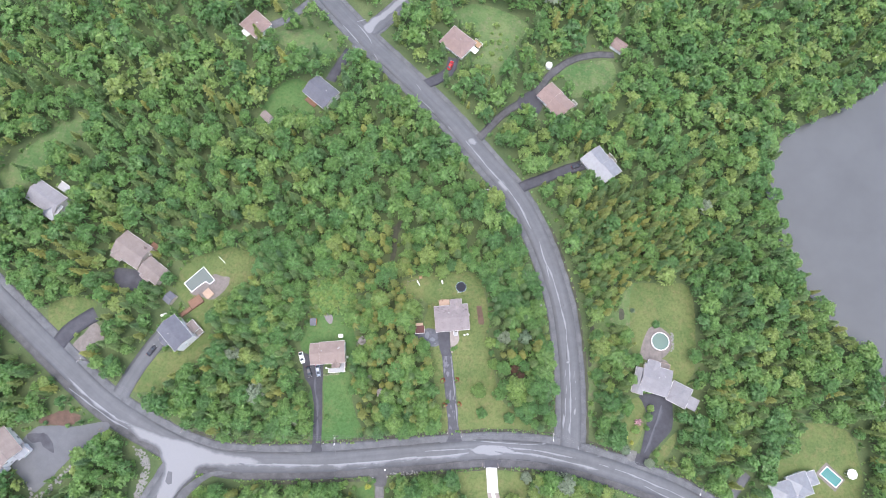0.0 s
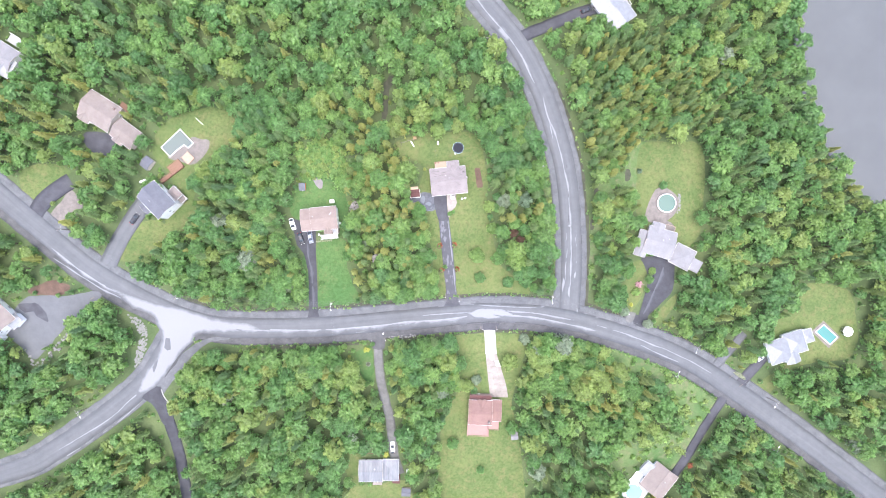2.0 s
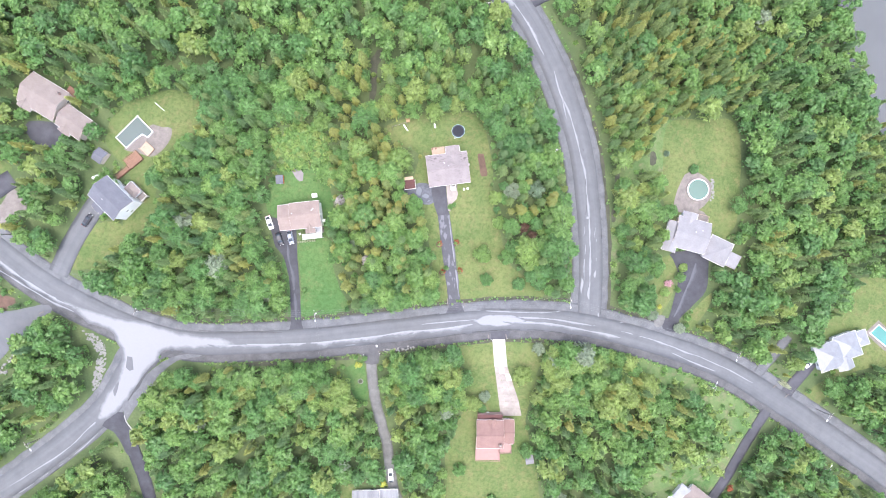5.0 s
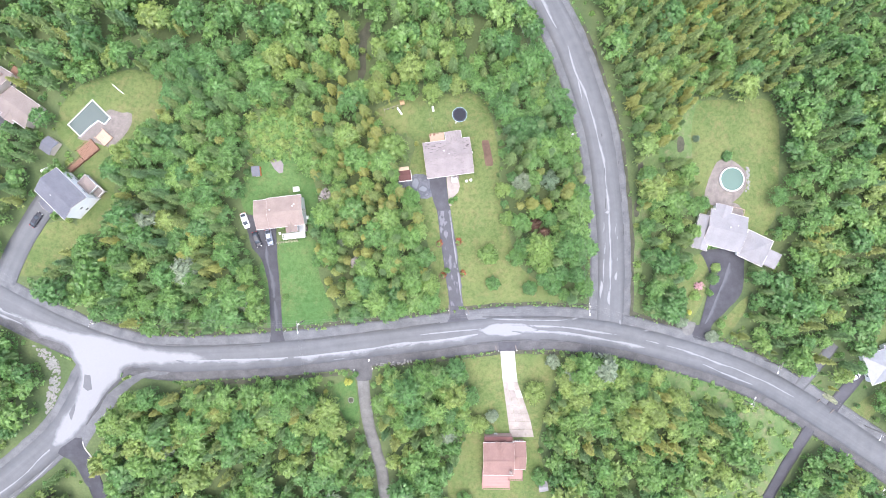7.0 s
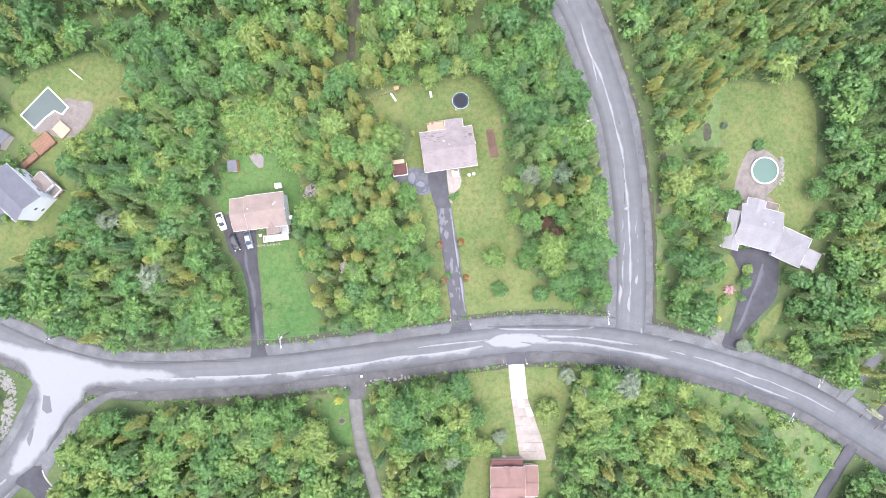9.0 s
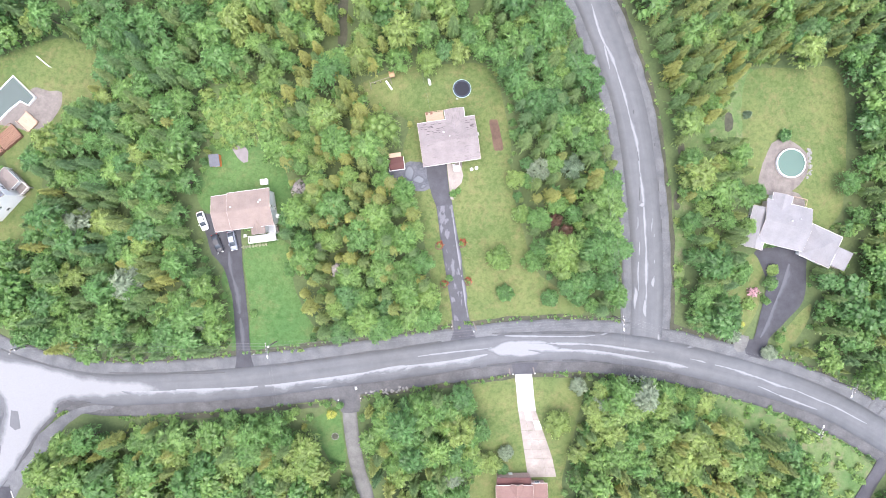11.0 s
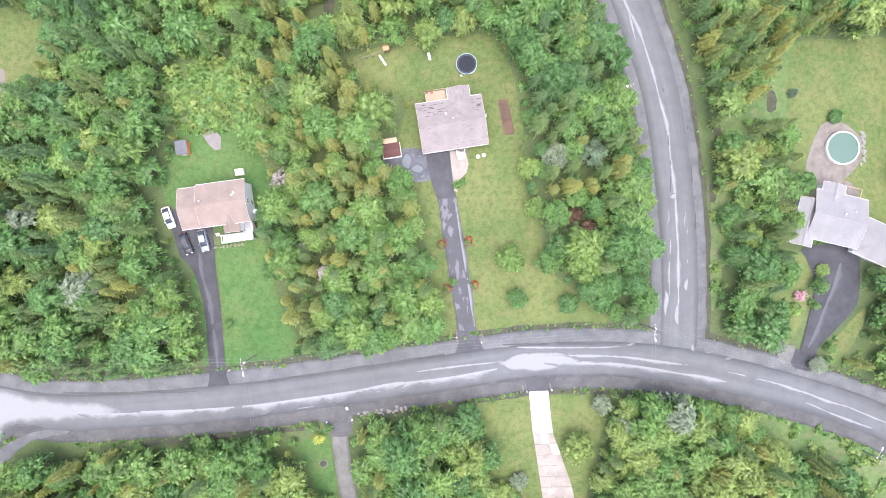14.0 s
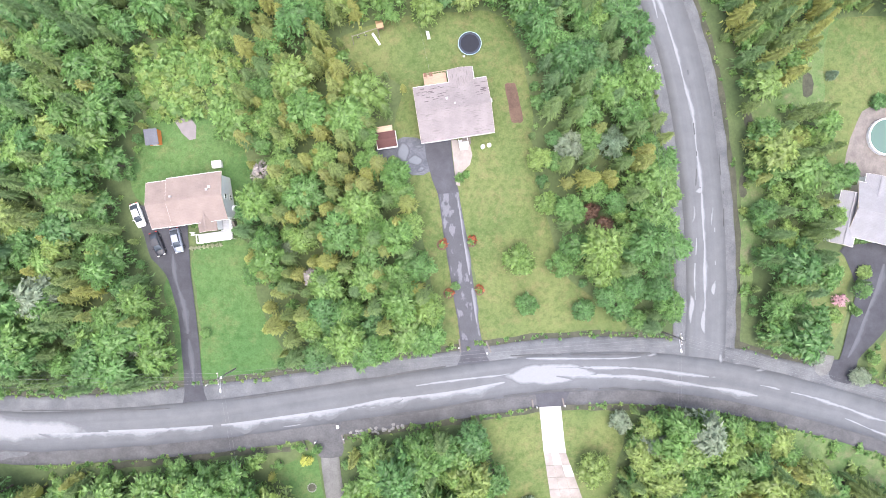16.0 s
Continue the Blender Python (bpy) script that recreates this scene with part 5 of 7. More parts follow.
house(-1.4, 150.8, -38, "brown-roofed house with yellow awning and white shed", [(0, 0, 12.2, 9.6, 3.3, "hip", 18, M_R_SALMON, M_WHITE)], [deck(6.4, 6.2, 4.4, 2.6, 0.9, M_YELLOW, M_VINYL, "ne"), plate("awning", 8.0, 2.2, 3.0, 2.6, 2.4, M_VINYL, 0.12), vent(0.6, 1.2, 4.6)])


def shed(x, y, turn, w, d, h, roof, walls, label, pitch=24, lean=False):
    hut = thing("shed", x, y, turn, label, "shed", "sheds")
    style = "lean" if lean else "x"
    part("wall", wall_mesh(0, 0, w, d, h, style, pitch, 0.5), walls, hut)
    part("roof", roof_mesh(0, 0, w, d, h, style, pitch, 0.2, 0.08), roof, hut)
    part("door", boxes((0, -d / 2 - 0.02, h * 0.42, 0.9, 0.06, h * 0.8)), M_TRIM, hut)
    return hut


hut = shed(-10.8, 20.4, 8, 3.2, 2.6, 2.0, M_R_DARKRED, M_BEIGE, "small garden shed with dark red roof, white trim and tan lean-to")
part("lean_to", boxes((-0.1, 1.95, 0.9, 2.7, 0.95, 1.9), (-0.1, 1.98, 1.9, 2.95, 1.1, 0.08)), M_TAN, hut, "tan boarded lean-to")
for name, row in (("eaves_board", (0, -1.53, 1.98, 3.7, 0.14, 0.16)), ("verge_board", (1.83, -0.1, 2.05, 0.12, 2.9, 0.14)), ("verge_board", (-1.83, -0.1, 2.05, 0.08, 2.9, 0.14))):
    part(name, boxes(row), M_TRIM, hut, "white painted board")
shed(-52.8, 21.2, 4, 2.0, 2.6, 1.7, M_R_SLATE, M_ORANGE, "small lean-to shed with grey roof and orange side", 10, True)
shed(74.0, 158.3, -36, 6.4, 5.2, 2.6, M_R_SALMON, M_WHITE, "small cabin with brown hipped roof at a lane's end")
shed(-80.9, 106.7, -40, 4.6, 3.0, 2.0, M_R_TAUPE, M_WHITE, "small shed with grey-brown roof beside a lawn")
shed(-10.6, -97, 0, 3.2, 2.8, 2.0, M_R_SLATE, M_BEIGE, "dark-roofed shed behind a house")
shed(-14.6, -91.5, 0, 2.6, 3.0, 1.9, M_R_DARKRED, M_WOOD, "small brown shed beside a gravel drive")
shed(-109.5, 27.5, -35, 3.2, 4.0, 2.0, M_R_SLATE, M_BEIGE, "low slate-roofed shed beside a pool")
shed(31.2, -72.4, 10, 2.4, 2.8, 1.8, M_R_GREY, M_BEIGE, "grey-roofed shed half hidden by bushes")


# ---- pools ----
def round_pool(x, y, r, h, wmat, label):
    pool = thing("swimming_pool", x, y, 0, label, "pool", "pools")
    part("pool_wall", ring(bmesh.new(), 0, 0, h / 2 - 0.3, r, 0.06, h + 0.6, 48), M_VINYL, pool)
    rim = part("pool_rim", ring(bmesh.new(), 0, 0, h, r, 0.24, 0.06, 48), M_VINYL, pool)
    part("water", disc(bmesh.new(), 0, 0, h - 0.18, r - 0.05, 48), wmat, pool)
    for k in range(12):
        a = math.tau * k / 12
        part("upright", rod(bmesh.new(), ((r + 0.06) * math.cos(a), (r + 0.06) * math.sin(a), -0.3), ((r + 0.06) * math.cos(a), (r + 0.06) * math.sin(a), h), 0.05), M_VINYL, pool)
    return pool


def sunk_pool(pts, wmat, label):
    """A pool sunk in its terrace: water in an outline with a raised coping."""
    pts = np.array(pts, float)
    c = pts.mean(0)
    z = float(land(pts[:, 0], pts[:, 1]).max())
    pool = thing("swimming_pool", c[0], c[1], 0, label, "pool", "pools", z=z)
    q = pts - c
    bm = bmesh.new()
    bm.faces.new([bm.verts.new((a, b, 0.16)) for a, b in q])
    part("water", bm, wmat, pool)
    for (ax, ay), (bx, by) in zip(q, np.roll(q, -1, axis=0)):
        bm = bmesh.new()
        d = math.hypot(bx - ax, by - ay)
        box(bm, (ax + bx) / 2, (ay + by) / 2, -0.3, d + 0.2, 0.2, 1.1, math.degrees(math.atan2(by - ay, bx - ax)))
        part("coping", bm, M_VINYL, pool)
    CLEAR.append(pts)
    return pool


draped("pool_terrace", [(79, 14), (78.8, 18), (81, 24), (84, 27.2), (88, 26.5), (91.4, 23), (91, 18), (88, 14.5), (84, 13)], 0.11, M_PAVER, "pinkish stone terrace round a pool", "terrace", ragged=0.4)
draped("patio", [(84.6, 13.9), (89.2, 13.6), (91, 10.5), (88, 9), (85, 10)], 0.13, M_PAVER, "tan patio between a house and a pool", "patio", ragged=0.2)
round_pool(86.6, 21.0, 3.5, 1.2, M_POOLDARK, "round above-ground pool with green water and white rim")
round_pool(81.2, -95.4, 3.4, 1.2, M_POOLPALE, "round above-ground pool with pale blue water, set in a deck")
draped("pool_terrace", [(-93.2, 38), (-90.5, 37.4), (-87.7, 37.2), (-88, 34), (-91, 29.5), (-94.5, 27.6), (-99, 29.2), (-102.8, 30), (-98.5, 34.5), (-95, 37.6)], 0.1, M_PAVER, "pinkish stone terrace round an angular pool", "terrace", ragged=0.4)
sunk_pool([(-98.5, 40.7), (-93.5, 35.7), (-95.1, 33.9), (-96.9, 34.9), (-99.3, 33.0), (-101.9, 30.4), (-105.3, 33.7)], M_POOLGREY, "angular in-ground pool with dark green water and white coping")
draped("pool_terrace", [(149.6, -27.8), (154.4, -23.2), (162.2, -29.6), (157.6, -34.4)], 0.1, M_PAVER, "stone terrace round a small pool", "terrace", smooth=False, ragged=0.3)
sunk_pool([(151.4, -27.8), (154.5, -24.8), (160.2, -29.6), (157.4, -32.6)], M_POOLBLUE, "small turquoise in-ground pool with white coping")
gz1 = thing("gazebo", 163.7, -27.1, 0, "white round-roofed gazebo beside a pool", "gazebo")
bm = bmesh.new()
bmesh.ops.create_cone(bm, cap_ends=True, segments=8, radius1=2.1, radius2=0.3, depth=1.0, matrix=pose(0, 0, 2.8))
part("roof", bm, M_VINYL, gz1)
for k in range(8):
    a = math.tau * k / 8
    part("post", rod(bmesh.new(), (1.8 * math.cos(a), 1.8 * math.sin(a), -0.4), (1.8 * math.cos(a), 1.8 * math.sin(a), 2.4), 0.07), M_VINYL, gz1)
gas = thing("gas_tank", -111.4, 20.9, 20, "white lying gas tank on feet beside a house", "tank")
part("vessel", rod(bmesh.new(), (-0.85, 0, 0.75), (0.85, 0, 0.75), 0.5, n=18), M_VINYL, gas)
for sx in (-1, 1):
    bm = bmesh.new()
    bmesh.ops.create_uvsphere(bm, u_segments=16, v_segments=8, radius=0.5, matrix=pose(sx * 0.85, 0, 0.75))
    part("end_cap", bm, M_VINYL, gas, smooth=True)
    part("foot", boxes((sx * 0.6, 0, 0.05, 0.12, 0.7, 0.6)), M_VINYL, gas)
part("valve_cover", rod(bmesh.new(), (0, 0, 1.2), (0, 0, 1.4), 0.16, n=12), M_STEEL, gas)
tank = thing("storage_tank", 40.6, 143.8, 0, "white upright storage tank beside a gravel lane", "tank")
part("tank_body", rod(bmesh.new(), (0, 0, -0.3), (0, 0, 2.2), 1.5, n=24), M_VINYL, tank)
bm = bmesh.new()
bmesh.ops.create_cone(bm, cap_ends=True, segments=24, radius1=1.5, radius2=0.4, depth=0.6, matrix=pose(0, 0, 2.5))
part("tank_lid", bm, M_VINYL, tank)


def low_deck(x, y, turn, w, d, z, mat, label):
    t = thing("deck", x, y, turn, label, "deck", "decks")
    part("frame", boxes((0, 0, z / 2 - 0.3, w - 0.1, d - 0.1, z + 0.4)), mat, t)
    n = max(3, int(d / 0.4))
    for k in range(n):
        part("board", boxes((0, -d / 2 + d * (k + 0.5) / n, z, w, d / n - 0.03, 0.05)), mat, t)
    for sy in (-1, 1):
        part("rail", boxes((0, sy * d / 2, z + 0.8, w, 0.08, 0.08)), mat, t)
        for k in range(4):
            part("post", boxes((-w / 2 + 0.05 + (w - 0.1) * k / 3, sy * d / 2, z + 0.38, 0.09, 0.09, 0.85)), mat, t)
    return t


low_deck(-99.6, 26.6, 40, 5.2, 3.6, 0.8, M_WOOD, "red-brown cedar deck with rails beside a pool")
low_deck(-95.3, 30.2, -42, 3.6, 3.2, 0.5, M_TAN, "pale square deck with chairs beside a pool")
low_deck(81.2, -95.4, -36, 9.4, 8.6, 0.85, M_DECKGREY, "grey boarded deck with rails round a round pool")
low_deck(-103.0, 22.4, 40, 5.0, 1.4, 0.9, M_WOOD, "red-brown boardwalk from a house to a pool")

# ---- vehicles ----
SHELL = [(-2.28, 0.42, 0.62, 0.70), (-2.18, 0.30, 0.84, 0.82), (-1.6, 0.26, 0.98, 0.88), (-0.6, 0.24, 0.98, 0.90), (0.6, 0.24, 0.96, 0.90), (1.3, 0.25, 0.88, 0.88), (2.0, 0.28, 0.76, 0.82), (2.26, 0.40, 0.60, 0.68)]
CABIN = [(-1.95, 0.90, 0.95, 0.70), (-1.35, 0.93, 1.32, 0.66), (-0.6, 0.94, 1.44, 0.64), (0.2, 0.94, 1.42, 0.64), (0.75, 0.92, 1.20, 0.66), (1.25, 0.86, 0.90, 0.72)]


def loft(stations, narrow=0.85):
    """A body through stations of (x, floor, top, half width), with rounded upper edges."""
    bm = bmesh.new()
    rows = []
    for x, lo, hi, w in stations:
        prof = [(-w * 0.94, lo), (-w, lo + (hi - lo) * 0.35), (-w * 0.97, lo + (hi - lo) * 0.75), (-w * narrow, hi - 0.02), (-w * 0.4, hi + 0.02), (w * 0.4, hi + 0.02), (w * narrow, hi - 0.02), (w * 0.97, lo + (hi - lo) * 0.75), (w, lo + (hi - lo) * 0.35), (w * 0.94, lo)]
        rows.append([bm.verts.new((x, y, z)) for y, z in prof])
    for a, b in zip(rows, rows[1:]):
        for i in range(len(a)):
            j = (i + 1) % len(a)
            bm.faces.new((a[i], a[j], b[j], b[i]))
    bm.faces.new(rows[0][::-1])
    bm.faces.new(rows[-1])
    return bm


def car(x, y, turn, colour, label, lift=0.14, long=1.0, tall=1.0):
    v = thing("car", x, y, turn, label, "car", "parked cars")
    v.location.z += lift
    s = [(a * long, b, c * (1 + (tall - 1) * 0.4), d) for a, b, c, d in SHELL]
    k = [(a * long - (0.35 if tall > 1.1 else 0), b, c * tall, d) for a, b, c, d in CABIN]
    body = part("body", loft(s, 0.9), colour, v, smooth=True)
    part("glasshouse", loft(k, 0.9), M_GLASS, v, "dark tinted windows", smooth=True)
    z = 1.45 * tall
    part("roof_panel", boxes((-0.35 * long - (0.3 if tall > 1.1 else 0), 0, z, 1.35 * long, 1.16, 0.05), bevel=0.02), colour, v)
    for sx in (-1, 1):
        part("pillar", rod(bmesh.new(), (0.3 * long, sx * 0.6, z), (1.15 * long, sx * 0.7, 0.93), 0.035), colour, v)
        part("mirror", boxes((0.75 * long, sx * 0.98, 0.98, 0.14, 0.2, 0.14), bevel=0.03), colour, v)
        part("headlight", boxes((2.16 * long, sx * 0.56, 0.62, 0.16, 0.34, 0.14), bevel=0.03), M_LAMP, body)
        part("tail_light", boxes((-2.2 * long, sx * 0.6, 0.76, 0.14, 0.3, 0.16), bevel=0.03), M_TAIL, body)
        for wx in (-1.35, 1.35):
            tyre = part("wheel", rod(bmesh.new(), (wx * long, sx * 0.92, 0.32), (wx * long, sx * 0.7, 0.32), 0.33, n=20), M_BLACK, v)
            part("rim", rod(bmesh.new(), (wx * long, sx * 0.93, 0.32), (wx * long, sx * 0.9, 0.32), 0.21, n=16), M_STEEL, tyre)
    return v


car(-56.3, 7.2, -70, M_CARWHITE, "white saloon car parked beside a house", 0.1)
car(-53.0, 1.9, -70, M_CARBLACK, "black saloon car parked on a dark driveway")
car(-49.5, 2.5, -77, M_CARSILVER, "silver saloon car parked before a porch")
car(-16.4, -78.6, 95, M_CARWHITE, "white car parked on a gravel drive", tall=1.15)
car(128.2, -38.9, 35, M_CARWHITE, "white car parked on a dark driveway", tall=1.15)
car(-114.4, 7.0, 57, M_CARBLACK, "dark saloon car parked before a tall white house")
car(52.6, 94.6, 25, M_CARBLACK, "dark car parked before a white house")
car(-4.2, 139.6, 70, M_TAIL, "red car parked under trees")

# ---- garden things ----
tramp = thing("trampoline", 4.8, 38.4, 0, "round trampoline with dark mat and pale blue safety pad", "trampoline")
part("mat", disc(bmesh.new(), 0, 0, 0.9, 1.76, 40, 0.03), M_MAT, tramp)
part("safety_pad", ring(bmesh.new(), 0, 0, 0.93, 1.9, 0.38, 0.06, 40), M_BLUEPAD, tramp)
part("frame_ring", ring(bmesh.new(), 0, 0, 0.9, 2.1, 0.14, 0.09, 40), M_POOLRIM, tramp)
for k in range(6):
    a = math.tau * k / 6 + 0.3
    part("leg", rod(bmesh.new(), (2.1 * math.cos(a), 2.1 * math.sin(a), -0.2), (2.1 * math.cos(a), 2.1 * math.sin(a), 0.88), 0.035), M_STEEL, tramp)
ladder = part("ladder", boxes((-1.25, -2.2, 0.35, 0.08, 0.5, 0.06), (-0.95, -2.2, 0.35, 0.08, 0.5, 0.06), (-1.1, -2.3, 0.5, 0.4, 0.12, 0.05)), M_STEEL, tramp)

swing = thing("swing_set", -13.6, 39.8, 14, "wooden swing set with white slide and orange canopy", "swing set")
part("beam", rod(bmesh.new(), (-3.2, 0.1, 2.1), (1.6, 0.4, 2.1), 0.07), M_GREYWOOD, swing)
for a, b in (((-3.2, 0.1, 2.1), (-3.4, -1.0, -0.2)), ((-3.2, 0.1, 2.1), (-3.4, 1.2, -0.2)), ((1.6, 0.4, 2.1), (1.6, -0.7, -0.2)), ((1.6, 0.4, 2.1), (1.6, 1.5, -0.2))):
    part("leg", rod(bmesh.new(), a, b, 0.06), M_GREYWOOD, swing)
for k in (-2.2, -0.8):
    part("seat", boxes((k, 0.25, 0.5, 0.5, 0.2, 0.05)), M_BLACK, swing)
    part("chain", rod(bmesh.new(), (k, 0.25, 0.5), (k, 0.25, 2.1), 0.02, n=5), M_STEEL, swing)
sl = part("slide", boxes((0, 0, 0, 0.36, 2.4, 0.06), (-0.18, 0, 0.06, 0.04, 2.4, 0.14), (0.18, 0, 0.06, 0.04, 2.4, 0.14)), M_VINYL, swing)
sl.matrix_local = pose(0.9, -1.0, 0.75, 30, 0, 22)
part("canopy", roof_mesh(2.2, 1.0, 1.1, 1.2, 2.1, "x", 32, 0.1, 0.05), M_YELLOW, swing)
part("platform", boxes((2.2, 1.0, 1.1, 1.1, 1.2, 0.1)), M_WOOD, swing)
for px in (-0.5, 0.5):
    for py in (-0.55, 0.55):
        part("post", boxes((2.2 + px, 1.0 + py, 1.0, 0.09, 0.09, 2.4)), M_WOOD, swing)

bench = thing("garden_bench", -2.9, 40.0, 102, "white garden bench standing on a lawn", "bench")
part("seat", boxes((0, 0, 0.45, 1.5, 0.5, 0.05), bevel=0.01), M_VINYL, bench)
part("backrest", boxes((0, 0.26, 0.75, 1.5, 0.06, 0.5), bevel=0.01), M_VINYL, bench)
for px in (-0.65, 0.65):
    for py in (-0.2, 0.22):
        part("leg", boxes((px, py, 0.15, 0.07, 0.07, 0.6)), M_VINYL, bench)
for x, y in ((7.0, 19.3), (8.2, 19.6)):
    pl = thing("planter", x, y, 0, "round white planter on the grass before a house", "planter", "planters")
    bm = bmesh.new()
    bmesh.ops.create_cone(bm, cap_ends=True, segments=20, radius1=0.3, radius2=0.4, depth=0.7, matrix=pose(0, 0, 0.25))
    part("pot", bm, M_VINYL, pl)
    part("soil", disc(bmesh.new(), 0, 0, 0.58, 0.33, 16, 0.08), M_CONCRETE, pl)
draped("garden_bed", [(11.3, 31), (12.6, 31.3), (13.4, 31), (14.1, 27.5), (14.7, 24.2), (13.5, 23.8), (12.5, 24), (12.0, 27.5)], 0.14, M_DIRT, "long bare garden bed of reddish soil", "garden bed", ragged=0.15)
stoop = thing("front_stoop", 3.4, 19.7, 8, "pale front stoop with white railings before a door", "stoop")
part("landing", boxes((0, 0.2, 0.25, 1.7, 1.5, 0.9), bevel=0.02), M_DECKGREY, stoop)
part("step", boxes((0, -0.75, 0.05, 1.5, 0.4, 0.55), bevel=0.02), M_DECKGREY, stoop)
for side in (-0.83, 0.83):
    rail = part("railing", boxes((side, 0.2, 1.55, 0.07, 1.5, 0.07)), M_TRIM, stoop, "white railing")
    for k in range(3):
        part("post", boxes((side, -0.5 + 0.7 * k, 1.1, 0.07, 0.07, 0.9)), M_TRIM, rail)
draped("garden_path", [(2.0, 20.6), (4.4, 20.6), (5.0, 17.8), (4.6, 16), (3.0, 14.4), (1.9, 14.8), (1.6, 17)], 0.13, M_PINKCON, "pinkish concrete walk to a front door", "path", ragged=0.1, smooth=False)
draped("tarpaulin", [(-49.2, 24.4), (-46.8, 25.2), (-45.5, 23.4), (-45.8, 21), (-46.8, 20.8), (-48.2, 22)], 0.16, M_TARP, "grey tarpaulin weighted down on a lawn", "tarpaulin", smooth=False, ragged=0.3, kind="")
chest = thing("storage_box", -41.8, 16.3, 7, "white lidded storage box behind a house", "storage box")
part("box", boxes((0, 0, 0.4, 1.6, 1.2, 1.2), bevel=0.04), M_VINYL, chest)
part("lid", boxes((0, 0, 1.03, 1.7, 1.3, 0.1), bevel=0.03), M_VINYL, chest)
bar = thing("pool_slide", -91.3, 43.8, -40, "narrow white pole lying by a lawn edge", "pole")
part("rail", boxes((0, 0, 0.9, 3.8, 0.14, 0.12)), M_VINYL, bar)
for px in (-1.7, 1.7):
    part("post", boxes((px, 0, 0.3, 0.1, 0.1, 1.3)), M_VINYL, bar)
mail = thing("mailbox", -21.2, -33.2, 10, "white mailbox on a post beside the road", "mailbox")
part("post", boxes((0, 0, 0.5, 0.1, 0.1, 1.4)), M_GREYWOOD, mail)
part("box", boxes((0, 0, 1.25, 0.5, 0.6, 0.4), bevel=0.06), M_VINYL, mail)

for x, y, turn, long in ((-27.7, -36.9, -68, 2.0), (-20.4, -35.9, -75, 1.7), (16.2, -29.9, -82, 1.5), (22.2, -29.9, -78, 1.8), (2.2, -18.2, -85, 2.4), (7.7, -18.6, -68, 2.2), (121.8, -50.2, 40, 1.8), (117.2, -46.8, 40, 1.6), (-130.6, -23.4, 30, 1.8)):
    wall = thing("culvert_headwall", x, y, turn, "low concrete headwall of a culvert beside a driveway", "headwall", "culvert headwalls")
    part("wall", boxes((0, 0, 0.05, long, 0.22, 0.7), bevel=0.03), M_PALEGRAVEL, wall)
    part("coping", boxes((0, 0, 0.43, long + 0.08, 0.3, 0.08), bevel=0.02), M_PAVER, wall)
for x, y in ((-26.7, -45.5),):
    bed = thing("flower_bed", x, y, 0, "round flower bed edged with stones on a lawn", "flower bed", "flower beds")
    part("soil", disc(bmesh.new(), 0, 0, 0.1, 0.75, 20, 0.1), M_DITCH, bed)
    for k in range(12):
        a = math.tau * k / 12
        part("edging_stone", boxes((0.82 * math.cos(a), 0.82 * math.sin(a), 0.14, 0.3, 0.2, 0.22, math.degrees(a) + 90), bevel=0.04), M_ROCK, bed)
trailer = copy_thing(chest, pose(-9.9, -88.4, float(land(-9.9, -88.4)), 0, 0, 8))
tagged(trailer, "white lidded storage box beside a gravel drive")
for x, y, turn in ((-3.6, 32.2, 8), (-2.5, 32.35, 8), (-46.2, 3.6, 7)):
    seat = thing("deck_chair", x, y, turn, "dark wooden chair standing on a deck" if x > -10 else "white bench standing on a porch deck", "chair", "deck chairs", z=float(land(x, y)) + (1.12 if x > -10 else 1.32))
    m = M_WOOD if x > -10 else M_VINYL
    part("seat", boxes((0, 0, 0.42, 0.6, 0.55, 0.06), bevel=0.015), m, seat)
    part("backrest", boxes((0, 0.28, 0.72, 0.6, 0.06, 0.55), bevel=0.015), m, seat)
    for px in (-0.26, 0.26):
        for py in (-0.22, 0.24):
            part("leg", boxes((px, py, 0.2, 0.06, 0.06, 0.4)), m, seat)
for x, y in ((2.0, -18.6), (7.4, -19.8), (17.0, -30.6), (22.4, -30.4), (-45.4, -24.6), (74.0, -22.8), (-25.6, -36.2), (-20.2, -35.8)):
    mk = thing("marker_post", x, y, 0, "short white marker post beside a driveway", "marker post", "marker posts")
    part("post", boxes((0, 0, 0.4, 0.14, 0.14, 1.2), bevel=0.02), M_VINYL, mk)
    part("cap", boxes((0, 0, 1.04, 0.22, 0.22, 0.08), bevel=0.02), M_VINYL, mk)


# ---- power line ----
def pole(x, y, turn, lamp=True, h=9.2):
    p = thing("utility_pole", x, y, turn, "weathered wooden utility pole with crossarm beside the road", "utility pole", "utility poles")
    part("post", rod(bmesh.new(), (0, 0, -1), (0, 0, h), 0.17, 0.12, 10), M_GREYWOOD, p)
    arm = part("crossarm", boxes((0, 0, h - 0.5, 0.12, 2.2, 0.12)), M_GREYWOOD, p)
    for k in (-0.95, -0.35, 0.35, 0.95):
        part("insulator", rod(bmesh.new(), (0, k, h - 0.44), (0, k, h - 0.22), 0.05), M_VINYL, arm)
    part("transformer", rod(bmesh.new(), (0.32, 0, h - 2.0), (0.32, 0, h - 1.0), 0.22, n=14), M_STEEL, p)
    if lamp:
        la = part("lamp_arm", rod(bmesh.new(), (0, 0, h - 1.4), (0, -1.9, h - 0.9), 0.04), M_STEEL, p)
        part("lamp_head", boxes((0, -2.2, h - 0.88, 0.26, 0.7, 0.14), bevel=0.04), M_VINYL, la)
    return p


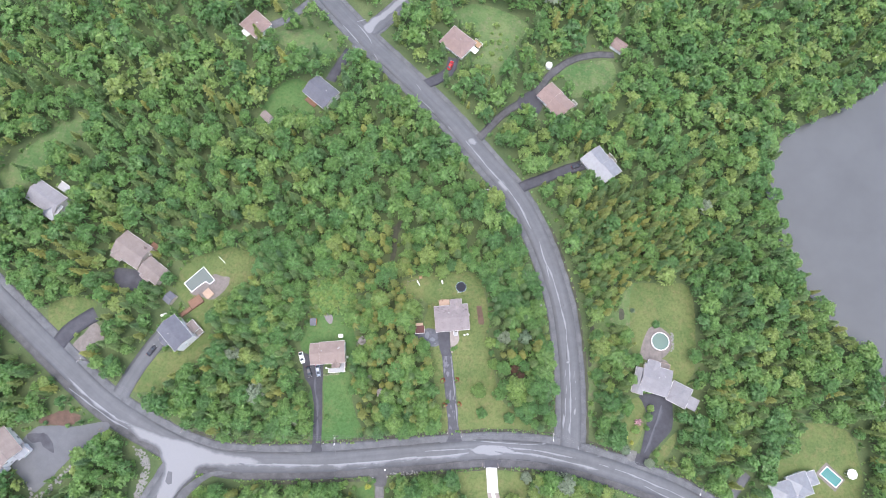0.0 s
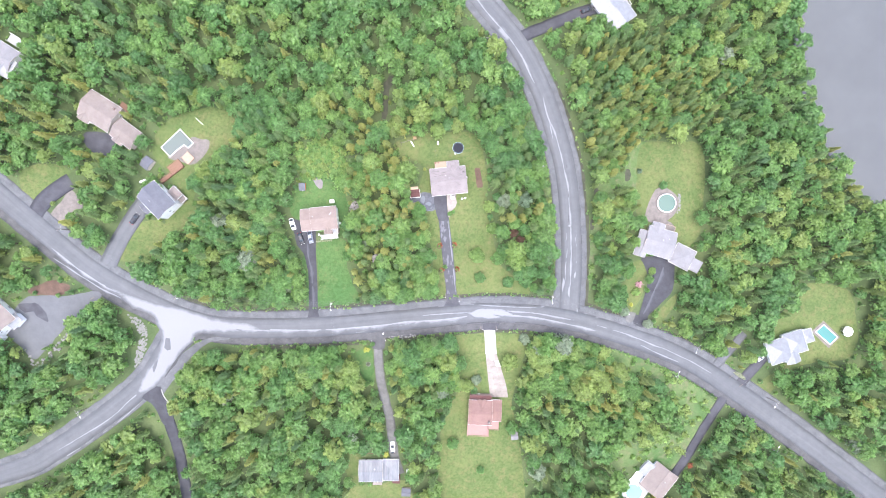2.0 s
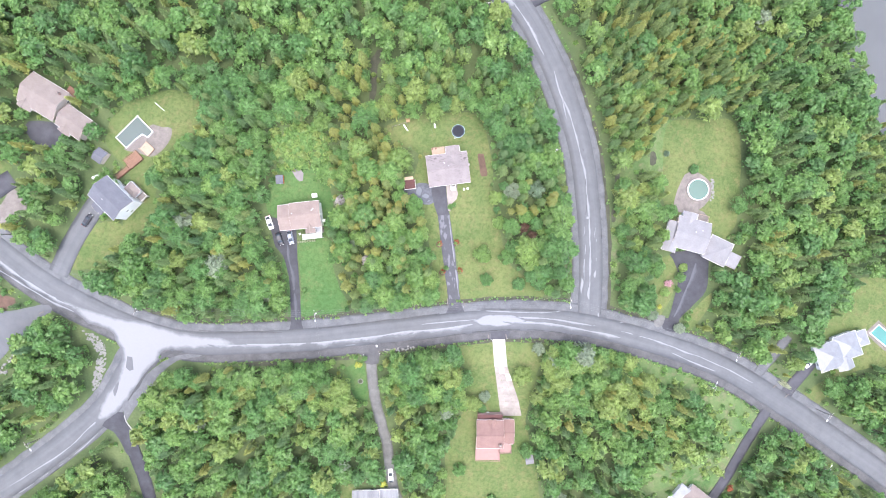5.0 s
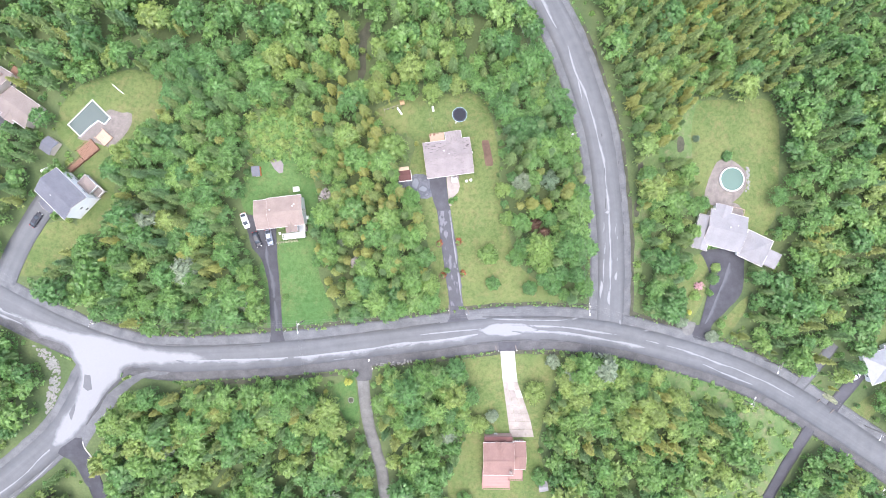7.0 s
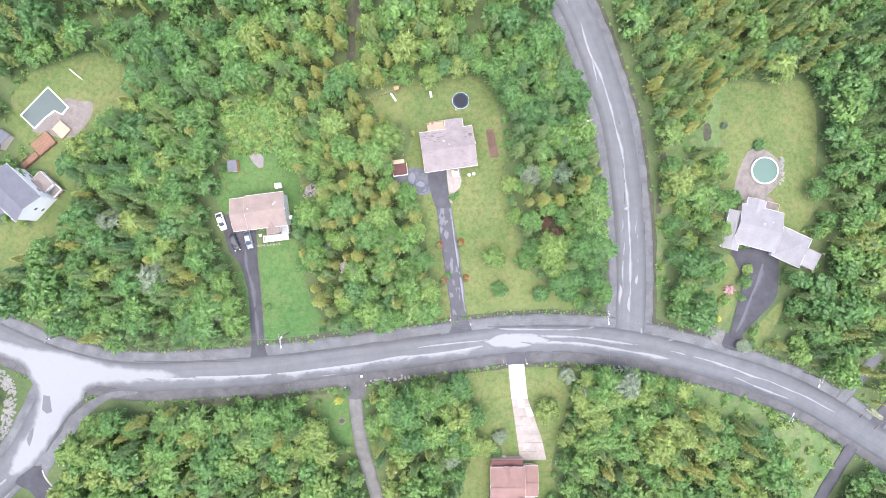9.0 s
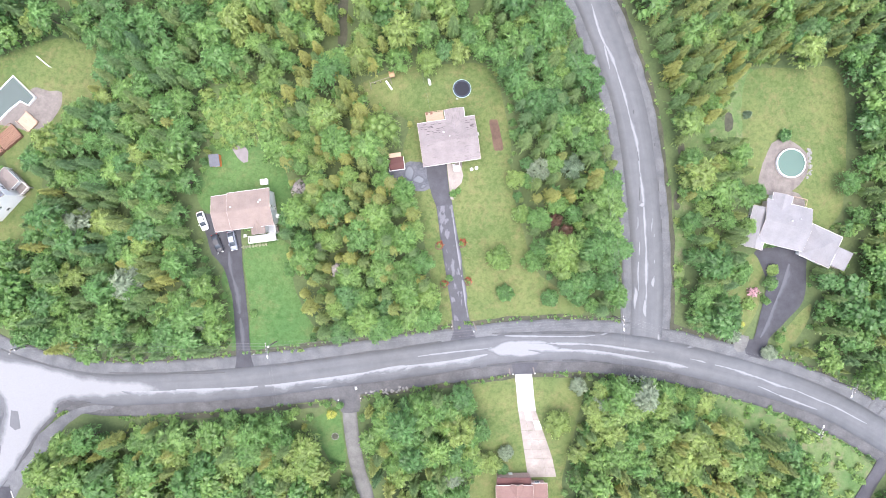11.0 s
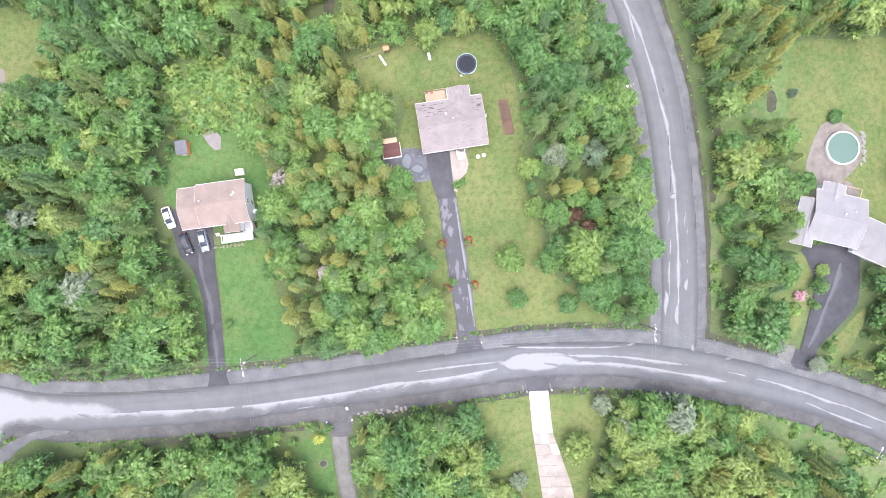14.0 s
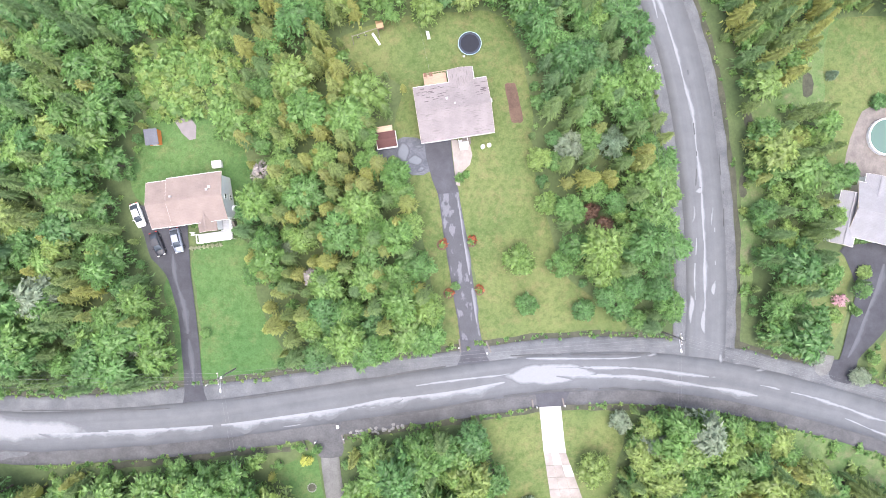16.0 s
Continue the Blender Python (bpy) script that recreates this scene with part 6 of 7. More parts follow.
POLES = [(-137, 2.0, -40, False), (-96, -21.5, -22, False), (-40.1, -21.7, 6, True), (41.9, -16.6, 5, True), (99.4, -34, -22, True), (133, -55, -34, True)]
for x, y, a, lamp in POLES:
    pole(x, y, a, lamp)
UP = [(36.6, 31.7, 60, False), (14, 78, 30, False)]
for x, y, a, lamp in UP:
    pole(x, y, a + 60, lamp)
pole(92.8, -46.2, 160, True, 7)
pole(-134.8, -66.6, 35, True, 7)
pole(135.6, -75.6, 150, True, 7)


def cable(a, b, sag=0.8):
    c = bpy.data.curves.new("cable", "CURVE")
    c.dimensions, c.bevel_depth, c.bevel_resolution = "3D", 0.010, 1
    s = c.splines.new("POLY")
    s.points.add(11)
    for k in range(12):
        t = k / 11
        q = [a[i] + (b[i] - a[i]) * t for i in range(3)]
        q[2] -= 4 * sag * t * (1 - t)
        s.points[k].co = (*q, 1)
    c.materials.append(M_CABLE)
    return new("cable", c)


line_thing = tagged(new("power_line"), "thin sagging overhead cables along the road", "power line")


def string(rows, offsets, h=8.9):
    for (x0, y0, *_), (x1, y1, *_) in zip(rows, rows[1:]):
        dx, dy = x1 - x0, y1 - y0
        n = math.hypot(dx, dy)
        for o in offsets:
            a = (x0 - dy / n * o, y0 + dx / n * o, float(land(x0, y0)) + h - (1.6 if o == 0 else 0))
            b = (x1 - dy / n * o, y1 + dx / n * o, float(land(x1, y1)) + h - (1.6 if o == 0 else 0))
            cable(a, b, n * 0.011).parent = line_thing


string(POLES, (-0.95, -0.35, 0.0, 0.35, 0.95))
string([(41.9, -16.6), (36.6, 31.7), (14, 78)], (-0.5, 0.0, 0.5))
string([(41.9, -16.6), (44, -60)], (-0.3, 0.3), 8.0)
string([(-40.1, -21.7), (-36, -62)], (-0.3, 0.3), 8.0)
string([(-2.2, 30), (-6, 48)], (0.0,), 5.5)

# ---- loose stones ----
stone_rng = random.Random(5)


def stone_mesh(seed):
    bm = bmesh.new()
    bmesh.ops.create_icosphere(bm, subdivisions=1, radius=1.0)
    for v in bm.verts:
        v.co *= 0.75 + 0.5 * abs(noise.noise(v.co * 1.7 + Vector((seed * 5.0, 0, 0))))
        v.co.z *= 0.6
    me = bpy.data.meshes.new("stone")
    bm.to_mesh(me)
    bm.free()
    me.materials.append(M_ROCK)
    return me


STONES = [stone_mesh(k) for k in range(5)]


def stones(name, label, outline, count, lo, hi):
    outline = np.array(outline, float)
    CLEAR.append(outline)
    c = outline.mean(0)
    heap = thing(name, c[0], c[1], 0, label, "stones", kind="structure")
    put = 0
    a, b = outline.min(0), outline.max(0)
    while put < count:
        x, y = stone_rng.uniform(a[0], b[0]), stone_rng.uniform(a[1], b[1])
        if not inside(np.array([x]), np.array([y]), outline)[0]:
            continue
        s = stone_rng.uniform(lo, hi)
        ob = new("stone", STONES[put % 5])
        ob.parent = heap
        ob.matrix_local = pose(x - c[0], y - c[1], float(land(x, y)) - heap.location.z + s * 0.2, 0, 0, stone_rng.uniform(0, 360)) @ Matrix.Diagonal((s, s * stone_rng.uniform(0.7, 1.2), s, 1))
        put += 1


LINES.append((spline([(-116, -30.5), (-112, -36), (-113, -42), (-115, -48)]), 3.4))
stones("stone_bank", "bank of loose grey stones beside the road fork", [(-118.0, -29.1), (-113.9, -30.2), (-110.9, -33.1), (-110.3, -36.7), (-111.2, -41.9), (-113.5, -47.8), (-115.6, -49.6), (-115.4, -45.6), (-113.8, -41.1), (-113.3, -37.5), (-114.3, -33.8), (-117.5, -31.5)], 230, 0.25, 0.6)
stones("stone_edging", "row of grey stones along a yard's edge", [(-155, -46), (-153, -49.5), (-147, -44.5), (-139, -35), (-137.5, -36.5), (-146, -46.5), (-152.5, -52), (-157, -48)], 70, 0.3, 0.7)
stones("stone_edging", "pale stones round a pool terrace", [(91.5, 25.5), (92.6, 24), (92.8, 20), (91.8, 16.5), (91.3, 18), (91.8, 22)], 34, 0.25, 0.5)
stones("stone_edging", "stones lining a ditch beside the road", [(-19, -34.5), (-9, -33), (-8.6, -34), (-18.5, -36)], 60, 0.2, 0.5)


# ---- trees ----
def kites(centre, normal, size, rng, long=1.0, along=None, slim=0.52):
    """One pointed leaf clump a point, three corners each; along: the way that the tips point."""
    n = normal / (np.linalg.norm(normal, axis=1)[:, None] + 1e-9)
    u = rng.normal(size=n.shape) if along is None else along
    u = u - n * np.sum(u * n, axis=1)[:, None]
    u /= np.linalg.norm(u, axis=1)[:, None] + 1e-9
    v = np.cross(n, u)
    s = (size * rng.uniform(0.6, 1.35, len(n)))[:, None]
    return np.stack([centre - u * s * 0.55 * long - v * s * slim, centre + u * s * 0.95 * long - n * s * 0.22, centre - u * s * 0.55 * long + v * s * slim], 1)


LUMP_V = np.array([(1, 0, 0), (0, 1, 0), (-1, 0, 0), (0, -1, 0), (0, 0, 1), (0, 0, -1.0)])
LUMP_F = [[0, 1, 4], [1, 2, 4], [2, 3, 4], [3, 0, 4], [1, 0, 5], [2, 1, 5], [3, 2, 5], [0, 3, 5]]


def broadleaf(seed, r, ht, count, leaf):
    """A domed crown of many small sprays, whose leaf clumps point outwards: leaf clumps (n, 3, 3) with a brightness each, and lumps inside that close it."""
    rng = np.random.default_rng(seed)
    k = int(rng.integers(15, 22)) if count > 300 else 11
    i = np.arange(k)
    ang = i * 2.39996 + rng.uniform(0, math.tau) + rng.normal(0, 0.25, k)
    rad = r * 0.82 * np.sqrt((i + 0.4) / k) * rng.uniform(0.85, 1.12, k)
    lobes = np.stack([rad * np.cos(ang), rad * np.sin(ang), ht * (0.88 - 0.40 * (rad / r) ** 2.0 + rng.normal(0, 0.035, k))], 1)
    size = r * rng.uniform(0.22, 0.36, k)
    skirt = rng.random(count) < 0.16
    which = rng.choice(k, count, p=size ** 2 / np.sum(size ** 2))
    d = rng.normal(size=(count, 3))
    d[:, 2] = np.abs(d[:, 2]) * 1.1 - 0.2
    d /= np.linalg.norm(d, axis=1)[:, None]
    depth = rng.uniform(0.62, 1.22, count)
    pos = lobes[which] + d * (size[which] * depth)[:, None] * np.array([1, 1, 0.8])
    # lower boughs fill the sides
    low_a = rng.uniform(0, math.tau, count)
    low_r = r * rng.uniform(0.55, 0.98, count)
    low = np.stack([low_r * np.cos(low_a), low_r * np.sin(low_a), ht * rng.uniform(0.26, 0.52, count)], 1)
    pos = np.where(skirt[:, None], low, pos)
    out = pos * np.array([1, 1, 0])
    out = out / (np.linalg.norm(out, axis=1)[:, None] + 0.3) + 0.7 * d * np.array([1, 1, 0]) + 0.45 * rng.normal(size=d.shape)
    q = kites(pos, 0.55 * d + 0.42 * rng.normal(size=d.shape) + np.array([0, 0, 0.75]), np.full(count, leaf), rng, 1.15 if leaf < 0.4 else 0.9, out, 0.46 if leaf < 0.4 else 0.6)
    speck = np.clip(0.56 + 0.2 * rng.normal(size=k)[which] + 0.27 * rng.normal(size=count), 0, 1)
    core_v, core_f = [], []
    cored = k if count > 300 else 8 if count > 100 else 3
    for c, w in list(zip(lobes, size * (0.95 if cored > 7 else 1.45)))[:cored]:
        core_f += [[j + len(core_v) * 6 for j in f] for f in LUMP_F]
        core_v.append(c + LUMP_V * w * np.array([1.0, 1.0, 0.75]))
    return q, speck, np.concatenate(core_v), np.array(core_f)


def conifer(seed, r, ht, count, leaf):
    """Whorls of drooping feathered boughs round a stem, narrowing to a tip."""
    rng = np.random.default_rng(seed)
    z = np.sort(ht * (0.16 + 0.84 * rng.uniform(0, 1, count) ** 0.62))
    whorl = np.round(z / ht * 12) / 12
    reach = r * np.clip(1.05 - whorl, 0.05, 1) ** 0.8
    spokes = int(rng.integers(6, 9))
    spoke = np.floor(rng.uniform(0, spokes, count))
    a = (spoke + whorl * 37 % 1) * math.tau / spokes + rng.normal(0, 0.05, count)
    reach = reach * (0.78 + 0.34 * np.abs(np.sin(spoke * 5.1 + whorl * 91 + seed)))
    out = rng.uniform(0.12, 1.0, count) ** 0.62 * reach
    side = rng.normal(0, 0.13, count) * (0.35 + out)
    pos = np.stack([out * np.cos(a) - side * np.sin(a), out * np.sin(a) + side * np.cos(a), whorl * ht - 0.34 * out + rng.normal(0, 0.07, count)], 1)
    nrm = np.stack([0.32 * np.cos(a), 0.32 * np.sin(a), np.full(count, 0.95)], 1) + 0.28 * rng.normal(size=(count, 3))
    way = np.stack([np.cos(a) - 2.2 * side * np.sin(a), np.sin(a) + 2.2 * side * np.cos(a), np.full(count, -0.25)], 1) + 0.25 * rng.normal(size=(count, 3))
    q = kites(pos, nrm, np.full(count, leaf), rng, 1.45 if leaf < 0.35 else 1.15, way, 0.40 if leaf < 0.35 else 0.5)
    # clumps get paler from the stem out to the bough ends, plus random variation
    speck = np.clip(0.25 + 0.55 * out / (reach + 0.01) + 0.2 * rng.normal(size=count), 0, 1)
    m = 7
    ring_a = np.arange(m) / m * math.tau
    cv = np.concatenate([np.stack([0.55 * r * np.cos(ring_a), 0.55 * r * np.sin(ring_a), np.full(m, ht * 0.22)], 1), [[0, 0, ht * 0.93]]])
    cf = np.array([[i, (i + 1) % m, m] for i in range(m)])
    return q, speck, cv, cf


def trunk_rows(r, ht, n=6):
    a = np.arange(n) / n * math.tau
    rows = []
    for z, k in ((-0.6, 1.3), (0.3, 1.0), (ht * 0.5, 0.6), (ht * 0.8, 0.2)):
        rows.append(np.stack([r * k * np.cos(a), r * k * np.sin(a), np.full(n, z)], 1))
    v = np.concatenate(rows)
    f = np.array([[i * n + j, i * n + (j + 1) % n, (i + 1) * n + (j + 1) % n, (i + 1) * n + j] for i in range(3) for j in range(n)])
    return v, f


def mesh_of(name, verts, faces4, faces3, mats, face_mat, tone, speck):
    """A mesh out of arrays, quads first and then triangles, with tone and speck on its faces."""
    me = bpy.data.meshes.new(name)
    n4, n3 = len(faces4), len(faces3)
    me.vertices.add(len(verts))
    me.vertices.foreach_set("co", np.ascontiguousarray(verts, dtype=np.float32).ravel())
    loops = np.concatenate([np.asarray(faces4, np.int32).ravel(), np.asarray(faces3, np.int32).ravel()])
    me.loops.add(len(loops))
    me.loops.foreach_set("vertex_index", loops.astype(np.int32))
    me.polygons.add(n4 + n3)
    me.polygons.foreach_set("loop_start", np.concatenate([np.arange(n4) * 4, n4 * 4 + np.arange(n3) * 3]).astype(np.int32))
    for m in mats:
        me.materials.append(m)
    me.polygons.foreach_set("material_index", np.asarray(face_mat, np.int32))
    for key, val in (("tone", tone), ("speck", speck)):
        at = me.attributes.new(key, "FLOAT", "FACE")
        at.data.foreach_set("value", np.asarray(val, np.float32))
    me.update(calc_edges=True)
    return me


def crown_arrays(kind, seed, r, ht, count, leaf):
    return (conifer if kind == "conifer" else broadleaf)(seed, r, ht, count, leaf)


def tree_thing(kind, seed, r, ht, count, leaf, tone, name, label, category, mat=None, group=""):
    """A tree of its own: trunk with limbs, and crown."""
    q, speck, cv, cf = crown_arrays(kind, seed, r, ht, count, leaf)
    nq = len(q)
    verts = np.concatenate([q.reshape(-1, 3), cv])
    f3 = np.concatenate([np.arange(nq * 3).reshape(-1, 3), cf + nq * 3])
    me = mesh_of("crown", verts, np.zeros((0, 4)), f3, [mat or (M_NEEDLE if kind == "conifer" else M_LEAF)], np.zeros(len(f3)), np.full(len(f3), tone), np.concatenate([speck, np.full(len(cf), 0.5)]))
    root = new(name)
    tagged(root, label, category, group)
    crown = new("crown", me)
    crown.parent = root
    bm = bmesh.new()
    t = max(0.08, 0.045 * r + 0.03)
    rod(bm, (0, 0, -0.6), (0, 0, ht * 0.45), t * 1.2, t * 0.8, 7)
    rod(bm, (0, 0, ht * 0.45), (0, 0, ht * 0.82), t * 0.8, t * 0.25, 6)
    if kind != "conifer":
        for k in range(4):
            a = math.tau * k / 4 + seed
            rod(bm, (0, 0, ht * (0.3 + 0.06 * k)), (0.5 * r * math.cos(a), 0.5 * r * math.sin(a), ht * 0.62), t * 0.5, t * 0.2, 5)
    part("trunk", bm, M_BARK, root)
    return root


# where the forest stands
CELL = 1.0
mx, my = np.meshgrid(np.arange(-262, 262, CELL), np.arange(-150, 240, CELL))
free = np.full(mx.shape, 99.0)


def keep_off(d, lo, hi, slack):
    j0, j1 = max(0, int((lo[1] - slack + 150) / CELL)), int((hi[1] + slack + 150) / CELL) + 1
    i0, i1 = max(0, int((lo[0] - slack + 262) / CELL)), int((hi[0] + slack + 262) / CELL) + 1
    sl = (slice(j0, max(j0, j1)), slice(i0, max(i0, i1)))
    if free[sl].size:
        free[sl] = np.minimum(free[sl], d(mx[sl], my[sl]))


for poly in CLEAR:
    keep_off(lambda a, b: away(a, b, poly, True) * np.where(inside(a, b, poly), -1, 1), poly.min(0), poly.max(0), 5)
for ln, half in LINES:
    keep_off(lambda a, b: away(a, b, ln) - half, ln.min(0), ln.max(0), 10)
for ob in [o for o in scene.objects if o.get("category") in ("house", "shed", "deck", "pool", "gazebo", "tank", "car", "trampoline", "swing set")]:
    pts = [ob.matrix_basis @ Vector(c) for ch in ob.children for c in ch.bound_box]
    for ch in ob.children:
        bb = [ob.matrix_basis @ (ch.matrix_basis @ Vector(c)) for c in ch.bound_box]
        xs, ys = np.array([c.x for c in bb]), np.array([c.y for c in bb])
        c0 = np.array([xs.mean(), ys.mean()])
        hull = np.array([(bb[i].x, bb[i].y) for i in (0, 4, 7, 3)])
        keep_off(lambda a, b: away(a, b, hull, True) * np.where(inside(a, b, hull), -1, 1) - 0.9, hull.min(0), hull.max(0), 5)

# garden trees that stand free
GARDEN_NORTH = [
    ("broadleaf", -14.6, 27.6, 4.8, 8.5, 0.60), ("broadleaf", 13.3, -2.0, 3.2, 4.4, 0.62), ("broadleaf", 14.9, -10.5, 2.2, 2.8, 0.30), ("broadleaf", 21.5, -2.9, 2.7, 4.0, 0.34),
    ("broadleaf", 29, -3.6, 3.8, 6.0, 0.62), ("broadleaf", 18.6, 8.4, 2.2, 3.6, 0.62), ("broadleaf", 25.9, -11.8, 2.2, 3.0, 0.1), ("broadleaf", 32.5, -11.1, 3.0, 4.6, 0.15),
    ("broadleaf", 17.4, 16.7, 2.4, 4.0, 0.64), ("broadleaf", -10, 44.6, 3.4, 5.5, 0.5), ("broadleaf", -3, 44.0, 3.2, 5.5, 0.56), ("broadleaf", 3.8, 46.6, 3.0, 5, 0.72),
    ("broadleaf", 22.6, 18.5, 2.9, 6, 0.95), ("broadleaf", 30.6, 19.3, 3.0, 6, 0.9), ("broadleaf", -28.5, 1.0, 1.6, 4, 0.9),
]
GARDEN_SOUTH = [
    ("broadleaf", 27.9, -42.6, 3.4, 5.0, 0.63), ("broadleaf", 33.4, -50, 3.0, 5.0, 0.65), ("broadleaf", 15.2, -50.2, 1.9, 2.4, 0.98), ("broadleaf", 11.5, -52.5, 2.8, 4.2, 0.62),
    ("broadleaf", 14.6, -54.6, 1.4, 1.6, 0.1), ("broadleaf", 30, -69, 2.6, 4.0, 0.3), ("broadleaf", 7, -76, 2.4, 3.6, 0.3), ("broadleaf", 18.5, -87, 1.6, 2.2, 0.3),
    ("broadleaf", 33, -33.5, 2.2, 3.2, 0.95),
]
GARDEN_OUTER = [
    ("broadleaf", 71.5, -21.5, 2.2, 3.2, 0.9), ("broadleaf", 82.2, -5.6, 1.5, 1.6, 0.55), ("broadleaf", 76, -14, 1.6, 1.6, 0.6), ("broadleaf", -107, 19, 3.6, 6.0, 0.4),
    ("broadleaf", 67, 20, 2.9, 4.8, 0.64), ("broadleaf", 63.5, 10, 2.4, 3.6, 0.62), ("broadleaf", 65, 2, 2.4, 4.2, 0.66), ("conifer", 75.5, 33, 1.3, 2.4, 0.9),
    ("broadleaf", 100, 16, 3.0, 6, 0.3), ("broadleaf", 136.4, -46.3, 4.2, 7.0, 0.3), ("broadleaf", -104, 12, 1.2, 1.2, 0.6), ("broadleaf", 85, 27.8, 1.6, 1.8, 0.1), ("broadleaf", 81.5, -26.4, 2.0, 2.4, 0.9),
]
YARD = GARDEN_NORTH + GARDEN_SOUTH + GARDEN_OUTER
DEAD = [(-32.8, 14.4, 2.2), (-24.5, -4.6, 1.9), (25.6, 6.6, 2.0)]
BRONZE = [(27.2, 6.9, 1.7), (29.8, 4.0, 1.9)]
for x, y, r in [(t[1], t[2], t[3]) for t in YARD] + DEAD + [(x, y, r * 1.5) for x, y, r in BRONZE]:
    keep_off(lambda a, b: np.hypot(a - x, b - y) - r * 0.8, (x - r, y - r), (x + r, y + r), 5)

# conifer stands and broadleaf woods, as (x, y, reach, share of conifers)
STANDS = [(-24, 18, 20, 0.92), (-22, 42, 18, 0.8), (-27, 2, 14, 0.75), (78, 66, 30, 0.95), (62, 48, 16, 0.8), (-60, -65, 26, 0.45), (55, -70, 22, 0.5), (-60, 8, 14, 0.45), (-78, 14, 16, 0.7), (-70, -8, 12, 0.55), (28, 25, 12, 0.6), (-120, 90, 40, 0.55), (120, 0, 30, 0.55), (130, -90, 40, 0.6), (-40, 70, 20, 0.25), (-20, 100, 30, 0.15), (62, -5, 12, 0.6), (-80, -15, 12, 0.4), (20, -50, 8, 0.3), (110, 120, 40, 0.1), (-10, -60, 12, 0.35)]


def conifer_share(x, y):
    w = s = 0.25
    s *= 0.3
    for cx, cy, reach, share in STANDS:
        k = math.exp(-((x - cx) ** 2 + (y - cy) ** 2) / (2 * (0.6 * reach) ** 2))
        w += k
        s += k * share
    return s / w


def room(x, y):
    i, j = int((x + 262) / CELL), int((y + 150) / CELL)
    return free[j, i] if 0 <= j < free.shape[0] and 0 <= i < free.shape[1] else -1


VAR = {}
for kind in ("broadleaf", "conifer"):
    for lod, (nb, leaf) in enumerate(((740, 0.33), (340, 0.45), (150, 0.66)) if kind == "broadleaf" else ((600, 0.29), (280, 0.38), (120, 0.56))):
        VAR[kind, lod] = [crown_arrays(kind, 100 * lod + s, 2.6 if kind == "broadleaf" else 1.9, 7.5 if kind == "broadleaf" else 9.6, nb, leaf) for s in range(9)]

tree_rng = random.Random(11)
# stands of young yellow-green growth, as (x, y, reach, shift of tone)
SUNNY = [(-21, 14, 12, 0.50), (62, -44, 15, 0.38), (30, 8, 10, 0.22), (-18, 36, 12, 0.2), (75, 60, 22, 0.2)]
spots = []


def scatter(x0, x1, y0, y1, step, skip=None, slim=False):
    y = y0
    row = 0
    while y < y1:
        x = x0 + (row % 2) * step / 2
        while x < x1:
            px, py = x + tree_rng.uniform(-0.42, 0.42) * step, y + tree_rng.uniform(-0.42, 0.42) * step
            x += step
            if skip and skip(px, py):
                continue
            clear = room(px, py)
            con = slim or tree_rng.random() < conifer_share(px, py)
            if con:
                r = tree_rng.uniform(1.3, 1.9) if slim else tree_rng.uniform(1.6, 2.6)
            else:
                r = tree_rng.choice((tree_rng.uniform(2.1, 3.1), tree_rng.uniform(2.6, 4.2)))
            if clear < r * 0.38:
                if clear < -0.3:
                    continue
                r = max(0.9, clear * 2.4)
            n = sum(b * math.exp(-((px - bx) ** 2 + (py - by) ** 2) / (2 * reach ** 2)) for bx, by, reach, b in SUNNY)
            n += noise.noise(Vector((px * 0.03, py * 0.03, 2.0))) * 0.35 + noise.noise(Vector((px * 0.11, py * 0.11, 8.0))) * 0.25
            spots.append((px, py, con, r, n))
        y += step * 0.87
        row += 1


NEAR = (-91, 91, -52, 55)
MID = (-178, 178, -108, 112)


def within(x, y, b):
    return b[0] <= x <= b[1] and b[2] <= y <= b[3]


scatter(*NEAR, 3.45)
scatter(*NEAR, 4.3, lambda x, y: conifer_share(x, y) < 0.72, True)
n_near = len(spots)
scatter(*MID, 4.4, lambda x, y: within(x, y, NEAR))
scatter(50, 112, 30, 100, 3.3, lambda x, y: within(x, y, NEAR) or conifer_share(x, y) < 0.66, True)
n_mid = len(spots)
scatter(-250, 250, -140, 222, 5.4, lambda x, y: within(x, y, MID))

# single trees of the plots between the two drives and the side street
single = [i for i in range(n_near) if -36 <= spots[i][0] <= 44 and -24 <= spots[i][1] <= 52][:290]
PROTO = {}
for kind in ("broadleaf", "conifer"):
    for s in range(12):
        tone = (0.06 + 0.07 * s) if kind == "broadleaf" else (0.08 + 0.065 * s)
        lab = ("broadleaf tree with dense green crown in the woods", "conifer with olive-green needles in the woods")[kind == "conifer"]
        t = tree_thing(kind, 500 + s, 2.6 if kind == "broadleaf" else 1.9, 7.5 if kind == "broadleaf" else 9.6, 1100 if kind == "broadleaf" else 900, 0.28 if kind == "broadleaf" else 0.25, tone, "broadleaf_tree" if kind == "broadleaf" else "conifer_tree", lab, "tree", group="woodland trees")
        PROTO[kind, s] = [t, False]


def tone_of(con, n, rnd):
    if con:
        return min(0.74, max(0.0, 0.42 + 0.65 * n + rnd.gauss(0, 0.15)))
    t = 0.31 + 0.6 * n + rnd.gauss(0, 0.16)
    if rnd.random() < 0.005:
        return rnd.uniform(0.84, 0.97)
    return min(0.60, max(0.0, t))


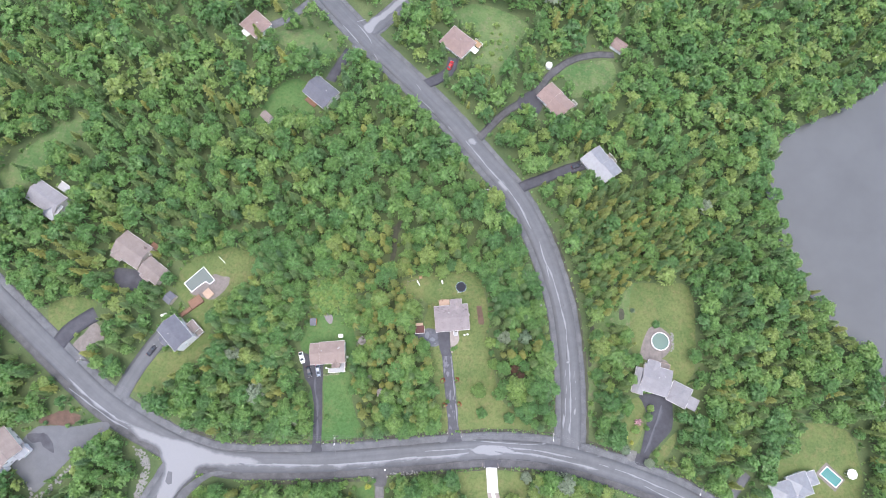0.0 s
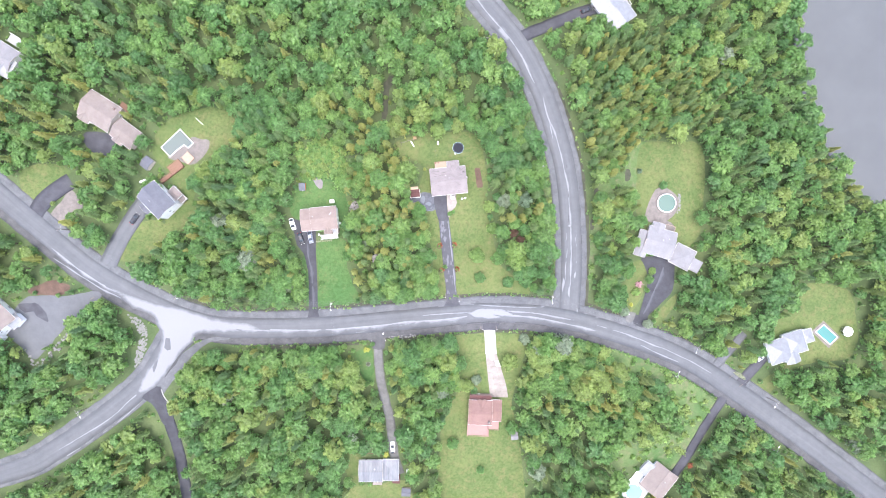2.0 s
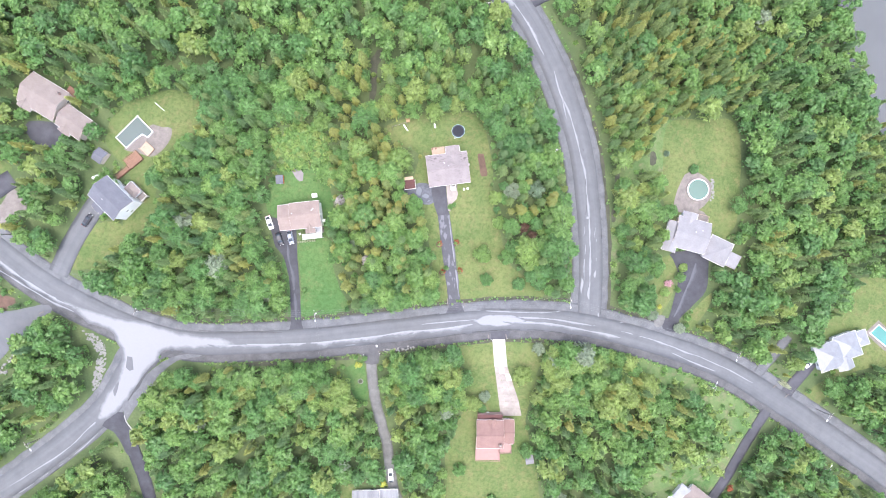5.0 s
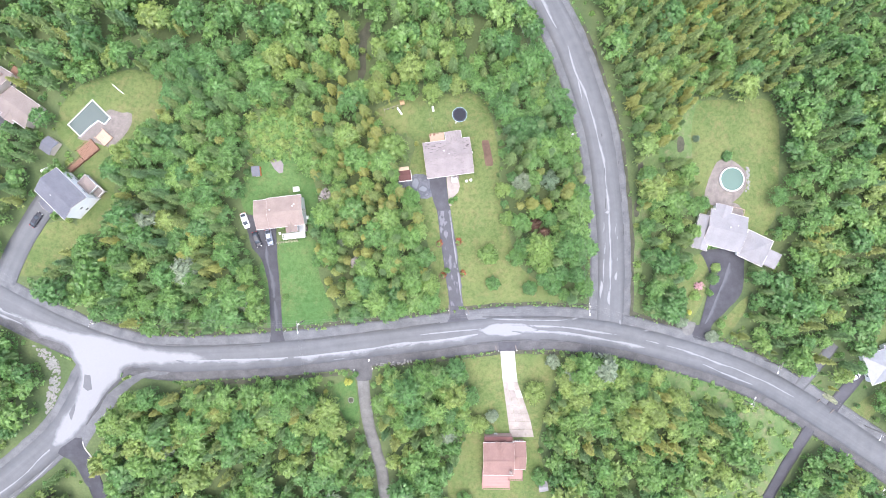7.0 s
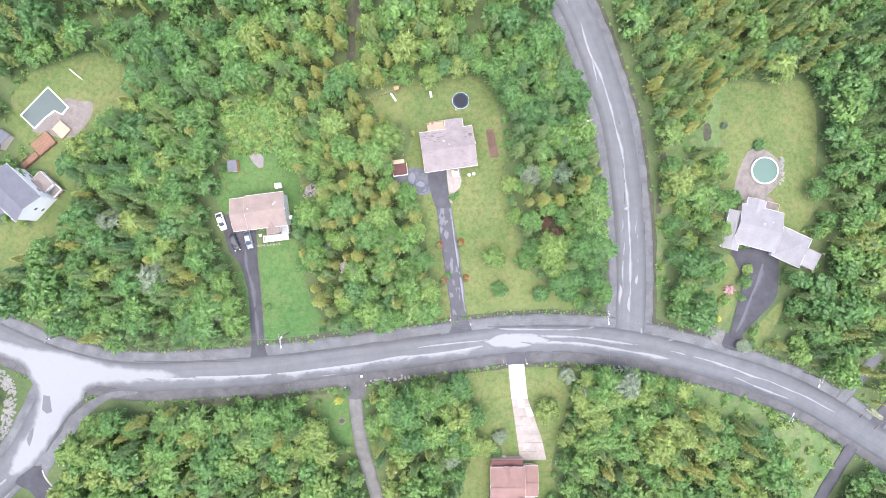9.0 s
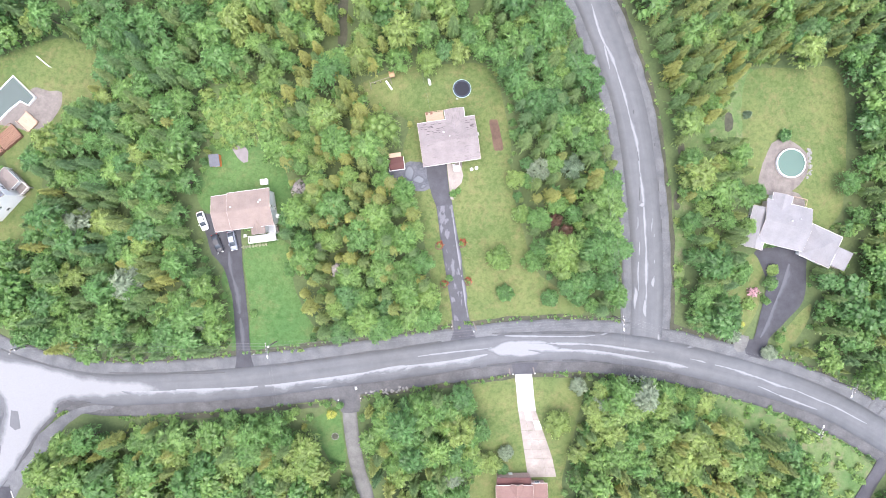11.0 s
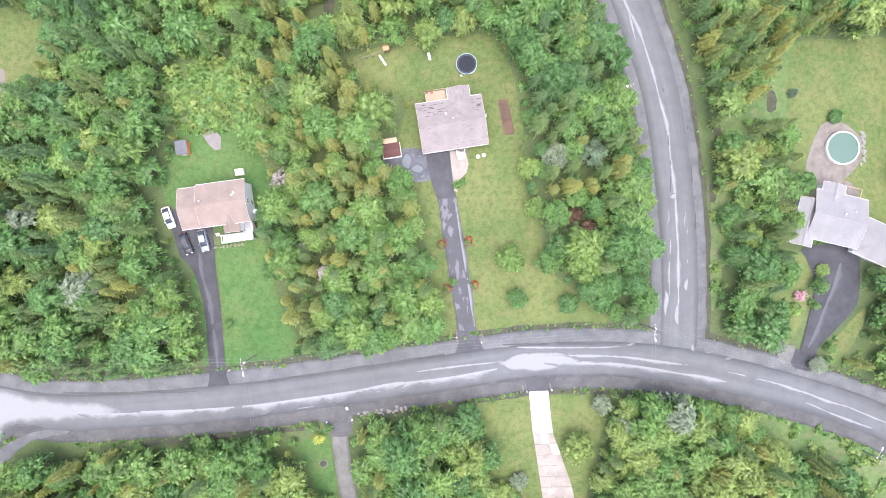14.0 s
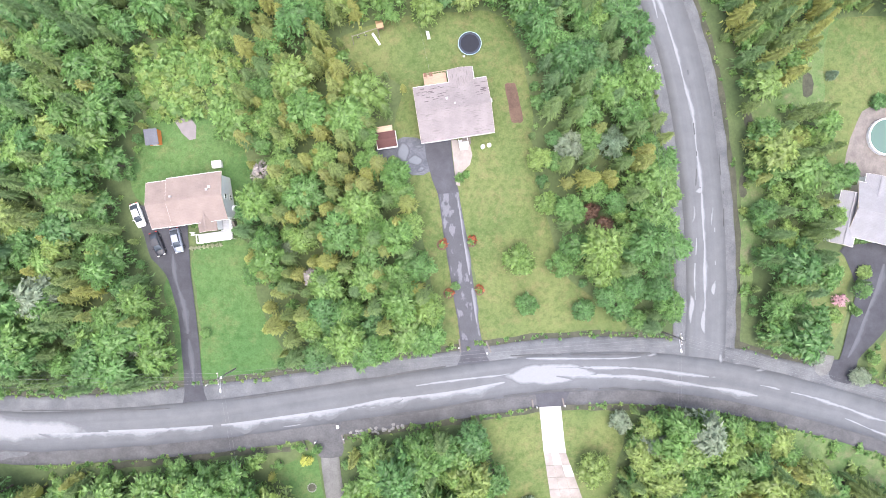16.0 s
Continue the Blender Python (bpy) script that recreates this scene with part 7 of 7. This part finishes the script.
def set_tree(kind, s, x, y, r, hs, turn):
    base = 2.6 if kind == "broadleaf" else 1.9
    k = r / base
    m = pose(x, y, float(land(x, y)), 0, 0, turn)
    proto = PROTO[kind, s]
    if not proto[1]:
        proto[1] = True
        ob = proto[0]
        ob.scale = (1, 1, 1)
        ob.matrix_basis = m @ Matrix.Diagonal((k, k, k * hs, 1))
        return ob
    ob = copy_thing(proto[0], m)
    ob.scale = (k, k, k * hs)
    return ob


done = set()
for i in single:
    x, y, con, r, n = spots[i]
    kind = "conifer" if con else "broadleaf"
    t = tone_of(con, n, tree_rng)
    s = int(min(11, max(0, (t - 0.06) / 0.07 if not con else (t - 0.08) / 0.065)))
    set_tree(kind, s, x, y, r, tree_rng.uniform(0.68, 1.2), tree_rng.uniform(0, 360))
    done.add(i)
for key, (ob, used) in PROTO.items():
    if not used:
        for o in (*ob.children_recursive, ob):
            bpy.data.objects.remove(o)


def joined(name, label, category, picks, kind, trunks=True):
    """Many trees in one mesh, for woods that nobody could count."""
    V, F4, F3, T4, T3, S4, S3, M4 = [], [], [], [], [], [], [], []
    at = 0
    for i in picks:
        x, y, con, r, n = spots[i]
        lod = 0 if i < n_near else 1 if i < n_mid else 2
        q, sp, cv, cf = VAR[kind, lod][tree_rng.randrange(9)]
        base = 2.6 if kind == "broadleaf" else 1.9
        k = r / base * (1.12 if lod == 2 else 1.0)
        hs = k * tree_rng.uniform(0.68, 1.2)
        a = tree_rng.uniform(0, math.tau)
        rot = np.array([[math.cos(a) * k, math.sin(a) * k, 0], [-math.sin(a) * k, math.cos(a) * k, 0], [0, 0, hs]])
        here = np.array([x, y, float(land(x, y))])
        v = np.concatenate([q.reshape(-1, 3), cv]) @ rot + here
        nq = len(q)
        V.append(v)
        F3.append(np.concatenate([np.arange(nq * 3).reshape(-1, 3), cf + nq * 3]) + at)
        at += len(v)
        t = tone_of(con, n, tree_rng)
        T3.append(np.full(nq + len(cf), t) + 0.03)
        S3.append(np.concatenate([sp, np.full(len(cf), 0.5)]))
        if lod < 2:
            tv, tf = trunk_rows(0.12 * k + 0.04, 7.0 * hs)
            V.append(tv + here)
            F4.append(tf + at)
            at += len(tv)
            T4.append(np.zeros(len(tf)))
            S4.append(np.zeros(len(tf)))
            M4.append(np.ones(len(tf)))
    f3 = np.concatenate(F3)
    me = mesh_of(name, np.concatenate(V), np.concatenate(F4), f3, [M_NEEDLE if kind == "conifer" else M_LEAF, M_BARK], np.concatenate([*M4, np.zeros(len(f3))]), np.concatenate(T4 + T3), np.concatenate(S4 + S3))
    return tagged(new(name, me), label, category, kind="stuff")


rest = [i for i in range(len(spots)) if i not in done]
joined("broadleaf_woods", "dense green broadleaf woods covering the hillside", "woods", [i for i in rest if not spots[i][2]], "broadleaf")
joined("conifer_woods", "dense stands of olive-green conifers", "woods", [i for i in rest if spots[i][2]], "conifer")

# saplings that fill the gaps under the canopy
fill = len(spots)
for k in range(1900):
    x, y = tree_rng.uniform(-120, 120), tree_rng.uniform(-70, 75)
    if room(x, y) > 1.2:
        n = noise.noise(Vector((x * 0.03, y * 0.03, 2.0))) * 0.35
        spots.append((x, y, False, tree_rng.uniform(1.0, 1.9), n + 0.1))
V, F3, T3, S3 = [], [], [], []
at = 0
SAP = [broadleaf(760 + s, 1.0, 2.6, 70, 0.36) for s in range(8)]
for i in range(fill, len(spots)):
    x, y, con, r, n = spots[i]
    q, sp, cv, cf = SAP[i % 8]
    a = tree_rng.uniform(0, math.tau)
    rot = np.array([[math.cos(a) * r, math.sin(a) * r, 0], [-math.sin(a) * r, math.cos(a) * r, 0], [0, 0, tree_rng.uniform(1.2, 1.9)]])
    v = np.concatenate([q.reshape(-1, 3), cv]) @ rot + np.array([x, y, float(land(x, y)) - 0.1])
    V.append(v)
    F3.append(np.concatenate([np.arange(len(q) * 3).reshape(-1, 3), cf + len(q) * 3]) + at)
    at += len(v)
    T3.append(np.full(len(q) + len(cf), tone_of(False, n, tree_rng)))
    S3.append(np.concatenate([sp, np.full(len(cf), 0.5)]))
f3 = np.concatenate(F3)
me = mesh_of("saplings", np.concatenate(V), np.zeros((0, 4)), f3, [M_LEAF], np.zeros(len(f3)), np.concatenate(T3), np.concatenate(S3))
tagged(new("saplings", me), "young leafy saplings under the taller trees", "saplings", kind="stuff")

# low bushes that fray the edges of the woods and fill the rough meadows
bush_rng = random.Random(21)
BUSH = [broadleaf(700 + s, 1.0, 1.3, 46, 0.42) for s in range(8)]
V, F3, T3, S3 = [], [], [], []
at = 0
C_DRIVE = np.array([(75.2, -25.6), (81, -28.4), (87, -20.5), (92, -8), (90, 0), (81, -4), (79.2, -16)], float)
MEADOWS = [np.array(m, float) for m in ([(-56, 37), (-43, 39), (-36, 33), (-38, 25), (-54, 24.5)], [(60, -34.6), (86, -42), (112, -58.6), (100, -80), (86, -82), (69, -82), (94, -70), (91, -54), (74, -45)], [(56.5, 2), (60, 20), (62, 30), (66, 24), (63, 8), (57, -14)], [(30, 66), (42, 42), (36, 47), (20, 80)], [(10, 134), (28, 158), (8, 176), (6, 142)])]
verge = []
for pts, offs, step in ((MAIN, (-7.0, -6.6, 6.9, 7.5), 0.8), (NORTH[1:], (-6.7, 6.3, 7.0), 0.9)):
    line = spline(pts, step)
    d = np.gradient(line, axis=0)
    d /= np.linalg.norm(d, axis=1)[:, None] + 1e-9
    for p, u in zip(line, d):
        for off in offs:
            w = off + bush_rng.gauss(0, 0.35)
            x, y = p[0] - u[1] * w, p[1] + u[0] * w
            if not (-110 < x < 120 and -75 < y < 90) or bush_rng.random() > 0.55 + 0.6 * noise.noise(Vector((x * 0.12, y * 0.12, 3.0))):
                continue
            if all(away(np.array([x]), np.array([y]), ln)[0] > (h - 3.1 if h > 9 else h - 1.7 if h > 5 else h - 0.4) for ln, h in LINES) and not inside(np.array([x]), np.array([y]), C_DRIVE)[0] and not (71 < x < 76 and -27 < y < -21):
                verge.append((x, y))
# a thick shrubbery overgrows the clearing behind the brown-roofed house
thick = [(bush_rng.uniform(-57, -35), bush_rng.uniform(24, 39)) for k in range(270)]
shots = [(bush_rng.uniform(-180, 175), bush_rng.uniform(-110, 165)) for k in range(19000)]
for k, (x, y) in enumerate(verge + thick + shots):
    c = room(x, y)
    rough = any(inside(np.array([x]), np.array([y]), m)[0] for m in MEADOWS)
    if rough and away(np.array([x]), np.array([y]), np.array(NORTH, float))[0] < 7.6:
        continue
    if k < len(verge):
        rough = False
    elif rough:
        if bush_rng.random() > (1.0 if x < 0 else 0.45):
            continue
    elif not (0.2 < c < 1.8) or bush_rng.random() > 0.8:
        continue
    r = bush_rng.uniform(0.6, 1.7) if rough else bush_rng.uniform(0.35, 1.0)
    if k < len(verge):
        r = bush_rng.uniform(0.2, 0.55)
    q, sp, cv, cf = BUSH[k % 8]
    a = bush_rng.uniform(0, math.tau)
    rot = np.array([[math.cos(a) * r, math.sin(a) * r, 0], [-math.sin(a) * r, math.cos(a) * r, 0], [0, 0, r * 0.8]])
    v = np.concatenate([q.reshape(-1, 3), cv]) @ rot + np.array([x, y, float(land(x, y)) - 0.1])
    V.append(v)
    F3.append(np.concatenate([np.arange(len(q) * 3).reshape(-1, 3), cf + len(q) * 3]) + at)
    at += len(v)
    T3.append(np.full(len(q) + len(cf), bush_rng.uniform(0.42, 0.68) if rough else bush_rng.uniform(0.2, 0.66)))
    S3.append(np.concatenate([sp, np.full(len(cf), 0.5)]))
f3 = np.concatenate(F3)
me = mesh_of("undergrowth", np.concatenate(V), np.zeros((0, 4)), f3, [M_LEAF], np.zeros(len(f3)), np.concatenate(T3), np.concatenate(S3))
tagged(new("undergrowth", me), "low green bushes and weeds along the edges of the woods", "undergrowth", kind="stuff")

# ---- trees and shrubs of the gardens ----
for n, (kind, x, y, r, ht, tone) in enumerate(YARD):
    lab = "young spruce standing on a lawn" if kind == "conifer" else ("low rounded green shrub on a lawn" if ht < 3 else "rounded leafy garden tree on a lawn")
    t = tree_thing(kind, 900 + n, r, ht, int(350 + 240 * r), 0.27, tone, "garden_tree" if ht >= 3 else "shrub", lab, "tree" if ht >= 3 else "shrub", group="garden trees")
    t.matrix_basis = pose(x, y, float(land(x, y)), 0, 0, 40 * n)


def shrub(x, y, r, ht, mat, label, seed, count=150, leaf=0.28):
    t = tree_thing("broadleaf", seed, r, ht, count, leaf, 0.4, "shrub", label, "shrub", mat, "flowering shrubs")
    t.matrix_basis = pose(x, y, float(land(x, y)), 0, 0, seed * 31)
    return t


for n, (x, y) in enumerate([(-0.9, 1.0), (4.6, 1.5), (0.2, -8.2), (6.0, -7.7)]):
    bed = thing("mulch_ring", x, y, 0, "ring of red mulch round a small shrub", "mulch ring", "mulch rings")
    part("mulch", ring(bmesh.new(), 0, 0, 0.12, 0.72, 0.6, 0.12, 24), M_DIRT, bed)
    shrub(x, y, 0.7, 1.0, M_LEAF, "small green shrub in a ring of red mulch", 40 + n, 90, 0.25)
    shrub(x + 0.25, y + 0.3, 0.95, 0.8, M_REDLEAF, "low red-leaved shrub beside a driveway", 50 + n, 90, 0.25)
shrub(2.5, 13.4, 0.95, 1.2, M_LEAF, "round yellow-green shrub at the foot of a front walk", 71)
shrub(3.8, 14.2, 0.7, 0.9, M_LEAF, "small green shrub at the foot of a front walk", 72)
shrub(-27.3, -39.7, 1.3, 1.8, M_YELLEAF, "golden-yellow shrub beside a gravel drive", 61)
shrub(77.2, -11.0, 1.6, 1.6, M_PINKLEAF, "pink flowering shrub on a front lawn", 62)
shrub(72.4, -17.2, 0.8, 1.0, M_YELLEAF, "small yellow shrub on a front lawn", 63)
shrub(74.6, -19.0, 0.8, 1.0, M_YELLEAF, "small yellow shrub on a front lawn", 64)
shrub(-19.0, -81.8, 1.2, 1.4, M_YELLEAF, "round yellow-green shrub beside a gravel drive", 91)
shrub(-11.4, -79.9, 1.3, 1.5, M_YELLEAF, "round yellow-green shrub across from a parked car", 92)
shrub(-22.9, -70.6, 1.6, 2.6, M_BRONZELEAF, "bronze-leaved small tree beside a gravel drive", 93)
shrub(103.4, -83.9, 1.3, 1.5, M_REDLEAF, "orange-leaved shrub beside a driveway", 94)
shrub(53.3, 90.2, 1.8, 1.8, M_YELLEAF, "round yellow-green shrub beside a driveway", 65)
hedge = shrub(120.6, -46.0, 1.8, 1.5, M_PALELEAF, "low yellow-green hedge clipped along a driveway", 66, 420, 0.24)
hedge.scale = (1.5, 0.55, 0.8)
hedge.rotation_euler.z = radians(-32)
shrub(-32.8, 14.4, 2.2, 5.5, M_DEADTWIG, "grey leafless tree among conifers", 67, 260)
shrub(-24.5, -4.6, 1.9, 6.5, M_DEADTWIG, "grey leafless tree in the woods", 68, 240)
shrub(-21.8, -4.0, 0.9, 6.0, M_DEADTWIG, "grey leafless tree in the woods", 69, 120)
shrub(25.6, 6.6, 2.2, 2.0, M_DIRT, "brown dead shrub under trees", 70, 160)
for k in range(7):
    shrub(-46.4 + 0.75 * k, 5.2 + 0.1 * k, 0.55, 0.9, M_LEAF, "low green hedge plant before a porch", 80 + k, 60, 0.22)
shrub(-41.6, 21.4, 0.8, 1.2, M_LEAF, "small dark shrub on a back lawn", 90, 80)
for k in range(8):
    shrub(-47.2 + 0.78 * k, 1.0 + 0.09 * k, 0.38, 0.5, M_PALELEAF, "small round pale-leaved plant in a row before a porch", 100 + k, 60, 0.16)

for n, (x, y, r) in enumerate(BRONZE):
    t = tree_thing("broadleaf", 980 + n, r, 2.6, 520, 0.30, 0.4, "shrub", "dark bronze-leaved shrub in a gap among trees", "shrub", mat=M_BRONZELEAF, group="bronze shrubs")
    t.matrix_basis = pose(x, y, float(land(x, y)), 0, 0, 70 * n)
